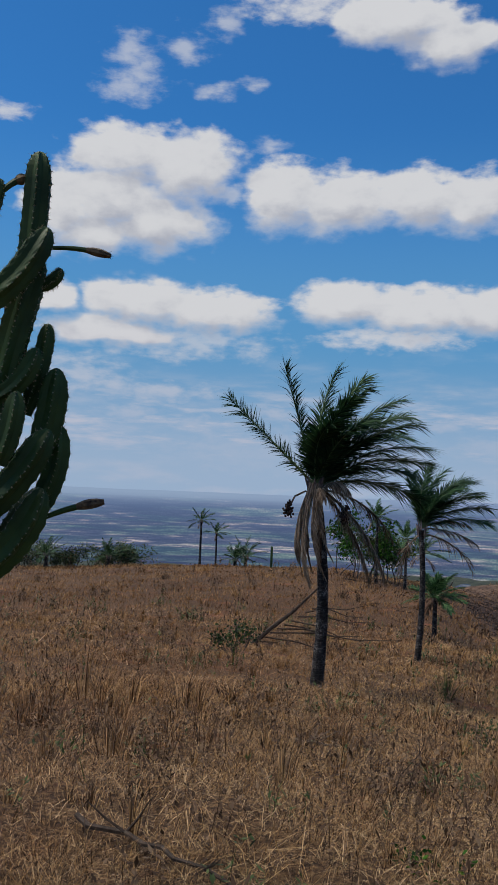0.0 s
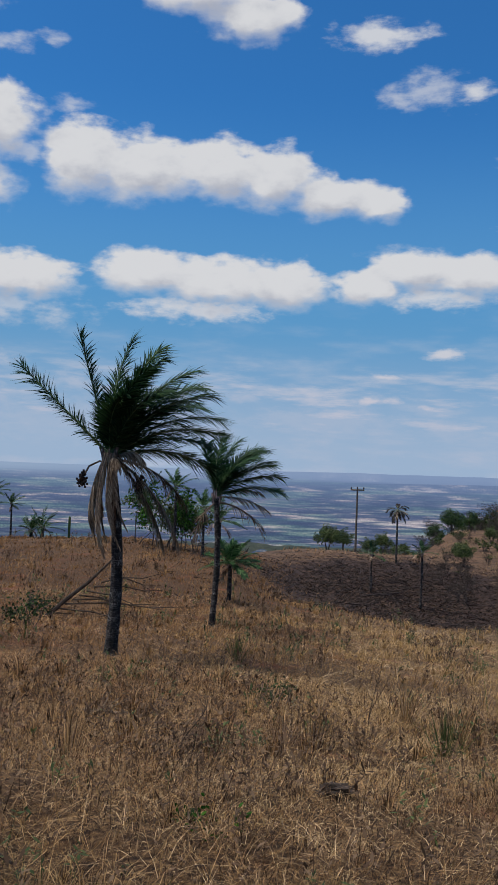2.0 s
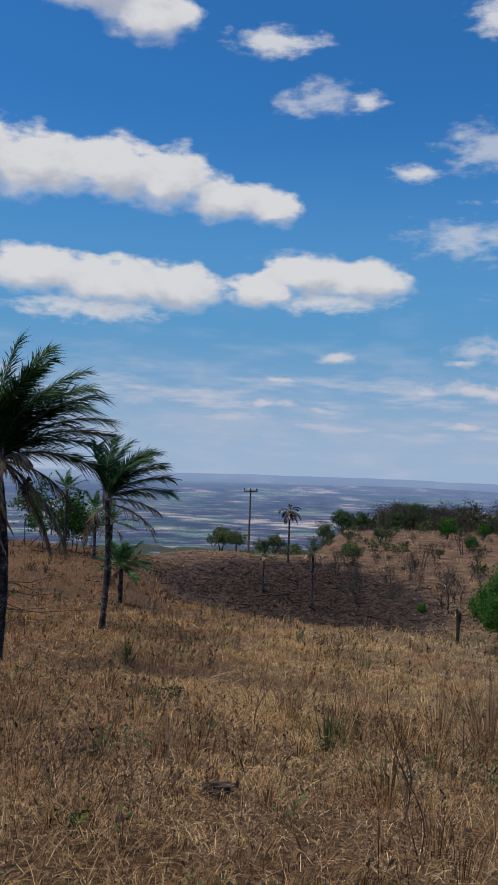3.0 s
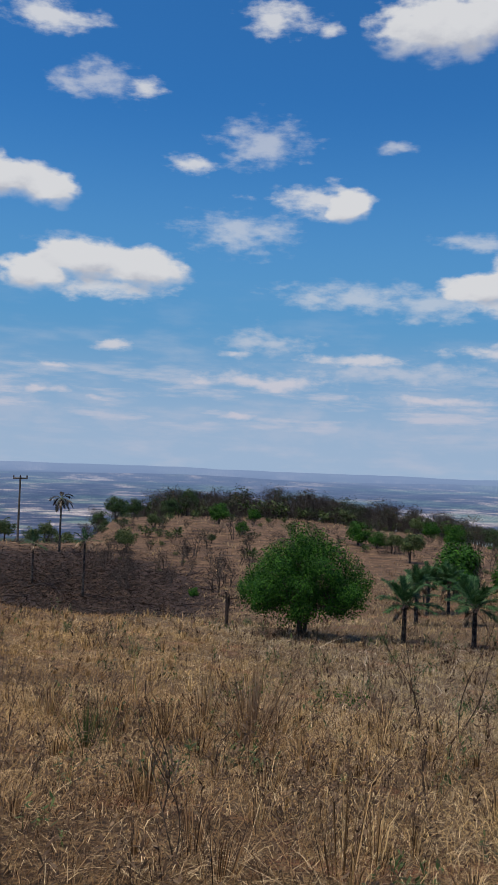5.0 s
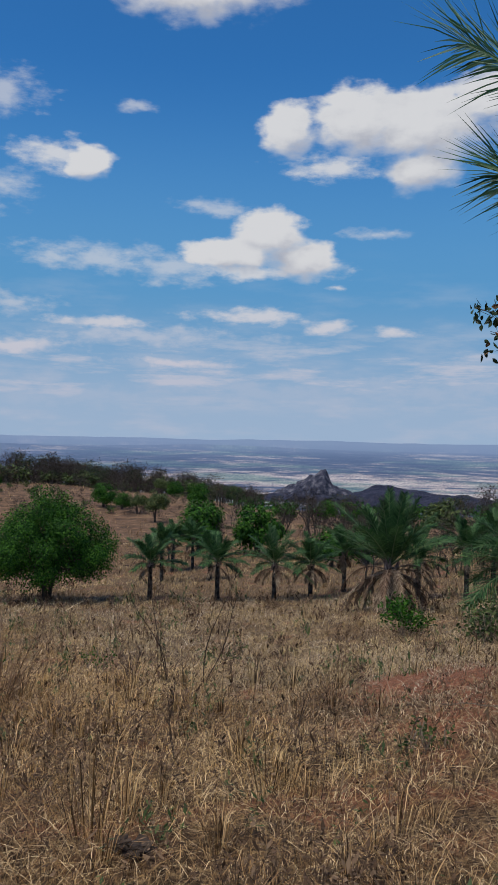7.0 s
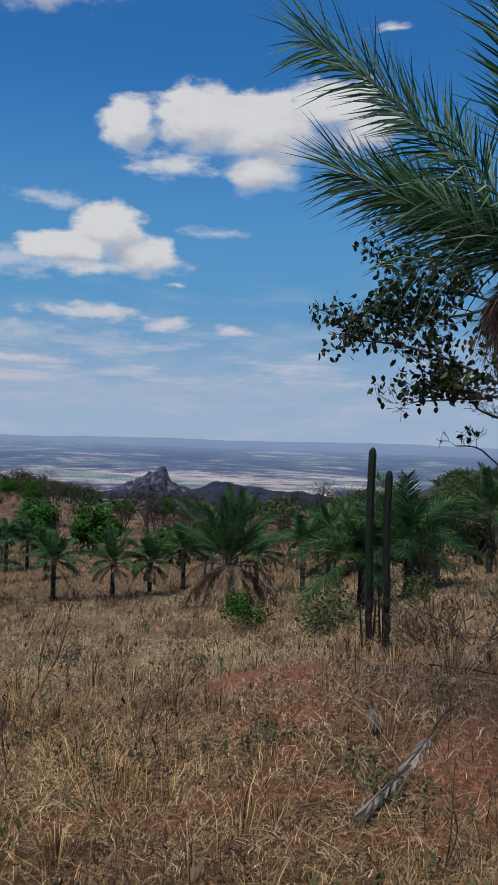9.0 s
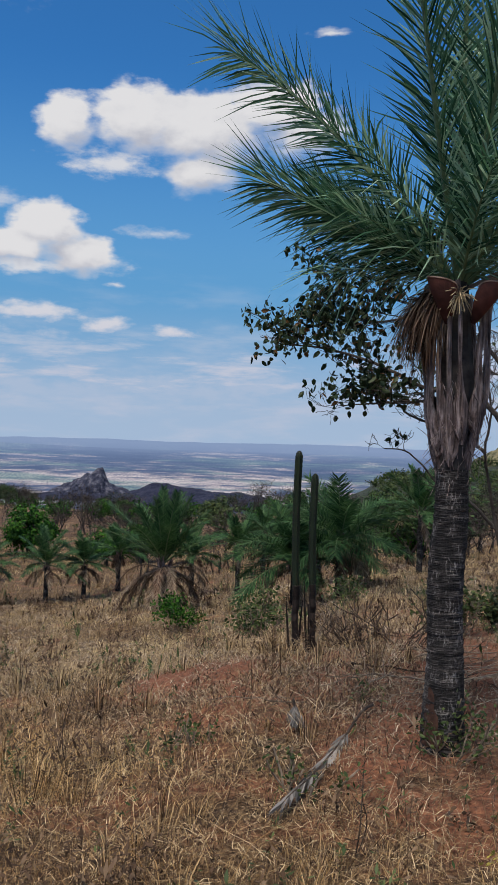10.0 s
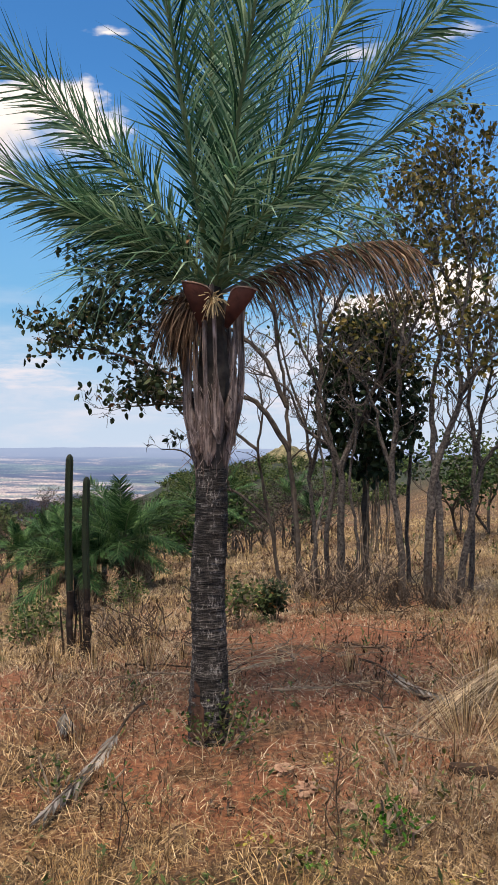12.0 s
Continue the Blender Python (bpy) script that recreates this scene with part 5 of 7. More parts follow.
utility_pole(on(27.07, 64.28), 5.1)
palm(on(25.76, 53.93), 3.55, 0.075, "scorched palm with drooping fronds on the burnt slope", 81, fronds=10, length=1.15, dead=5, pairs=18, leaflet=0.34, width=0.06, leaf=GREY_TWIG, low=-0.6, high=1.2, droop=1.9, rings=8, wind=0.5)
palm(on(18.63, 41.79), 2.0, 0.06, "scorched young palm on the burnt slope", 82, fronds=10, length=0.85, dead=3, pairs=16, leaflet=0.26, width=0.04, leaf=PALM_LEAF_DARK, rings=8)
palm(on(19.62, 38.01), 2.7, 0.06, "scorched palm with a dry skirt on the burnt slope", 83, fronds=9, length=0.8, dead=8, pairs=16, leaflet=0.26, width=0.04, leaf=PALM_LEAF_DARK, rings=8)
r_ = random.Random(15)
charred = []
for k in range(5):
    ob = thing("charred_branch", on(18 + k, 40 + k), "charred fallen branch on the burnt slope", "branch", "charred branches")
    g = Geo()
    L = r_.uniform(0.8, 2.2)
    g.tube([Vector((-L / 2, 0, 0.03)), Vector((-L / 6, r_.uniform(-.1, .1), r_.uniform(.05, .2))), Vector((L / 4, r_.uniform(-.1, .1), r_.uniform(.05, .25))), Vector((L / 2, 0, r_.uniform(0.05, 0.4)))], [0.05, 0.045, 0.035, 0.015], 5)
    for j in range(4):
        b0 = Vector((r_.uniform(-L / 3, L / 3), 0, 0.12))
        d0 = Vector((r_.uniform(-.5, .5), r_.uniform(-.5, .5), r_.uniform(.1, .6)))
        g.tube([b0, b0 + d0 * 0.5, b0 + d0], [0.025, 0.018, 0.006], 4)
    part("wood", g, CHARRED, ob)
    charred.append(ob)
for k in range(130):
    l_, s_ = r_.gauss(0, 7.0), r_.gauss(0, 3.9)
    x, y = 21.0 + l_ * 0.484 + s_ * 0.875, 42.0 + l_ * 0.875 - s_ * 0.484
    copy_thing(charred[k % 5], Matrix.Translation(on(x, y)) @ Matrix.Rotation(r_.uniform(0, 6.28), 4, "Z") @ Matrix.Scale(r_.uniform(0.4, 0.8), 4))

# small trees on the bare hill: green ones and leafless grey ones
HILL = "trees on the hill"
greens = [dome_tree(on(*polar(35.7, 85.5)), 2.1, 2.3, "bright green spreading tree on the bare hill", 90, GREEN_LEAF, 40, 80, 0.14, 0.10, 0.06, 3, group=HILL),
          dome_tree(on(*polar(48.3, 64.3)), 2.5, 2.3, "dull green tree with a bare lower trunk on the hill", 91, OLIVE_LEAF, 34, 60, 0.15, 0.30, 0.06, 2, flat=0.6, group=HILL),
          dome_tree(on(*polar(33.5, 103)), 3.4, 3.4, "dark green tree on the ridge", 92, FIELD_LEAF, 34, 66, 0.20, 0.20, 0.09, 2, flat=0.5, group=HILL)]
bares = [tree(on(*polar(33 + 2 * k, 120)), 4.2, "leafless grey tree in the dry wood", 100 + k, DARK_LEAF if k == 2 else GREY_TWIG, per=5, leaf_size=0.42 if k != 2 else 0.24, clump=0.45, stems=2, stem_r=0.075, levels=2, kids=(4, 4), sides=3, spread=0.65, trunk_share=0.4, bark=DARK_BARK if k % 2 else BARK, twiggy=k != 2, group="dry wood on the ridge") for k in range(4)]


def stand(proto, az_, d, s, turn=0.0):
    copy_thing(proto, Matrix.Translation(on(*polar(az_, d), -0.05)) @ Matrix.Rotation(turn, 4, "Z") @ Matrix.Scale(s, 4))


for k, (kind_, az_, d, s) in enumerate(((0, 37.25, 78, 0.62), (0, 38.0, 96, 0.75), (1, 29.8, 62.6, 0.8), (1, 31.4, 77, 0.66), (1, 35.3, 71, 0.34), (2, 27.9, 88, 0.65), (2, 28.9, 88, 0.75), (2, 30.1, 90, 0.65), (2, 32.35, 94, 0.66),
                                        (0, 44.9, 75.8, 1.05), (0, 46.1, 74.6, 0.72), (1, 47.1, 71, 0.72), (0, 51.1, 81, 1.1), (2, 52.6, 100, 0.7), (0, 51.4, 41.5, 1.15), (0, 55.3, 38.7, 1.1), (0, 51.6, 47.8, 1.15), (2, 53.4, 95, 0.75),
                                        (0, 60.2, 34.8, 0.75), (0, 62.5, 37, 0.8), (1, 67.3, 48, 1.1), (2, 64.5, 58, 0.75), (0, 70.0, 44, 0.9), (2, 72.5, 52, 0.8), (1, 75.0, 46, 1.0), (0, 79.9, 25.5, 0.80), (0, 59.5, 70, 0.9), (0, 61.0, 74, 0.9),
                                        (1, 26.0, 76, 0.5), (1, 24.6, 74, 0.8), (1, 23.6, 78, 0.7), (1, 21.0, 76, 1.1), (1, 22.0, 74, 0.9), (0, 34.45, 45.5, 0.28), (0, 49.5, 95, 0.9), (1, 48.6, 100, 0.9), (0, 57.0, 66, 0.75))):
    stand(greens[kind_], az_, d, s, k * 1.7)
for az_, d, s in ((56.8, 51.7, 0.60), (58.8, 53.3, 0.70), (54.6, 56, 0.55), (60.6, 56, 0.5), (35.9, 47, 0.42), (33.7, 62, 0.4), (36.6, 49, 0.4)):
    stand(bares[1], az_, d, s, az_)
wood_spots = spots(31, 47, 108, 146, 230, 0.60, 0.95, 1) + spots(46, 55, 100, 150, 100, 0.50, 0.8, 2) + spots(27, 44, 48, 84, 34, 0.22, 0.5, 6) 
far_wood("dry_wood", bares, "leafless brown wood along the ridge", wood_spots + spots(30.5, 50, 104, 128, 170, 0.30, 0.55, 16))
scrubs = [tree(on(*polar(30 + 4 * k, 62)), 0.8, "low grey bare shrub on the hill", 96 + k, GREY_TWIG if k < 2 else OLIVE_LEAF, per=4, leaf_size=0.20, clump=0.22, stems=4, stem_r=0.02, levels=1, kids=(4,), sides=3, trunk_share=0.55, name="shrub", category="shrub", bark=BARK, twiggy=k < 2, tilt=0.25) for k in range(3)]
far_wood("hill_scrub", scrubs, "grey bare shrubs scattered over the hill", spots(24, 52, 66, 104, 170, 0.4, 1.1, 7) + spots(30, 52, 106, 122, 220, 1.2, 2.4, 17), "shrubs")
far_wood("field_brush", [bares[0], bares[1], bares[3]] + scrubs, "brown bare brush among the palms and green trees", spots(49, 64, 36, 60, 46, 0.25, 0.55, 26) + spots(62, 78, 28, 60, 60, 0.25, 0.5, 27) + spots(27, 40, 46, 64, 34, 0.2, 0.42, 28), "shrubs")
far_wood("slope_scrub", scrubs[2:], "dark scrub covering the slope below the knoll", spots(77, 93, 120, 248, 300, 1.6, 3.2, 8), "shrubs")
far_green = tree(on(*polar(29.0, 100)), 2.4, "green tree in the dark dry wood", 99, GREEN_LEAF, per=9, leaf_size=0.30, clump=0.40, stems=2, stem_r=0.05, levels=1, kids=(6,), sides=3, spread=0.9, trunk_share=0.55, bark=DARK_BARK, group="trees on the hill")
far_wood("dry_wood", bares[2:] + [far_green], "dark dry wood with some green crowns on the slope", spots(25, 34, 95, 125, 40, 0.45, 0.75, 3) + spots(52, 62, 62, 120, 70, 0.35, 0.6, 4) + spots(62, 80, 75, 170, 110, 0.5, 0.85, 5) + spots(79, 92, 110, 240, 60, 0.5, 0.8, 9))

# ---- the lone green tree, the forked post and the palms in the grass ----
dome_tree(on(15.75, 17.4), 2.84, 3.85, "broad round green tree with a short forked trunk in dry grass", 110, GREEN_LEAF, clumps=165, per=230, leaf_size=0.064, low=0.12, trunk_r=0.042, stems=6, lump=0.098)


def forked_post(at):
    root = thing("forked_post", at, "charred forked fence post standing in the grass", "post")
    g = Geo()
    g.tube([Vector((0, 0, -0.2)), Vector((0.01, 0, 0.3)), Vector((0.0, 0, 0.62)), Vector((-0.03, 0.01, 0.95))], [0.055, 0.05, 0.045, 0.03], 7)
    post_ = part("post", g, CHARRED, root)
    g = Geo()
    g.tube([Vector((0.02, 0, 0.45)), Vector((0.07, 0, 0.62)), Vector((0.075, 0, 0.88))], [0.04, 0.04, 0.025], 6)
    part("fork", g, CHARRED, post_)


forked_post(on(14.85, 19.62))
PAL = [  # x, y, trunk, frond length, dead fronds, seed
    (17.75, 15.6, 0.95, 1.05, 3, 120), (18.95, 14.25, 1.0, 1.08, 4, 121), (20.0, 13.1, 0.95, 1.3, 7, 122), (25.84, 21.81, 1.2, 0.9, 3, 143), (26.55, 21.4, 1.2, 0.95, 3, 144), (22.36, 12.27, 1.1, 1.1, 6, 145), (20.74, 12.40, 0.9, 1.1, 9, 123),
    (22.6, 19.5, 1.3, 0.85, 3, 124), (23.6, 18.2, 1.0, 0.9, 3, 125), (21.6, 9.6, 1.0, 1.1, 6, 126), (21.4, 8.2, 1.2, 1.2, 5, 127), (25.5, 9.0, 1.4, 1.3, 5, 128),
    (22.0, 6.2, 1.5, 1.3, 5, 129), (19.6, 3.2, 1.3, 1.3, 4, 130), (24.0, 3.4, 1.6, 1.2, 5, 131), (30.0, 2.0, 1.5, 1.3, 5, 132)]
for x, y, tl, ln, dd, sd in PAL:
    palm(on(x, y), tl, 0.068, "short palm with a skirt of dead fronds in the grass", sd, fronds=18, length=ln * 0.9, dead=dd, skirt=0.6, ruffle=0.24, pairs=58, leaflet=0.28, width=0.021, wind=0.10, low=0.05, high=1.45, droop=0.85, rings=12, leaf=PALM_LEAF_MID, group="palms in the dry field")
palm(on(16.59, 7.92), 0.92, 0.11, "stout low palm with tall upright fronds and a dead skirt", 140, leaf=PALM_LEAF_MID, fronds=28, length=1.7, skirt=0.78, dead=22, ruffle=0.30, pairs=78, leaflet=0.34, width=0.020, wind=0.12, low=0.5, high=1.5, droop=0.6, rings=10, group="palms in the dry field")
palm(on(15.83, 4.82), 0.85, 0.10, "low palm with long arching fronds behind the cacti", 141, leaf=PALM_LEAF_MID, fronds=24, length=1.45, skirt=0.6, dead=8, ruffle=0.40, pairs=84, leaflet=0.48, width=0.019, wind=0.2, low=0.1, high=1.25, droop=1.0, rings=10, group="palms in the dry field")
palm(on(15.97, 4.0), 1.0, 0.10, "low palm with long arching fronds behind the cacti", 142, leaf=PALM_LEAF_MID, fronds=24, length=1.45, skirt=0.6, dead=9, ruffle=0.40, pairs=84, leaflet=0.48, width=0.019, wind=0.25, low=0.0, high=1.2, droop=1.0, rings=10, group="palms in the dry field")


def column_cactus(x, y, tall, radius, seed, label):
    root = thing("columnar_cactus", on(x, y), label, "cactus", "cacti by the palms")
    g, s = Geo(), Geo()
    cactus_stem(g, s, random.Random(seed), arc((0, 0, 0.50), (0.0, 0.01, tall), (0.0, 0.015, 0), 26), radius, 6, spine=0.009, foot=0.80)
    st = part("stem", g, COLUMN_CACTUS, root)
    tagged(part("spine_cover", s, DARK_STALK, st), kind="stuff")
    q = random.Random(seed + 90)
    g = Geo()
    g.tube([Vector((q.gauss(0, 0.005), q.gauss(0, 0.005), -0.1 + 0.065 * i)) for i in range(12)], [radius * q.uniform(0.80, 0.88) for i in range(12)], 12)
    part("woody_base", g, CORK, root, "dark brown corky foot of the stem")
    for k in range(2):
        a = q.uniform(0, 6.283)
        o, tl = Vector((math.cos(a), math.sin(a), 0)), q.uniform(0.45, 0.75)
        g = Geo()
        g.tube([o * 0.04 - UP * 0.1, o * 0.07 + UP * tl * 0.5, o * 0.09 + UP * tl], [radius * 0.34, radius * 0.28, radius * 0.14], 7)
        part("dead_stem", g, CORK, root, "withered dark stem")


column_cactus(8.04, 2.28, 1.84, 0.037, 1, "tall single-stemmed green cactus beside a shorter one")
column_cactus(8.07, 2.13, 1.62, 0.035, 2, "single-stemmed green cactus beside a taller one")
for k, (x, y, tl, leaf_) in enumerate(((13.23, 5.98, 0.62, GREEN_LEAF), (11.8, 4.0, 0.6, OLIVE_LEAF), (12.6, 2.9, 0.45, OLIVE_LEAF), (9.6, 3.2, 0.42, OLIVE_LEAF), (9.4, 1.0, 0.55, OLIVE_LEAF))):
    tree(on(x, y), tl, "leafy green shrub in the dry grass", 150 + k, leaf_, per=8 if leaf_ is GREEN_LEAF else 3, leaf_size=0.055, clump=0.11, stems=6, stem_r=0.006, levels=2, kids=(4, 3), trunk_share=0.55, name="shrub", category="shrub", tilt=0.22, bark=TWIG)


# ---- the nearest palm ----
def near_palm():
    q = random.Random(33)
    root = thing("palm_tree", on(5.75, 0.59), "tall palm with ringed trunk, open woody spathes and green fronds", "palm tree")
    tall, r0, ringed = 1.80, 0.118, 1.66
    g = Geo()
    path, rad = [], []
    n = 96
    for i in range(n + 1):
        s = i / n
        path.append(Vector((0.006 * math.sin(s * 17), 0.02 * math.sin(s * 3) + 0.006 * math.sin(s * 13), -0.15 + (ringed + 0.15) * s)))
        flare = 1 + 0.26 * math.exp(-s * 4.2) + 0.03 * math.sin(s * 11)
        rad.append(r0 * flare * (0.96 - 0.13 * s) * (1 + (0.020 if i % 3 == 0 else -0.014) + q.uniform(-0.022, 0.022)))
    g.tube(path, rad, 20)
    part("trunk", g, PALM_TRUNK, root, "grey ringed trunk")
    # old leaf bases clasping the top of the trunk: broad split sheaths below, free stalks above
    for k in range(15):
        a = k * 2.4
        g = Geo()
        out = Vector((math.sin(a), math.cos(a), 0))
        across = Vector((math.cos(a), -math.sin(a), 0))
        z0 = ringed - 0.08 + 0.026 * k + q.uniform(-0.05, 0.05)
        long_ = 2.68 - z0 + q.uniform(-0.06, 0.1)
        lean_, rows = q.gauss(0, 0.05), []
        for j in range(13):
            s = j / 12
            rise = z0 + s * long_ - ringed
            c = out * (0.088 + 0.100 * (1 - math.exp(-max(0.0, rise) * 3.4)) + 0.012 * math.sin(s * 9 + k)) + across * lean_ * s + UP * (z0 + s * long_)
            w = 0.056 * min(1.0, s * 8) * max(0.0, 1 - s * 2.3) ** 0.9 + 0.011 + q.uniform(-0.005, 0.005) * (1.8 if s < 0.4 else 0.5)
            rows.append((c - across * w - out * w * 0.45, c + out * 0.014, c + across * w - out * w * 0.45))
        for c in rows:
            g.v += [Vector(v) for v in c] + [Vector(v) - out * 0.018 for v in c]
        for j in range(12):
            b = j * 6
            for i in range(2):
                g.f.append((b + i, b + i + 1, b + i + 7, b + i + 6))
                g.f.append((b + i + 4, b + i + 3, b + i + 9, b + i + 10))
            g.f += [(b, b + 6, b + 9, b + 3), (b + 2, b + 5, b + 11, b + 8)]
        g.f += [(3, 4, 1, 0), (4, 5, 2, 1)]
        part("leaf_base", g, SHEATH, root, "split fibrous leaf base")
    g = Geo()
    for k in range(150):
        a, z = q.uniform(0, 6.283), ringed + q.uniform(-0.10, 0.55)
        out = Vector((math.sin(a), math.cos(a), 0))
        p0 = out * (0.10 + 0.09 * (1 - math.exp(-max(0.0, z - ringed) * 3.4))) + UP * z
        d = Vector((q.gauss(0, 0.4), q.gauss(0, 0.4), q.choice((-1, 1)))) + out * 0.25
        g.tube([p0, p0 + d * 0.04, p0 + d * q.uniform(0.06, 0.12) + out * 0.012], [0.0030, 0.0022, 0.0010], 3)
    tagged(part("loose_fibre", g, SHEATH, root), kind="stuff")
    crown = Vector((0, 0, tall + 0.92))
    right, toward = Vector((0.15, -0.99, 0)), Vector((-0.99, -0.15, 0))
    core = Geo()
    core.tube([Vector((0, 0, ringed - 0.05)), Vector((0, 0, tall + 0.4)), Vector((0, 0, tall + 1.0))], [0.080, 0.105, 0.05], 10)
    part("crown_shaft", core, DARK_BARK, root)

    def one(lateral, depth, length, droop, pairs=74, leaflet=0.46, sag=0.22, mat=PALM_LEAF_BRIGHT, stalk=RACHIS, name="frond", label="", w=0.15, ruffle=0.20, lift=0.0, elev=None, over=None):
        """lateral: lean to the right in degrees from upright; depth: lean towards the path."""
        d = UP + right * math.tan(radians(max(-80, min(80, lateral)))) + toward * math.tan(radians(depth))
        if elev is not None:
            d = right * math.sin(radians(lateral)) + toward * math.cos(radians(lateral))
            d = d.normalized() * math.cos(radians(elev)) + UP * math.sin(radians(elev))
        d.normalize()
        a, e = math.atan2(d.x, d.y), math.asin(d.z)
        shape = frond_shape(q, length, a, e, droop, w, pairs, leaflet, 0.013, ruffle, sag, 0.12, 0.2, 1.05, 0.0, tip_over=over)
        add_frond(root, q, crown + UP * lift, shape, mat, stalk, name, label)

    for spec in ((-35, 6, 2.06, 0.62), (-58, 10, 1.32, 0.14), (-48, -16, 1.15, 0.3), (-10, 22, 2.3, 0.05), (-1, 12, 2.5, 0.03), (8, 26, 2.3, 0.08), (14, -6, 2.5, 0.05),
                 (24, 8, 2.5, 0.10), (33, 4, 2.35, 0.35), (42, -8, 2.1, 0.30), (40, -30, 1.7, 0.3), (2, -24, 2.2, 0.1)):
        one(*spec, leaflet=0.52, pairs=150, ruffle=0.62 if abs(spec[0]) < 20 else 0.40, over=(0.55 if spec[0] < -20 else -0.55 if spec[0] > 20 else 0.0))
    # short inner fronds with loose, thin leaflets round the crown's foot
    for spec in ((-30, 28, 1.0, 0.5), (30, 34, 1.0, 0.6), (-46, 30, 0.85, 0.6), (46, 20, 1.05, 0.7), (54, -6, 1.1, 0.5), (10, 40, 0.9, 0.6), (-66, 0, 0.8, 0.7)):
        one(*spec, leaflet=0.44, pairs=46, ruffle=0.9, sag=0.5)
    one(60, 6, 1.22, 0.60, 190, 0.30, 1.3, DEAD_BROWN, DEAD_STALK, "dead_frond", "withered brown frond arching outward", 0.05, 0.3, -0.02)
    for lat, long_, el_ in ((-62, 0.34, 22), (-85, 0.38, 16), (-75, 0.30, 5), (-50, 0.28, 10), (-95, 0.27, 8)):
        one(lat, 0, long_, 2.2, 85, 0.20, 1.3, DEAD_BROWN, DEAD_STALK, "dead_frond", "withered grey-brown frond hanging by the trunk", 0.0, 1.1, -0.02, elev=el_)
    # two opened woody flower spathes, like scoops with a pale rim, and the bunch between them
    for lateral, tilt, size, slant in ((-0.060, -0.16, 0.27, 0.05), (0.080, 0.50, 0.27, -0.04)):
        g, rim = Geo(), []
        axis = (UP + right * tilt + toward * 0.30).normalized()
        acr = axis.cross(toward).normalized()
        if acr.dot(right) < 0:
            acr = -acr
        front = acr.cross(axis).normalized()
        if front.dot(toward) < 0:
            front = -front
        base = right * lateral + toward * 0.15 + UP * (tall + 0.70)
        m, rows = 13, 12
        for shell in (0.0, 0.008):
            for i in range(rows + 1):
                s = i / rows
                r = 0.012 + (0.080 if lateral < 0 else 0.066) * s ** 0.85 - 0.012 * max(0.0, s - 0.8) * 5
                for k in range(m):
                    u = k / (m - 1) * 2 - 1
                    a = u * 1.75
                    c = base + axis * (s * (size * (1 - 0.13 * u * u) - slant * u)) + acr * (math.sin(a) * (r - shell)) + front * ((math.cos(a) * 0.55 - 0.25) * (r - shell) + 0.035 * math.sin(s * 2.6))
                    g.v.append(c)
                    if i == rows and shell == 0.0:
                        rim.append(c)
        per = (rows + 1) * m
        for i in range(rows):
            for k in range(m - 1):
                a = i * m + k
                g.f.append((a, a + 1, a + 1 + m, a + m))
                g.f.append((per + a + 1, per + a, per + a + m, per + a + 1 + m))
            for k in (0, m - 1):
                a = i * m + k
                g.f.append((a, a + m, per + a + m, per + a))
        boat = part("spathe", g, SPATHE, root, "reddish brown scoop-shaped spathe", smooth=True)
        g = Geo()
        g.tube(rim, [0.0055] * len(rim), 5)
        part("rim", g, SPATHE_RIM, boat, "pale woody rim")
    g = Geo()
    for k in range(46):
        b0 = toward * 0.20 + UP * (tall + 0.85) + right * 0.0
        d = (Vector((q.gauss(0, 0.7), q.gauss(0, 0.7), q.gauss(-0.5, 0.7))).normalized() + toward * 0.5).normalized() * q.uniform(0.05, 0.13)
        g.tube([b0, b0 + d * 0.5 + UP * 0.012, b0 + d - UP * 0.02], [0.0045, 0.004, 0.0025], 4)
    part("flower_stem", g, FLOWER_STEM, root, "pale yellow stripped flower cluster")
    # a bare brown scar low on the trunk
    g = Geo()
    facing = (toward * 0.72 - right * 0.70).normalized()
    beside = Vector((-facing.y, facing.x, 0))
    for j in range(9):
        u = j / 8
        w = 0.62 * (1 - u) ** 0.8 + 0.05
        rr = r0 * (1 + 0.26 * math.exp(-(0.15 + 0.05 + 0.34 * u) / 1.81 * 4.2)) * 1.035
        for i in range(7):
            a = (i / 6 * 2 - 1) * w + 0.08 * math.sin(j * 2.1)
            g.v.append(facing * (rr * math.cos(a)) + beside * (rr * math.sin(a)) + UP * (0.04 + 0.34 * u + 0.012 * math.sin(i * 3.3)))
    for j in range(8):
        for i in range(6):
            b = j * 7 + i
            g.f.append((b, b + 1, b + 8, b + 7))
    part("bark_scar", g, SCAR, root, "bare reddish brown scar in the bark")
    # climbing leaves round the foot
    tree(on(5.62, 0.53), 0.34, "leafy weeds round the foot of the palm", 161, OLIVE_LEAF, per=5, leaf_size=0.034, clump=0.07, stems=9, stem_r=0.004, levels=1, kids=(4,), trunk_share=0.7, name="weed", category="weed", tilt=0.3, bark=TWIG)


near_palm()


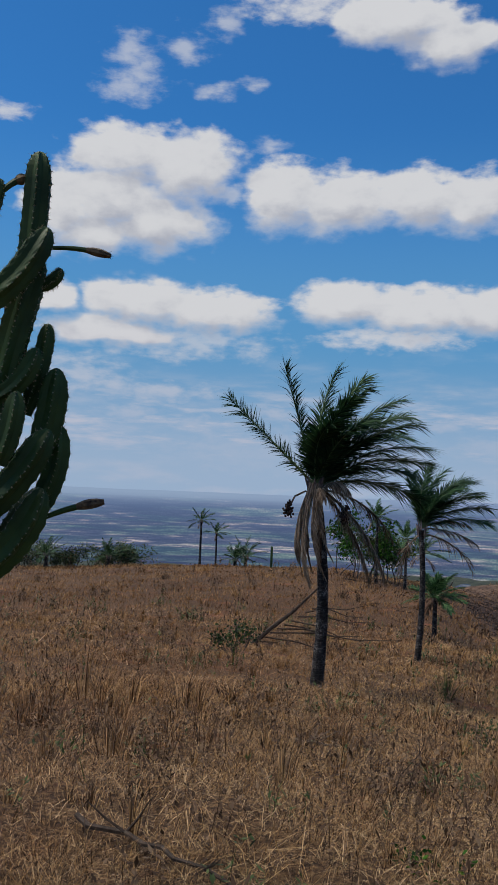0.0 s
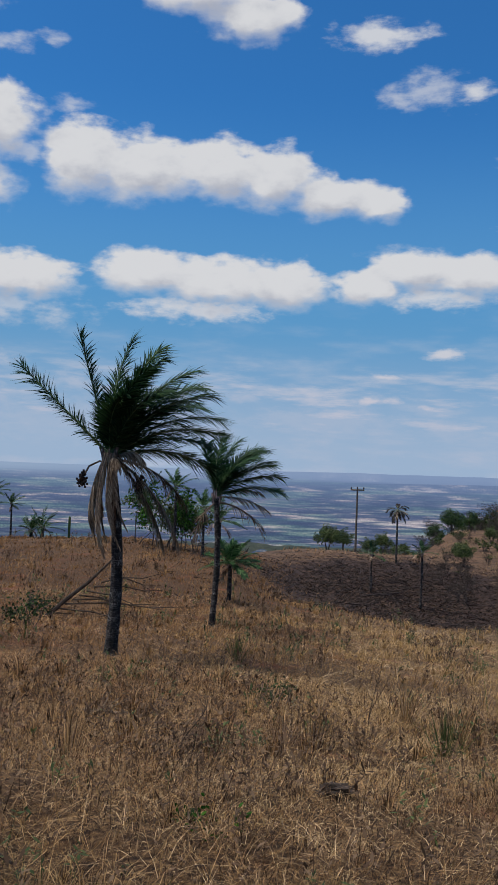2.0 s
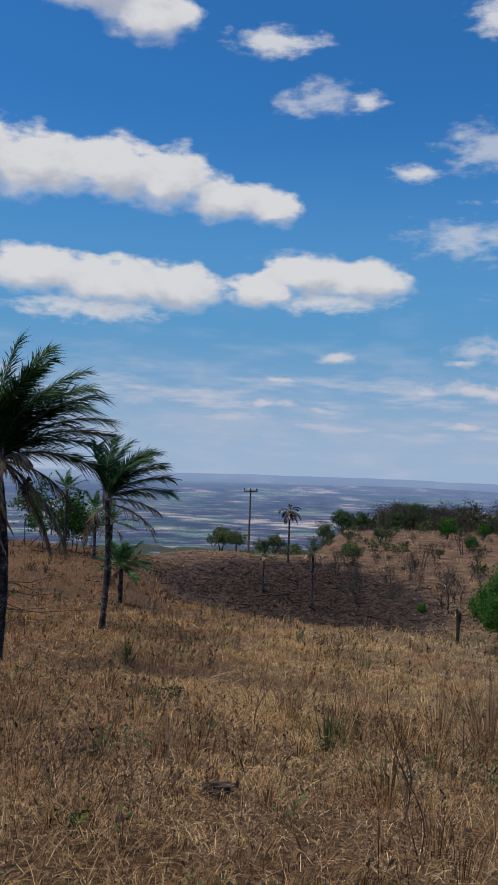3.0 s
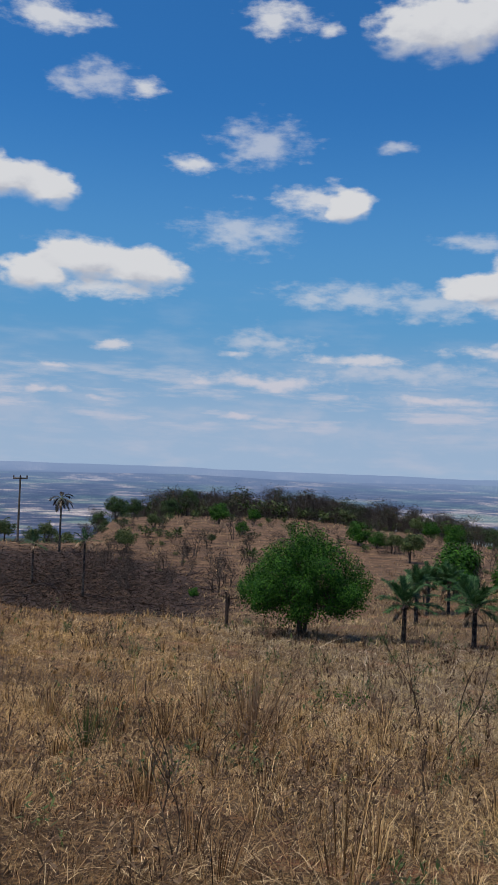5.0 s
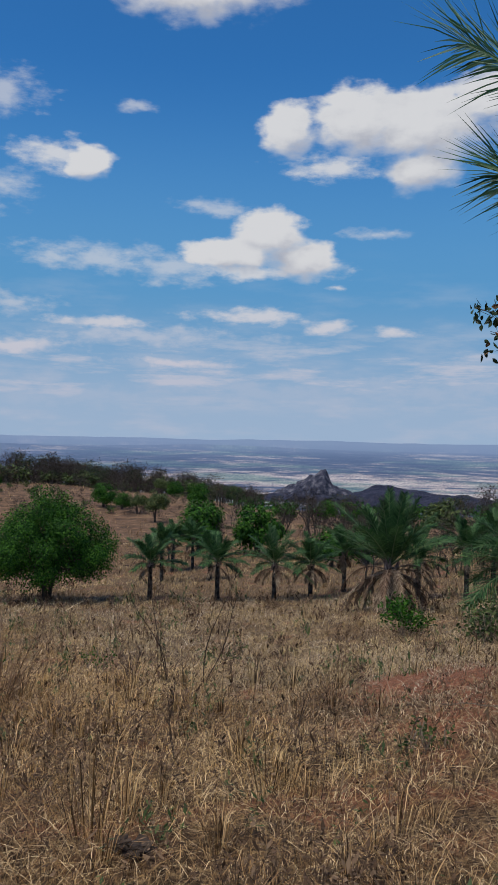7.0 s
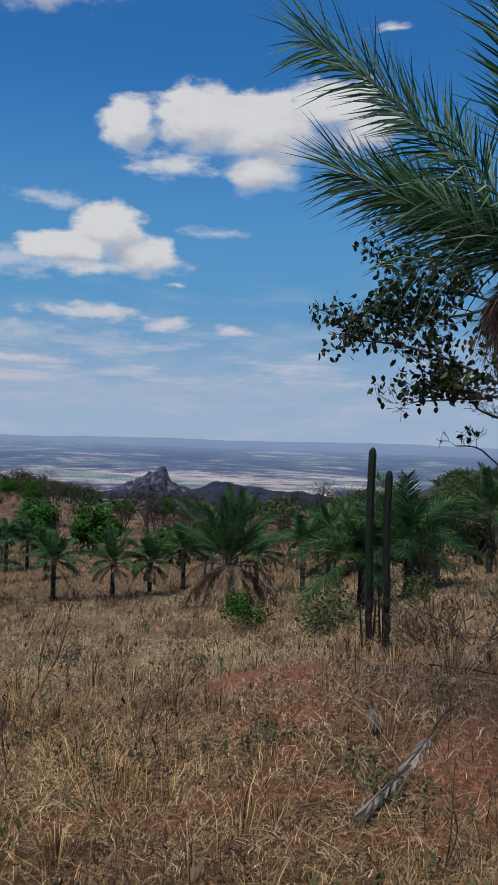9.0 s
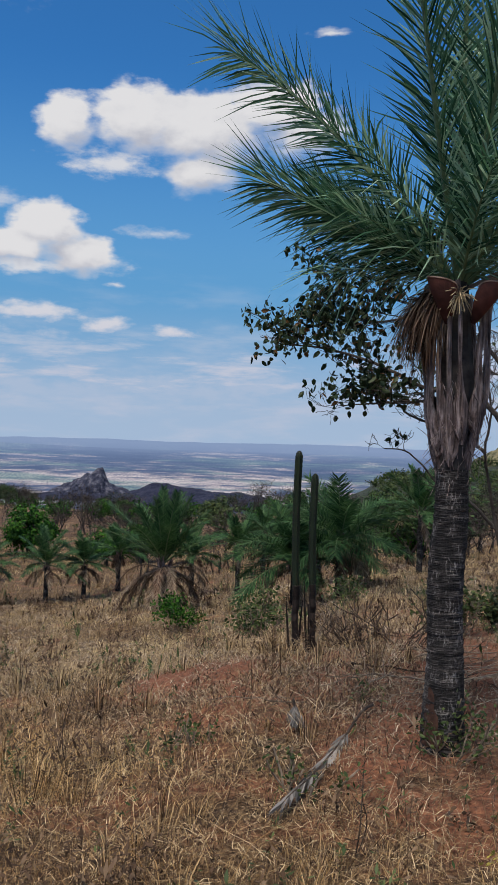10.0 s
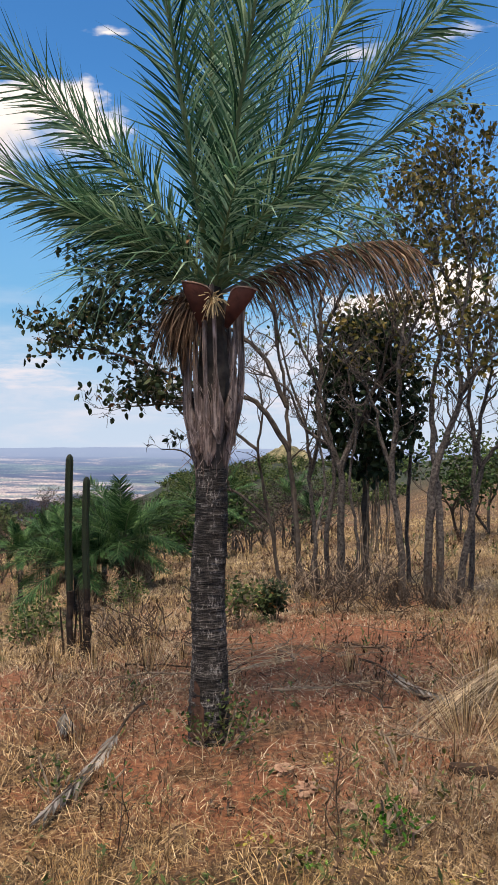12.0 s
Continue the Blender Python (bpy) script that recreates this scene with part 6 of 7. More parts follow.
# ---- the thicket of slim trees behind it ----
def bent(nodes, q, wander, steps=5):
    """A rounded line through (side, up) nodes; it strays in depth and wavers a little."""
    pts = [Vector((0, side, up)) for side, up in nodes]
    depth = 0.0
    for p in pts[1:]:
        depth += q.gauss(0, wander)
        p.x = depth
    line = []
    for i in range(len(pts) - 1):
        p0, p1, p2, p3 = pts[max(i - 1, 0)], pts[i], pts[i + 1], pts[min(i + 2, len(pts) - 1)]
        for k in range(steps):
            u = k / steps
            line.append(0.5 * (2 * p1 + (p2 - p0) * u + (2 * p0 - 5 * p1 + 4 * p2 - p3) * u * u + (3 * p1 - p0 - 3 * p2 + p3) * u**3))
    line.append(pts[-1].copy())
    return [p + Vector((q.gauss(0, 0.008), q.gauss(0, 0.010), 0)) for p in line]


def crooked_tree(x, y, label, seed, r, main, limbs=(), twigs=16, leaf=None, per=3, leaf_size=0.075, clump=0.15, share=0.6, low=2.4, high=7.0, north=-9.0, bark=None, twig_from=1.7, reach=0.45, droop=0.25, levels=2, kids=(3, 3)):
    """A slim bending trunk with crooked limbs and fine twigs. main and limbs: (side, up) in metres from the foot; side is north."""
    q = random.Random(seed)
    root = thing("slim_tree", on(x, y), label, "tree", "thicket behind the palm")
    wood, tips = Geo(), []
    lines = []
    line = bent([(main[0][0], -0.12), *main[1:]], q, 0.10)
    n = len(line) - 1
    r *= 0.82
    rad = [r * (1.18 if i == 0 else 1.0) * (1 - 0.80 * i / n) * q.uniform(0.93, 1.07) + 0.004 for i in range(n + 1)]
    wood.tube(line, rad, 8)
    lines.append((line, rad))
    for r0, nodes in limbs:
        start = min(range(len(line)), key=lambda i: (line[i].y - nodes[0][0]) ** 2 + (line[i].z - nodes[0][1]) ** 2)
        arm = bent(nodes, q, 0.12)
        arm = [p + Vector((line[start].x, 0, 0)) for p in arm]
        m = len(arm) - 1
        ra = [r0 * (1 - 0.80 * i / m) + 0.0035 for i in range(m + 1)]
        wood.tube(arm, ra, 6)
        lines.append((arm, ra))
    trunk = part("trunk", wood, bark or BARK, root)
    fine_ = Geo()
    for arm, ra in lines:
        m = len(arm) - 1
        for k in range(twigs):
            s_ = q.uniform(0.15, 1.0) if k else 1.0
            i = min(int(s_ * m), m - 1)
            p = arm[i].lerp(arm[i + 1], s_ * m - i)
            if p.z < twig_from:
                continue
            along = (arm[i + 1] - arm[i]).normalized()
            a = q.uniform(0, 6.283)
            d = (along * 0.7 + Vector((math.cos(a), math.sin(a), q.uniform(-0.1, 0.6))) * 0.8).normalized()
            grow(q, fine_, tips, p, d, reach * q.uniform(0.6, 1.3), min(ra[i] * 0.6, 0.013), 1, levels + 1, 0.6, droop, kids, 0.22, 5)
    tagged(part("twig_spray", fine_, bark or BARK, root, "fine bare twigs"), kind="stuff")
    if leaf:
        keep = [t for t in tips if q.random() < share and low < t[0].z < high and t[0].y > north]
        part("crown", foliage(q, keep, per, clump, leaf_size, 0.9, 0.6), leaf, root)
    return root


BIG = "slim tree with large dark leaves on spreading bare limbs"
BARE = "slim crooked grey tree, nearly leafless, in the thicket"
SOME = "slim crooked tree with a few yellowing leaves in the thicket"
crooked_tree(12.4, 0.53, BIG, 201, 0.052, [(0, 0), (0.04, 0.8), (0.15, 1.95), (0.21, 2.56), (0.32, 3.4), (0.4, 4.2)], [
    (0.036, [(0.15, 1.95), (0.54, 2.56), (0.93, 2.74), (1.43, 2.82), (2.1, 3.14), (2.8, 3.35), (3.5, 3.45)]),
    (0.034, [(0.21, 2.56), (0.48, 3.2), (0.9, 3.6), (1.45, 3.9), (2.25, 4.2), (2.9, 4.4)]),
    (0.028, [(0.32, 3.4), (0.45, 4.0), (1.0, 4.5), (2.0, 4.8)]),
    (0.020, [(1.0, 2.76), (1.5, 2.62), (2.1, 2.6), (2.6, 2.55)]),
    (0.020, [(1.45, 3.9), (2.0, 3.75), (2.6, 3.8), (3.3, 3.7)])], 18, DARK_LEAF, 4, 0.115, 0.17, 0.50, 2.6, 5.3, 1.15, DARK_BARK, reach=0.42, droop=0.15)
crooked_tree(12.9, 0.81, BARE, 202, 0.034, [(0, 0), (0.17, 0.92), (0.34, 1.98), (0.27, 2.55), (0.38, 3.1)], [
    (0.022, [(0.34, 1.98), (0.76, 2.29), (1.33, 2.45), (1.67, 2.7), (2.3, 3.1)]),
    (0.020, [(0.17, 0.92), (0.6, 1.35), (0.95, 1.5), (1.35, 1.95), (1.75, 2.0)])], 9, DARK_LEAF, 3, 0.11, 0.1, 0.06, 1.7, 5, 1.3, DARK_BARK, twig_from=1.2, reach=0.3)
crooked_tree(13.0, 0.38, BARE, 203, 0.042, [(0, 0), (-0.01, 0.74), (0.06, 1.55), (0.12, 2.28), (0.42, 3.26), (0.62, 4.1)], [(0.030, [(0.06, 1.55), (-0.16, 2.77), (-0.01, 3.9), (0.14, 4.9)])], 12)
crooked_tree(12.3, -0.03, "grey tree forking low into two crooked limbs in the thicket", 204, 0.070, [(0, 0), (-0.01, 0.86), (0, 1.66), (0.29, 2.38), (0.27, 3.15), (0.27, 3.9), (0.04, 4.8)], [
    (0.042, [(0, 1.66), (-0.35, 2.6), (-0.72, 3.07), (-1.39, 3.55)]),
    (0.026, [(0.14, 2.0), (0.45, 2.23), (0.72, 2.77), (1.2, 3.04)]),
    (0.028, [(0.27, 3.45), (-0.04, 4.06), (-0.38, 4.44)]),
    (0.020, [(-0.43, 2.7), (-0.65, 3.45), (-0.72, 4.2)])], 13, OLIVE_LEAF, 2, 0.07, 0.15, 0.2, 3.2)
crooked_tree(12.4, 0.13, BARE, 205, 0.046, [(0, 0), (0.02, 0.84), (-0.07, 1.54), (0.07, 2.54), (0.42, 3.47), (0.66, 4.25)], (), 12)
crooked_tree(11.1, -0.84, BARE, 206, 0.056, [(0, 0), (0.06, 0.77), (0.17, 1.62), (0.1, 2.26), (0.09, 2.94), (-0.02, 3.9), (0.14, 4.7)], [
    (0.028, [(0.17, 1.62), (0.33, 2.12), (0.46, 2.6), (0.74, 2.95)]), (0.020, [(0.09, 2.94), (-0.14, 3.48), (-0.27, 4.0)])], 12, YELLOW_LEAF, 3, 0.08, 0.16, 0.4, 3.0)
crooked_tree(10.9, -1.09, SOME, 207, 0.062, [(0, 0), (0, 0.86), (-0.06, 1.63), (-0.21, 2.06), (-0.35, 2.52), (-0.32, 3.1), (-0.46, 4.0), (-0.26, 4.8)], [
    (0.034, [(-0.35, 2.52), (-0.56, 2.82), (-0.91, 3.1)]), (0.022, [(-0.38, 3.5), (-0.1, 4.1), (0.1, 4.7)])], 13, YELLOW_LEAF, 3, 0.085, 0.17, 0.55, 2.7)
crooked_tree(10.9, -1.24, SOME, 208, 0.056, [(0, 0), (0.02, 0.85), (0.04, 1.52), (0.09, 2.1), (0.07, 2.7), (-0.02, 3.18), (0.08, 3.97), (-0.04, 4.6)], (), 15, YELLOW_LEAF, 3, 0.085, 0.17, 0.5, 2.7)
crooked_tree(11.3, -1.49, BARE, 209, 0.056, [(0, 0), (-0.06, 0.62), (-0.16, 1.1), (-0.24, 1.52), (-0.37, 1.83), (-0.67, 2.13), (-1.0, 2.7)], [(0.028, [(-0.24, 1.52), (-0.25, 2.27), (-0.37, 2.95), (-0.3, 3.9)])], 12, OLIVE_LEAF, 3, 0.08, 0.16, 0.35, 2.6)
crooked_tree(12.5, -1.78, "tall slim tree with sparse yellow-green leaves", 210, 0.044, [(0, 0), (-0.02, 1.1), (-0.04, 1.9), (0.04, 2.65), (0.06, 3.4), (-0.01, 4.9), (0.06, 5.9)], [
    (0.024, [(0.03, 3.1), (-0.18, 4.0), (-0.25, 4.9)]), (0.022, [(0.01, 4.48), (0.35, 5.0), (0.58, 5.5)])], 17, YELLOW_LEAF, 4, 0.085, 0.17, 0.6, 3.0)
crooked_tree(13.4, -1.0, "tall slim tree with sparse yellow-green leaves", 211, 0.036, [(0, 0), (0.03, 1.4), (-0.08, 2.6), (0.06, 3.8), (-0.05, 5.2)], [(0.02, [(-0.02, 3.2), (0.3, 4.1), (0.4, 4.9)])], 16, OLIVE_LEAF, 3, 0.085, 0.17, 0.45, 3.4)
crooked_tree(11.9, 0.22, BARE, 212, 0.028, [(0, 0), (0.05, 0.7), (-0.06, 1.4), (0.04, 2.3), (-0.15, 3.3)], (), 9)
crooked_tree(12.0, -0.2, BARE, 213, 0.030, [(0, 0), (-0.06, 0.7), (0.04, 1.5), (-0.03, 2.4), (0.2, 3.4)], (), 9)


for k, (x, y, tl) in enumerate(((11.8, 0.30, 0.40), (11.6, 0.0, 0.50), (11.9, -0.30, 0.55), (11.2, -0.75, 0.35), (10.8, -1.25, 0.40))):
    tree(on(x, y), tl, "bare grey-brown brush at the foot of the thicket", 740 + k, DRY_WEED, per=2, leaf_size=0.045, clump=0.10, stems=7, stem_r=0.008, levels=2, kids=(5, 4), trunk_share=0.5, name="brush", category="brush", tilt=0.35, bark=DARK_BARK, group="brush under the thicket", twiggy=True)


def creeper_tree(x, y, seed):
    """A dark trunk wrapped in a broad-leaved creeper, with dry stems hanging from it."""
    q = random.Random(seed)
    root = crooked_tree(x, y, "dark tree wrapped in a dense broad-leaved creeper", seed, 0.075, [(0, 0), (0, 1.15), (-0.01, 2.2), (-0.02, 3.5), (-0.1, 4.5)], [(0.03, [(-0.01, 2.2), (0.31, 2.8), (0.47, 3.5)]), (0.03, [(-0.02, 2.5), (-0.4, 3.2), (-0.56, 3.85)])], 8, bark=DARK_BARK)
    tips = []
    for k in range(330):
        up_ = q.uniform(-1, 1)
        w = math.sqrt(1 - up_ * up_) * 0.75
        a = q.uniform(0, 6.283)
        s_ = q.uniform(0.35, 1.0) ** 0.6
        tips.append((Vector((math.cos(a) * w * s_ * 0.8, math.sin(a) * w * s_ - 0.03, 2.75 + up_ * 1.15)), UP))
    part("creeper", foliage(q, tips, 9, 0.17, 0.115, 0.7, 0.75), CREEPER, root, "dark glossy creeper leaves")
    vines = Geo()
    for k in range(26):
        p = Vector((q.gauss(-0.1, 0.1), q.gauss(-0.10, 0.13), q.uniform(1.1, 1.9)))
        low_ = q.uniform(0.0, 0.7)
        vines.tube([p, p + Vector((q.gauss(0, .05), q.gauss(0, .05), (low_ - p.z) * 0.5)), Vector((p.x + q.gauss(0, .05), p.y + q.gauss(0, .05), low_))], [0.008, 0.007, 0.004], 4)
    tagged(part("dry_vines", vines, TWIG, root, "dry brown hanging vine stems"), kind="stuff")


creeper_tree(12.9, -0.37, 220)
tree(on(9.9, 0.62), 0.42, "dark leafy shrub at the foot of the thicket", 220, DARK_LEAF, per=8, leaf_size=0.05, clump=0.07, stems=4, stem_r=0.008, levels=2, kids=(4, 3), trunk_share=0.55, name="shrub", category="shrub", tilt=0.08, bark=DARK_BARK, squash=0.5)
for k, (az_, d, tl) in enumerate(((78.6, 34, 2.2), (77.2, 36, 2.4), (97.0, 24, 2.9), (98.8, 26, 3.2), (80.2, 24, 1.9))):
    tree(on(*polar(az_, d)), tl, "leafy tree in the field beyond the thicket", 230 + k, OLIVE_LEAF if k == 3 else FIELD_LEAF, per=12, leaf_size=0.14, clump=0.32, stems=3, stem_r=0.05, levels=2, kids=(5, 4), spread=0.75, trunk_share=0.45, bark=DARK_BARK, group="trees beyond the thicket")

# brush and creepers tangled at the foot of the thicket, and grey scrub in the field beyond it
for k, (x, y, tl) in enumerate(((10.6, -0.05, 0.8), (10.8, -0.35, 1.0), (10.5, -0.6, 0.7), (10.7, 0.3, 0.7), (10.7, -1.1, 0.8), (10.4, -1.45, 0.6), (8.4, 1.35, 0.5), (8.7, 2.1, 0.5), (8.2, 1.8, 0.4))):
    tree(on(x, y), tl, "bare tangled brush on the ground", 260 + k, None, stems=8, stem_r=0.0055, levels=2, kids=(3, 2), spread=0.9, trunk_share=0.5, name="bush", category="bush", tilt=0.28, bark=TWIG if k % 2 else DARK_STALK, group="tangled brush")
for k, (az_, d, tl) in enumerate(((80.6, 27, 1.9), (82.0, 30, 2.3), (83.4, 26, 2.0), (84.6, 32, 2.4), (85.8, 28, 2.0), (86.9, 33, 2.3), (88.2, 30, 2.2))):
    tree(on(*polar(az_, d)), tl, "bare grey shrub at the field's edge", 280 + k, GREY_TWIG, per=4, leaf_size=0.22, clump=0.25, stems=4, stem_r=0.03, levels=2, kids=(5, 4), spread=0.7, trunk_share=0.45, name="shrub", category="shrub", bark=BARK, twiggy=True, tilt=0.15, group="grey shrubs beyond the thicket")
for k, (az_, d) in enumerate(((82.6, 29), (84.2, 34), (87.6, 27))):
    palm(on(*polar(az_, d)), 0.7, 0.1, "low bushy palm at the field's edge", 290 + k, fronds=12, length=1.1, dead=4, pairs=24, leaflet=0.34, width=0.035, leaf=PALM_LEAF_DARK, rings=5, low=0.0, group="low palms at the field's edge")


# ---- small things in the near grass ----
def fallen_frond(a, b, seed, label):
    """A dry palm frond lying on the ground from a to b."""
    q = random.Random(seed)
    root = thing("fallen_frond", on(*a), label, "palm frond")
    d = Vector((b[0] - a[0], b[1] - a[1], 0))
    n = 12
    pts = [Vector((d.x * s, d.y * s, ground_z(a[0] + d.x * s, a[1] + d.y * s) - root.location.z + 0.05 + 0.03 * math.sin(s * 9))) for s in (i / n for i in range(n + 1))]
    g = Geo()
    g.tube(pts, [0.011 * (1 - 0.75 * i / n) for i in range(n + 1)], 5)
    part("stalk", g, DARK_STALK, root)
    way = d.normalized()
    side = way.cross(UP)
    for sign in (-1, 1):
        g = Geo()
        for k in range(46):
            s = 0.34 + 0.62 * k / 46
            i = min(int(s * n), n - 1)
            p = pts[i].lerp(pts[i + 1], s * n - i)
            w = (way * q.uniform(1.3, 2.2) + side * sign * q.uniform(0.15, 0.5) + UP * q.uniform(-0.12, 0.10)).normalized()
            g.blade(p, w, 0.26 * (1 - 0.35 * s) * q.uniform(0.7, 1.1), 0.016, 0.10, (UP + side * q.uniform(-1, 1)).cross(w).normalized())
        part("foliage", g, GREY_LEAFLET, root, "silvery grey withered leaflets")["kind"] = "stuff"
    return root


fallen_frond((6.29, 1.15), (4.47, 1.19), 1, "long grey dried palm frond lying on the soil")
fallen_frond((6.25, 1.70), (5.80, 1.52), 2, "short piece of grey dried palm frond")
fallen_frond((7.6, -0.3), (6.4, -0.9), 3, "dry palm frond lying among straw by the palm")


def stalk_weed(at, tall, lean, seed, label, stems=2, r=0.006):
    q = random.Random(seed)
    root = thing("dry_stalk", at, label, "weed", "tall dry stalks")
    for k in range(stems):
        g = Geo()
        a = q.uniform(0, 6.28)
        tip = Vector((lean[0] * (1 + 0.5 * k), lean[1] * (1 + 0.5 * k), tall * (1 - 0.2 * k)))
        bend = Vector((math.cos(a), math.sin(a), 0)) * 0.06
        pts = [tip * s + bend * math.sin(s * 5) for s in (i / 9 for i in range(10))]
        pts[0].z -= 0.03
        g.tube(pts, [r * (1 - 0.7 * i / 9) for i in range(10)], 5)
        st = part("stem", g, DARK_STALK, root)
        for j in range(7):
            i = q.randint(3, 8)
            d = Vector((q.gauss(0, 1), q.gauss(0, 1), 0.9)).normalized()
            h = Geo()
            h.tube([pts[i], pts[i] + d * 0.08 * tall, pts[i] + d * 0.15 * tall + UP * 0.02], [r * 0.45, r * 0.3, r * 0.15], 4)
            part("twig", h, DARK_STALK, st)


for k, (x, y, tl, ln) in enumerate(((7.21, 5.75, 1.25, (-0.22, 0.15)), (7.04, 5.14, 1.15, (0.22, -0.16)), (2.83, 3.67, 0.72, (-0.05, 0.02)), (2.50, 3.02, 0.55, (-0.06, 0.06)), (3.9, 4.6, 0.5, (0.05, 0.05)), (4.6, 3.4, 0.55, (0.0, 0.06)), (1.2, 4.6, 0.42, (0.05, 0)), (3.2, 6.6, 0.6, (0.1, 0)), (5.0, 2.7, 0.6, (0.04, 0.05)), (4.35, -0.25, 0.5, (0.02, 0.05)), (4.25, 0.75, 0.45, (0.0, -0.04)), (8.0, 1.7, 0.6, (0.0, 0.1)))):
    stalk_weed(on(x, y), tl, ln, 300 + k, "tall thin dry weed stalk above the grass", 2, 0.0065 if tl > 1 else 0.0038)


def grass_clump(at, tall, count, seed, label, mat, fan=0.35):
    q = random.Random(seed)
    root = thing("grass_clump", at, label, "grass clump", "tall grass clumps")
    g, h = Geo(), Geo()
    for k in range(count):
        a, f = q.uniform(0, 6.283), abs(q.gauss(0, fan))
        d = Vector((math.cos(a) * f, math.sin(a) * f, 1)).normalized()
        p = Vector((math.cos(a) * f * 0.25 * tall, math.sin(a) * f * 0.25 * tall, -0.02))
        (h if k % 3 == 0 else g).blade(p, d, tall * q.uniform(0.5, 1.1), 0.0036, q.uniform(0, 0.22), d.cross(Vector((q.gauss(0, 1), q.gauss(0, 1), 0.1))).normalized())
    tagged(part("foliage", g, mat, root), kind="stuff")
    tagged(part("stalk", h, STRAW if mat is RED_GRASS else mat, root), kind="stuff")


grass_clump(on(5.26, 6.02), 0.95, 230, 1, "tall clump of reddish dry grass", RED_GRASS, 0.50)
grass_clump(on(5.05, 6.5), 0.7, 110, 2, "tall clump of pale dry grass", STRAW)
grass_clump(on(3.39, 11.7), 0.55, 150, 3, "tall clump of dull green grass", OLIVE_LEAF)
grass_clump(on(3.47, 5.75), 0.5, 130, 4, "clump of dull olive grass", OLIVE_LEAF)
grass_clump(on(2.0, 5.3), 0.4, 90, 5, "clump of brown dry grass", RED_GRASS)
grass_clump(on(3.7, 6.9), 0.45, 90, 6, "clump of brown dry grass", RED_GRASS)
grass_clump(on(6.97, -1.21), 0.55, 140, 7, "sprawling clump of pale straw", STRAW, 0.9)
grass_clump(on(5.95, -0.95), 0.5, 120, 8, "sprawling clump of pale straw", STRAW, 1.0)
grass_clump(on(7.2, 1.35), 0.5, 100, 9, "clump of dry grass by the cacti", STRAW, 0.5)
grass_clump(on(8.3, 1.9), 0.5, 100, 10, "tangled dry grass at the foot of the cacti", RED_GRASS, 0.8)
grass_clump(on(7.9, 0.9), 0.42, 90, 11, "clump of brown dry grass", RED_GRASS, 0.8)
for k, (x, y, tl, leaf_) in enumerate(((5.54, 2.17, 0.22, OLIVE_LEAF), (4.12, -0.08, 0.14, YELLOW_LEAF), (4.44, -0.42, 0.18, GREEN_LEAF), (4.7, 0.35, 0.14, DRY_WEED), (4.9, 1.2, 0.2, OLIVE_LEAF), (5.1, -0.5, 0.2, YELLOW_LEAF), (3.3, 4.4, 0.2, OLIVE_LEAF), (1.1, 3.6, 0.14, GREEN_LEAF), (7.6, 7.2, 0.3, GREEN_LEAF), (8.6, 6.0, 0.34, OLIVE_LEAF), (6.6, 7.9, 0.36, GREEN_LEAF), (2.6, 7.4, 0.3, OLIVE_LEAF))):
    tree(on(x, y), tl, "small leafy weed growing in the dry grass", 330 + k, leaf_, per=4, leaf_size=0.032, clump=0.05, stems=4, stem_r=0.003, levels=1, kids=(4,), trunk_share=0.7, name="weed", category="weed", tilt=0.3, bark=TWIG, group="leafy weeds")


def stick(a, b, r, seed, label):
    q = random.Random(seed)
    wood = DARK_STALK if seed % 3 == 0 else TWIG
    root = thing("fallen_branch", on(*a), label, "branch")
    n = 9
    pts = []
    for i in range(n + 1):
        s = i / n
        x, y = a[0] + (b[0] - a[0]) * s + q.gauss(0, 0.012), a[1] + (b[1] - a[1]) * s + q.gauss(0, 0.012)
        pts.append(Vector((x - a[0], y - a[1], ground_z(x, y) - root.location.z + 0.05 + q.uniform(0, 0.02))))
    g = Geo()
    g.tube(pts, [r * (1 - 0.5 * i / n) for i in range(n + 1)], 6)
    limb_ = part("limb", g, wood, root)
    for k in range(4):
        p = pts[q.randint(2, 8)]
        d = Vector((q.gauss(0, 1), q.gauss(0, 1), 0.5)).normalized()
        h = Geo()
        h.tube([p, p + d * 0.12, p + d * 0.22 + UP * 0.02], [r * 0.5, r * 0.35, r * 0.15], 4)
        part("twig", h, wood, limb_)


stick((-0.50, 3.86), (0.24, 3.09), 0.015, 3, "dry fallen branch lying in the grass")
stick((0.75, 6.6), (1.15, 6.5), 0.015, 2, "broken dry stick in the grass")
for k in range(44):
    q = random.Random(400 + k)
    x, y = 8.0 + q.gauss(0, 1.4), 0.3 + q.gauss(0, 1.1)
    a, L = q.uniform(0, 6.28), q.uniform(0.3, 0.9)
    stick((x, y), (x + math.cos(a) * L, y + math.sin(a) * L), q.uniform(0.004, 0.010), 430 + k, "dry stick lying on the red soil")


def clod(at, size, seed, label, name="clod"):
    root_ = tagged(part(name, clod_shape(size, seed), CLOD, None), label, "clod")
    root_.location = at
    return root_


def clod_shape(size, seed):
    bm = bmesh.new()
    bmesh.ops.create_icosphere(bm, subdivisions=3, radius=size)
    for v in bm.verts:
        k = 1 + 0.8 * noise.fractal(v.co * (2.8 / size) + Vector((seed, 0, 0)), 1.0, 2.0, 4)
        v.co = Vector((v.co.x * k * 1.5, v.co.y * k * 1.1, v.co.z * k * 0.5))
    me = bpy.data.meshes.new("clod")
    bm.to_mesh(me)
    bm.free()
    return me


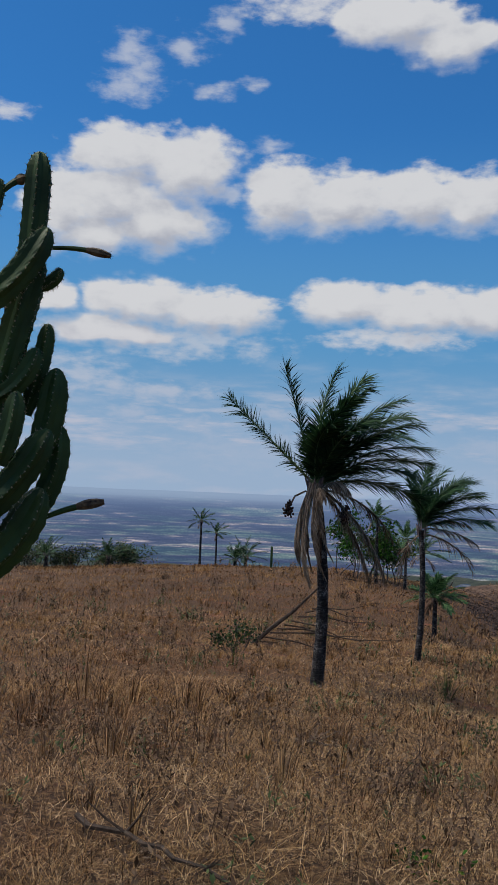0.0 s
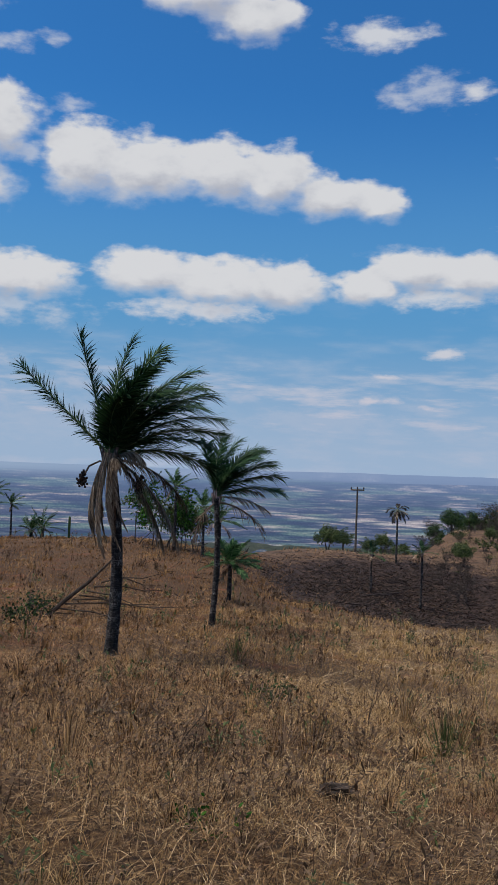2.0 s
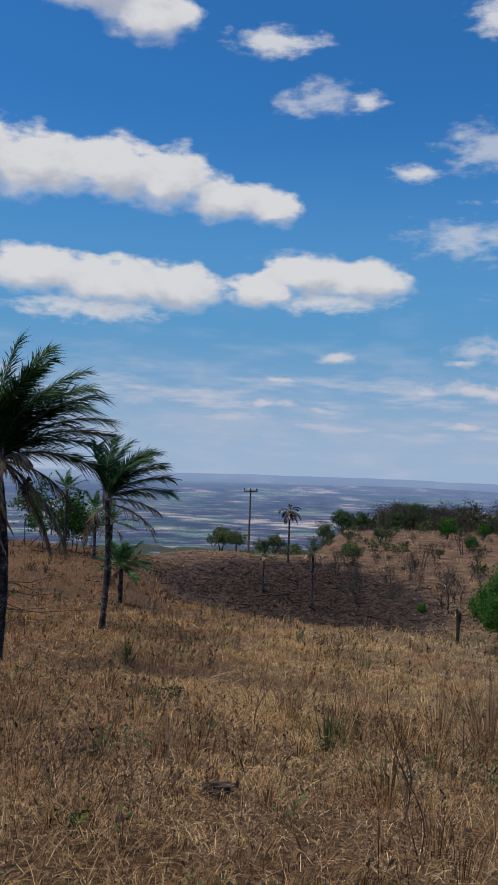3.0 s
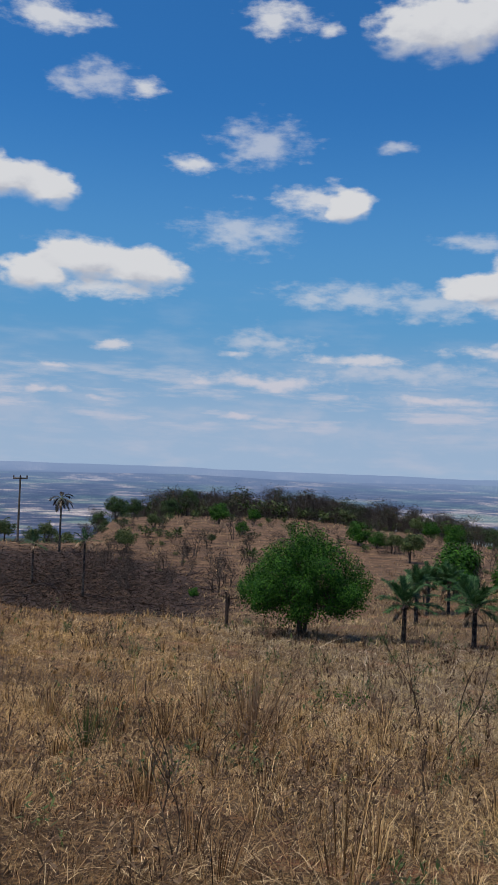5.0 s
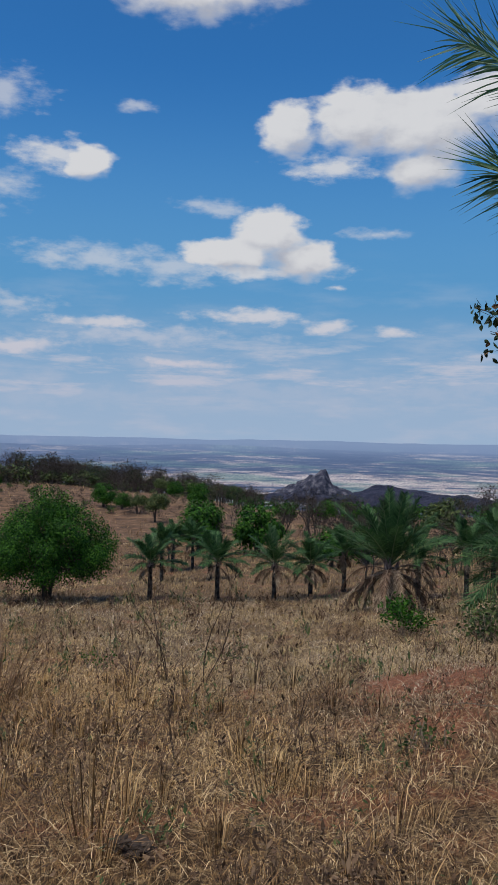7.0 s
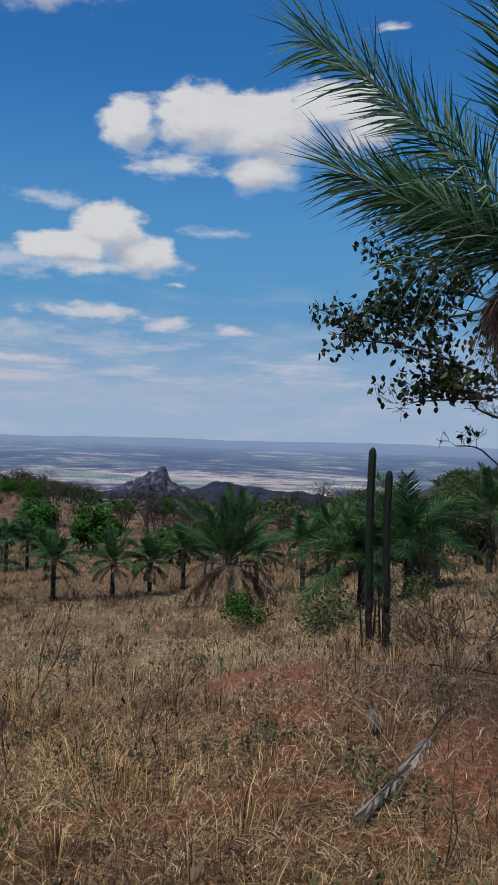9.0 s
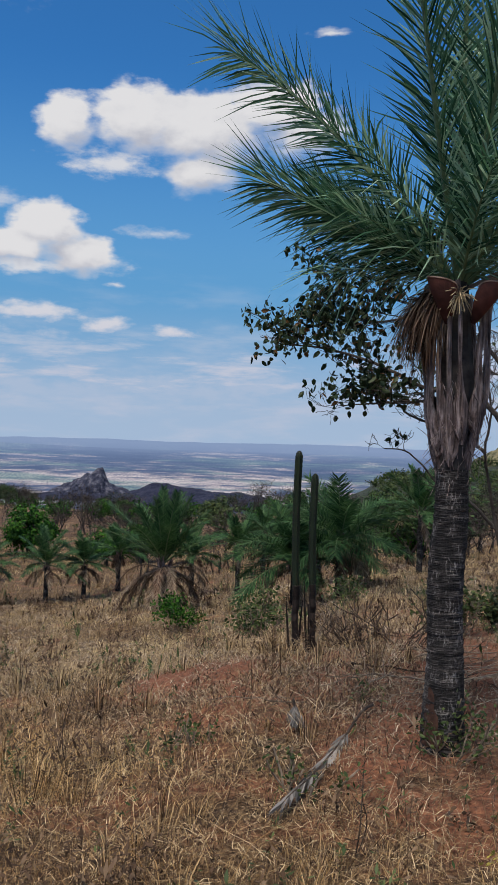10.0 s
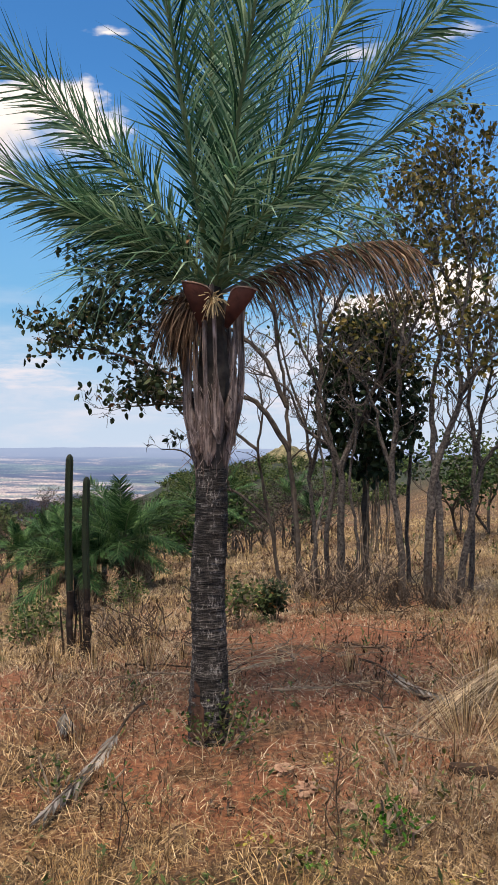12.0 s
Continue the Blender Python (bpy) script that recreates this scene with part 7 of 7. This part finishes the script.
clod(on(3.20, 2.42, 0.03), 0.05, 1, "dark lumpy clod of dried dung on the straw")
clod(on(3.14, 2.47, 0.03), 0.04, 2, "dark lumpy clod of dried dung on the straw")
clod(on(1.95, 4.15, 0.05), 0.06, 3, "dark lumpy clod in the grass")
for k in range(14):
    q = random.Random(500 + k)
    x, y = 7.2 + q.gauss(0, 1.6), -0.2 + q.gauss(0, 1.0)
    r = clod(on(x, y, 0.01), q.uniform(0.02, 0.05), 10 + k, "reddish stone on bare soil", "stone")
    r.data.materials[0] = STONE


def straw_sheaf(a, b, count, seed, label):
    """A loose sheaf of long dry stalks lying on the ground, bound at a and fanning out towards b."""
    q = random.Random(seed)
    root = thing("straw_sheaf", on(*a), label, "straw")
    way = Vector((b[0] - a[0], b[1] - a[1], 0))
    side = Vector((-way.y, way.x, 0)).normalized()
    for k in range(count):
        g = Geo()
        spread = q.gauss(0, 0.10)
        long_ = q.uniform(0.6, 1.1)
        p0 = side * q.gauss(0, 0.03) + UP * q.uniform(0.06, 0.20) - way * q.uniform(0, 0.15)
        p2 = way * long_ + side * spread * way.length * long_
        x, y = a[0] + p2.x, a[1] + p2.y
        p2.z = ground_z(x, y) - root.location.z + q.uniform(0.01, 0.09)
        p1_ = p0.lerp(p2, 0.5) + UP * q.uniform(0.0, 0.07) + side * q.gauss(0, 0.02)
        g.tube([p0, p1_, p2], [0.0026, 0.0022, 0.0011], 4)
        part("stalk", g, TWIG if k % 3 == 0 else PALE_STALK, root)


straw_sheaf((7.14, -1.34), (5.62, -0.60), 40, 610, "loose sheaf of long pale dry stalks on the ground")
straw_sheaf((7.3, 0.30), (6.75, 0.95), 14, 611, "few long pale dry stalks by the palm")


def charred_log(a, b, seed):
    """A short blackened log, lumpy and broken at its ends."""
    q = random.Random(seed)
    root = thing("charred_log", on(*a), "short blackened log half sunk in straw", "log")
    d = Vector((b[0] - a[0], b[1] - a[1], ground_z(*b) - ground_z(*a)))
    g = Geo()
    g.tube([d * (i / 8) + Vector((0, q.gauss(0, 0.006), 0.03 + q.gauss(0, 0.006))) for i in range(9)], [0.036 * q.uniform(0.75, 1.15) * (0.6 if i in (0, 8) else 1.0) for i in range(9)], 9)
    part("wood", g, BURNT_STICK, root)


charred_log((5.35, -0.80), (5.16, -1.12), 620)
lump = clod(on(4.71, -0.27, 0.015), 0.034, 31, "rounded pinkish stone among straw", "stone")
lump.data.materials[0] = STONE
for k, (x, y, tl, leaf_) in enumerate(((4.39, -0.47, 0.16, FRESH_LEAF), (4.09, -0.73, 0.12, SALLOW_LEAF), (4.40, 0.16, 0.10, SALLOW_LEAF), (4.11, -0.14, 0.12, FRESH_LEAF), (5.36, -0.18, 0.12, SALLOW_LEAF))):
    tree(on(x, y), tl, "small fresh weed with broad leaves in the straw", 640 + k, leaf_, per=3, leaf_size=0.030, clump=0.03, stems=3, stem_r=0.0022, levels=1, kids=(4,), trunk_share=0.7, name="weed", category="weed", tilt=0.3, bark=TWIG, group="fresh leafy weeds")
# ---- dry grass, weeds and litter: real blades, too many to count ----
def patchy(x, y, size, seed):
    return np.clip(relief(x, y, size, seed) * 1.6 + 0.5, 0, 1)


def scorched(x, y):
    """1 on the burnt slope, 0 away from it."""
    ex, ey = x - 21.0, y - 42.0
    return np.exp(-(((ex * 0.484 + ey * 0.875) / 15) ** 2 + ((ex * 0.875 - ey * 0.484) / 8.0) ** 2) ** 3)


def blades(count, d0, d1, tall, width, lean, seed, az0=-22.0, az1=106.0, bare=True, flat=False):
    rng_ = np.random.default_rng(seed)
    a = np.radians(rng_.uniform(az0, az1, count))
    r = np.sqrt(rng_.uniform(d0 * d0, d1 * d1, count))
    # tufts: blades gather round shared middles
    x, y = r * np.sin(a), r * np.cos(a)
    tuft = rng_.integers(0, max(1, count // 14), count)
    cx, cy = rng_.normal(0, 1, count), rng_.normal(0, 1, count)
    near = tuft % 3 > 0
    x = np.where(near, x[tuft] + cx * 0.05 * (1 + r / 15), x)
    y = np.where(near, y[tuft] + cy * 0.05 * (1 + r / 15), y)
    keep = rng_.random(count) < 0.35 + 0.75 * patchy(x, y, 1.8, 71) * (0.4 + 0.8 * patchy(x, y, 7.0, 72))
    patch = np.exp(-(((x - 7.64) / 0.42) ** 2 + ((y - 3.36) / 0.34) ** 2) ** 2)
    patch = np.maximum(patch, 0.8 * np.exp(-(((x - 7.33) / 0.36) ** 2 + ((y - 2.61) / 0.26) ** 2) ** 2))
    patch = np.maximum(patch, 0.90 * np.exp(-(((x - 8.6) / 1.9) ** 2 + ((y + 0.1) / 1.4) ** 2) ** 2))
    patch = np.maximum(patch, 0.55 * np.exp(-(((x - 5.6) / 1.1) ** 2 + ((y - 0.5) / 0.9) ** 2) ** 2))
    keep &= rng_.random(count) > patch * 1.02
    if bare:
        soil = np.exp(-(((x - 8.3) / 3.2) ** 2 + ((y - 0.2) / 1.7) ** 2) ** 2)
        soil = np.maximum(soil, 0.7 * np.exp(-(((x - 5.7) / 1.3) ** 2 + ((y - 0.7) / 1.3) ** 2) ** 2))
        soil = np.maximum(soil, 0.9 * np.exp(-(((x - 7.5) / 0.45) ** 2 + ((y - 3.05) / 0.6) ** 2) ** 2))
        keep &= rng_.random(count) > soil * 0.9
        burnt = scorched(x, y)
        keep &= rng_.random(count) > burnt * 1.1
    x, y = x[keep], y[keep]
    n = len(x)
    r = np.hypot(x, y)
    z = height(x, y)
    h = tall * rng_.gamma(6, 1 / 6, n) * (0.65 + 0.6 * patchy(x, y, 3.0, 73))
    w = width * (0.7 + 0.6 * rng_.random(n)) * (0.6 + 0.11 * np.minimum(r, 60))
    ta = rng_.uniform(0, 6.283, n)
    ln = lean * rng_.gamma(2, 0.5, n)
    dx, dy = np.cos(ta) * ln + 0.12, np.sin(ta) * ln - 0.03
    fa = rng_.uniform(0, 6.283, n)
    fx, fy = np.cos(fa) * w / 2, np.sin(fa) * w / 2
    up = np.ones(n) if not flat else np.full(n, 0.10)
    zb = z - 0.01
    v = np.empty((n, 5, 3), np.float32)
    v[:, 0] = np.stack([x - fx, y - fy, zb], -1)
    v[:, 1] = np.stack([x + fx, y + fy, zb], -1)
    mx, my, mz = x + dx * h * 0.4, y + dy * h * 0.4, z + h * 0.58 * up + (0.02 if flat else 0)
    v[:, 2] = np.stack([mx + fx * 0.8, my + fy * 0.8, mz], -1)
    v[:, 3] = np.stack([mx - fx * 0.8, my - fy * 0.8, mz], -1)
    v[:, 4] = np.stack([x + dx * h * 1.2, y + dy * h * 1.2, z + h * up * (0.95 - 0.25 * np.minimum(ln, 1.2)) + (0.01 if flat else 0)], -1)
    base = (np.arange(n) * 5)[:, None]
    loops = (base + np.array([0, 1, 2, 3, 3, 2, 4])).ravel()
    starts = (np.arange(n)[:, None] * 7 + np.array([0, 4])).ravel()
    return v.reshape(-1, 3), loops, starts


def grass_stuff(name, label, sets, mat):
    vs, ls, ss = [], [], []
    nv = nl = 0
    for v, l, s in sets:
        vs.append(v)
        ls.append(l + nv)
        ss.append(s + nl)
        nv += len(v)
        nl += len(l)
    me = raw_mesh(name, np.concatenate(vs), np.concatenate(ls), np.concatenate(ss), mat)
    return tagged(new(name, me), label, "grass", kind="stuff")


def tufts(count, d0, d1, per, tall, seed, az0=-22.0, az1=106.0):
    """Standing clumps of longer grass that fan out from one foot."""
    rng_ = np.random.default_rng(seed)
    a = np.radians(rng_.uniform(az0, az1, count))
    r = np.sqrt(rng_.uniform(d0 * d0, d1 * d1, count))
    cx, cy, ch = r * np.sin(a), r * np.cos(a), tall * rng_.gamma(5, 0.2, count)
    ok = (scorched(cx, cy) < 0.3) & (rng_.random(count) < 0.25 + patchy(cx, cy, 4.0, 78)) & (np.hypot(cx - 7.5, cy - 3.05) > 0.5) & (rng_.random(count) > 0.85 * np.exp(-(((cx - 6.8) / 3.0) ** 2 + ((cy - 0.2) / 1.9) ** 2) ** 2))
    cx, cy, ch = (np.repeat(q[ok], per) for q in (cx, cy, ch))
    n = len(cx)
    fan, turn = rng_.gamma(2.2, 0.26, n), rng_.uniform(0, 6.283, n)
    x, y = cx + np.cos(turn) * fan * 0.10 * ch / 0.3, cy + np.sin(turn) * fan * 0.10 * ch / 0.3
    z, h = height(x, y), ch * rng_.uniform(0.45, 1.1, n)
    dx, dy = np.cos(turn) * fan + 0.10, np.sin(turn) * fan
    w = 0.0034 * (0.6 + 0.11 * np.minimum(np.hypot(x, y), 60))
    fx, fy = -np.sin(turn) * w / 2, np.cos(turn) * w / 2
    v = np.empty((n, 5, 3), np.float32)
    v[:, 0] = np.stack([x - fx, y - fy, z - 0.02], -1)
    v[:, 1] = np.stack([x + fx, y + fy, z - 0.02], -1)
    v[:, 2] = np.stack([x + dx * h * 0.4 + fx, y + dy * h * 0.4 + fy, z + h * 0.6], -1)
    v[:, 3] = np.stack([x + dx * h * 0.4 - fx, y + dy * h * 0.4 - fy, z + h * 0.6], -1)
    v[:, 4] = np.stack([x + dx * h * 1.3, y + dy * h * 1.3, z + h * (1 - 0.3 * np.minimum(fan, 1))], -1)
    base = (np.arange(n) * 5)[:, None]
    return v.reshape(-1, 3), (base + np.array([0, 1, 2, 3, 3, 2, 4])).ravel(), (np.arange(n)[:, None] * 7 + np.array([0, 4])).ravel()


grass_stuff("dry_grass", "dry straw-coloured grass beside the path", [
    blades(16000, 0.5, 2.6, 0.08, 0.0030, 1.3, 9, -180, 180), blades(26000, 2.2, 12, 0.10, 0.0034, 1.2, 10, 104, 338),
    blades(190000, 2.2, 10.5, 0.080, 0.0027, 1.3, 1), tufts(520, 2.4, 9, 40, 0.21, 41)], STRAW)
grass_stuff("field_grass", "dry tan grass covering the hillside", [
    blades(260000, 7.5, 22, 0.078, 0.0026, 1.2, 2), blades(170000, 22, 50, 0.11, 0.0038, 0.9, 3, -16, 104), blades(22000, 50, 110, 0.20, 0.0042, 0.6, 4, 18, 100),
    tufts(1100, 7.5, 24, 34, 0.12, 42), tufts(700, 24, 50, 22, 0.17, 43, -15, 100)], FIELD_STRAW)
grass_stuff("straw_litter", "flattened dead straw lying on the soil", [blades(190000, 2.2, 11, 0.095, 0.0036, 1.3, 5, bare=False, flat=True), blades(6000, 2.2, 11, 0.18, 0.0036, 1.3, 7, bare=False, flat=True), blades(40000, 11, 24, 0.26, 0.0045, 1.3, 6, bare=True, flat=True), blades(3500, 3.6, 9, 0.20, 0.0040, 1.3, 8, 66, 104, bare=False, flat=True)], LITTER)


grass_stuff("leaf_litter", "dead brown leaves and straw bits on the red soil", [blades(30000, 3.4, 13, 0.07, 0.0058, 1.2, 61, 66, 104, bare=False, flat=True), blades(16000, 2.4, 8, 0.06, 0.0055, 1.2, 62, -20, 70, bare=False, flat=True)], DRY_WEED)


def burnt_litter(count, seed):
    """Charred sticks strewn over the burnt slope."""
    rng_ = np.random.default_rng(seed)
    along, aside = rng_.normal(0, 7.8, count), rng_.normal(0, 4.2, count)
    x, y = 21.0 + along * 0.484 + aside * 0.875, 42.0 + along * 0.875 - aside * 0.484
    z, a = height(x, y), rng_.uniform(0, 6.283, count)
    h, w = rng_.gamma(3, 0.032, count), rng_.uniform(0.006, 0.022, count)
    ox, oy = np.cos(a) * h, np.sin(a) * h
    px, py = -np.sin(a) * w, np.cos(a) * w
    lift = rng_.uniform(0.02, 0.16, count)
    v = np.empty((count, 4, 3), np.float32)
    v[:, 0] = np.stack([x - ox - px, y - oy - py, z + 0.03], -1)
    v[:, 1] = np.stack([x - ox + px, y - oy + py, z + 0.03 + w], -1)
    v[:, 2] = np.stack([x + ox + px * 0.4, y + oy + py * 0.4, z + lift + w], -1)
    v[:, 3] = np.stack([x + ox - px * 0.4, y + oy - py * 0.4, z + lift], -1)
    return v.reshape(-1, 3), np.arange(count * 4), np.arange(count) * 4


tagged(grass_stuff("burnt_litter", "charred sticks and stubble strewn on the burnt slope", [burnt_litter(20000, 51)], BURNT_STICK), category="litter")


def weeds(count, d0, d1, tall, seed, az0=-22.0, az1=106.0):
    """Dry upright weeds: a thin stem and a few small curled leaves along it."""
    rng_ = np.random.default_rng(seed)
    a = np.radians(rng_.uniform(az0, az1, count))
    r = np.sqrt(rng_.uniform(d0 * d0, d1 * d1, count))
    x, y = r * np.sin(a), r * np.cos(a)
    knot = rng_.integers(0, max(1, count // 9), count)
    x = np.where(knot % 4 > 0, x[knot] + rng_.normal(0, 0.09, count), x)
    y = np.where(knot % 4 > 0, y[knot] + rng_.normal(0, 0.09, count), y)
    keep = rng_.random(count) < 0.2 + 0.9 * patchy(x, y, 2.4, 75)
    keep &= (scorched(x, y) < 0.3) & (np.hypot(x - 7.5, y - 3.05) > 0.5)
    keep &= rng_.random(count) > 0.6 * np.exp(-(((x - 6.8) / 3.0) ** 2 + ((y - 0.2) / 1.9) ** 2) ** 2)
    x, y = x[keep], y[keep]
    n = len(x)
    z, r = height(x, y), np.hypot(x, y)
    h = tall * rng_.gamma(5, 0.2, n)
    w = 0.0022 * (0.6 + 0.13 * np.minimum(r, 40))
    dx, dy = rng_.normal(0.05, 0.22, n) * h, rng_.normal(0, 0.22, n) * h
    leaves = 7
    v = np.empty((n, 3 + leaves * 4, 3), np.float32)
    fa = rng_.uniform(0, 3.14, n)
    fx, fy = np.cos(fa) * w, np.sin(fa) * w
    v[:, 0] = np.stack([x - fx, y - fy, z - 0.02], -1)
    v[:, 1] = np.stack([x + fx, y + fy, z - 0.02], -1)
    v[:, 2] = np.stack([x + dx, y + dy, z + h], -1)
    for k in range(leaves):
        s = rng_.uniform(0.25, 1.0, n)
        px, py, pz = x + dx * s, y + dy * s, z + h * s
        la = rng_.uniform(0, 6.283, n)
        ll = (0.02 + 0.03 * rng_.random(n)) * (0.7 + 0.06 * np.minimum(r, 30))
        ox, oy, oz = np.cos(la) * ll, np.sin(la) * ll, rng_.normal(0.1, 0.6, n) * ll
        qx, qy = -np.sin(la) * ll * 0.22, np.cos(la) * ll * 0.22
        i = 3 + k * 4
        v[:, i] = np.stack([px, py, pz], -1)
        v[:, i + 1] = np.stack([px + ox * 0.5 + qx, py + oy * 0.5 + qy, pz + oz * 0.5], -1)
        v[:, i + 2] = np.stack([px + ox, py + oy, pz + oz], -1)
        v[:, i + 3] = np.stack([px + ox * 0.5 - qx, py + oy * 0.5 - qy, pz + oz * 0.5], -1)
    per = 3 + leaves * 4
    corner = np.concatenate([[0, 1, 2], 3 + np.arange(leaves * 4)])
    loops = ((np.arange(n) * per)[:, None] + corner).ravel()
    starts = ((np.arange(n) * per)[:, None] + np.concatenate([[0], 3 + np.arange(leaves) * 4])).ravel()
    return v.reshape(-1, 3), loops, starts


grass_stuff("dry_weeds", "brown dried weed stems among the grass", [weeds(4600, 2.4, 9, 0.24, 21), weeds(5500, 9, 24, 0.26, 22), weeds(3000, 24, 50, 0.32, 23, -14, 100)], DRY_WEED)
grass_stuff("green_weeds", "sparse dull green weeds among the dry grass", [weeds(900, 2.4, 10, 0.16, 31), weeds(1600, 10, 26, 0.24, 32), weeds(260, 3.2, 5.0, 0.12, 33, 74, 100)], OLIVE_LEAF)
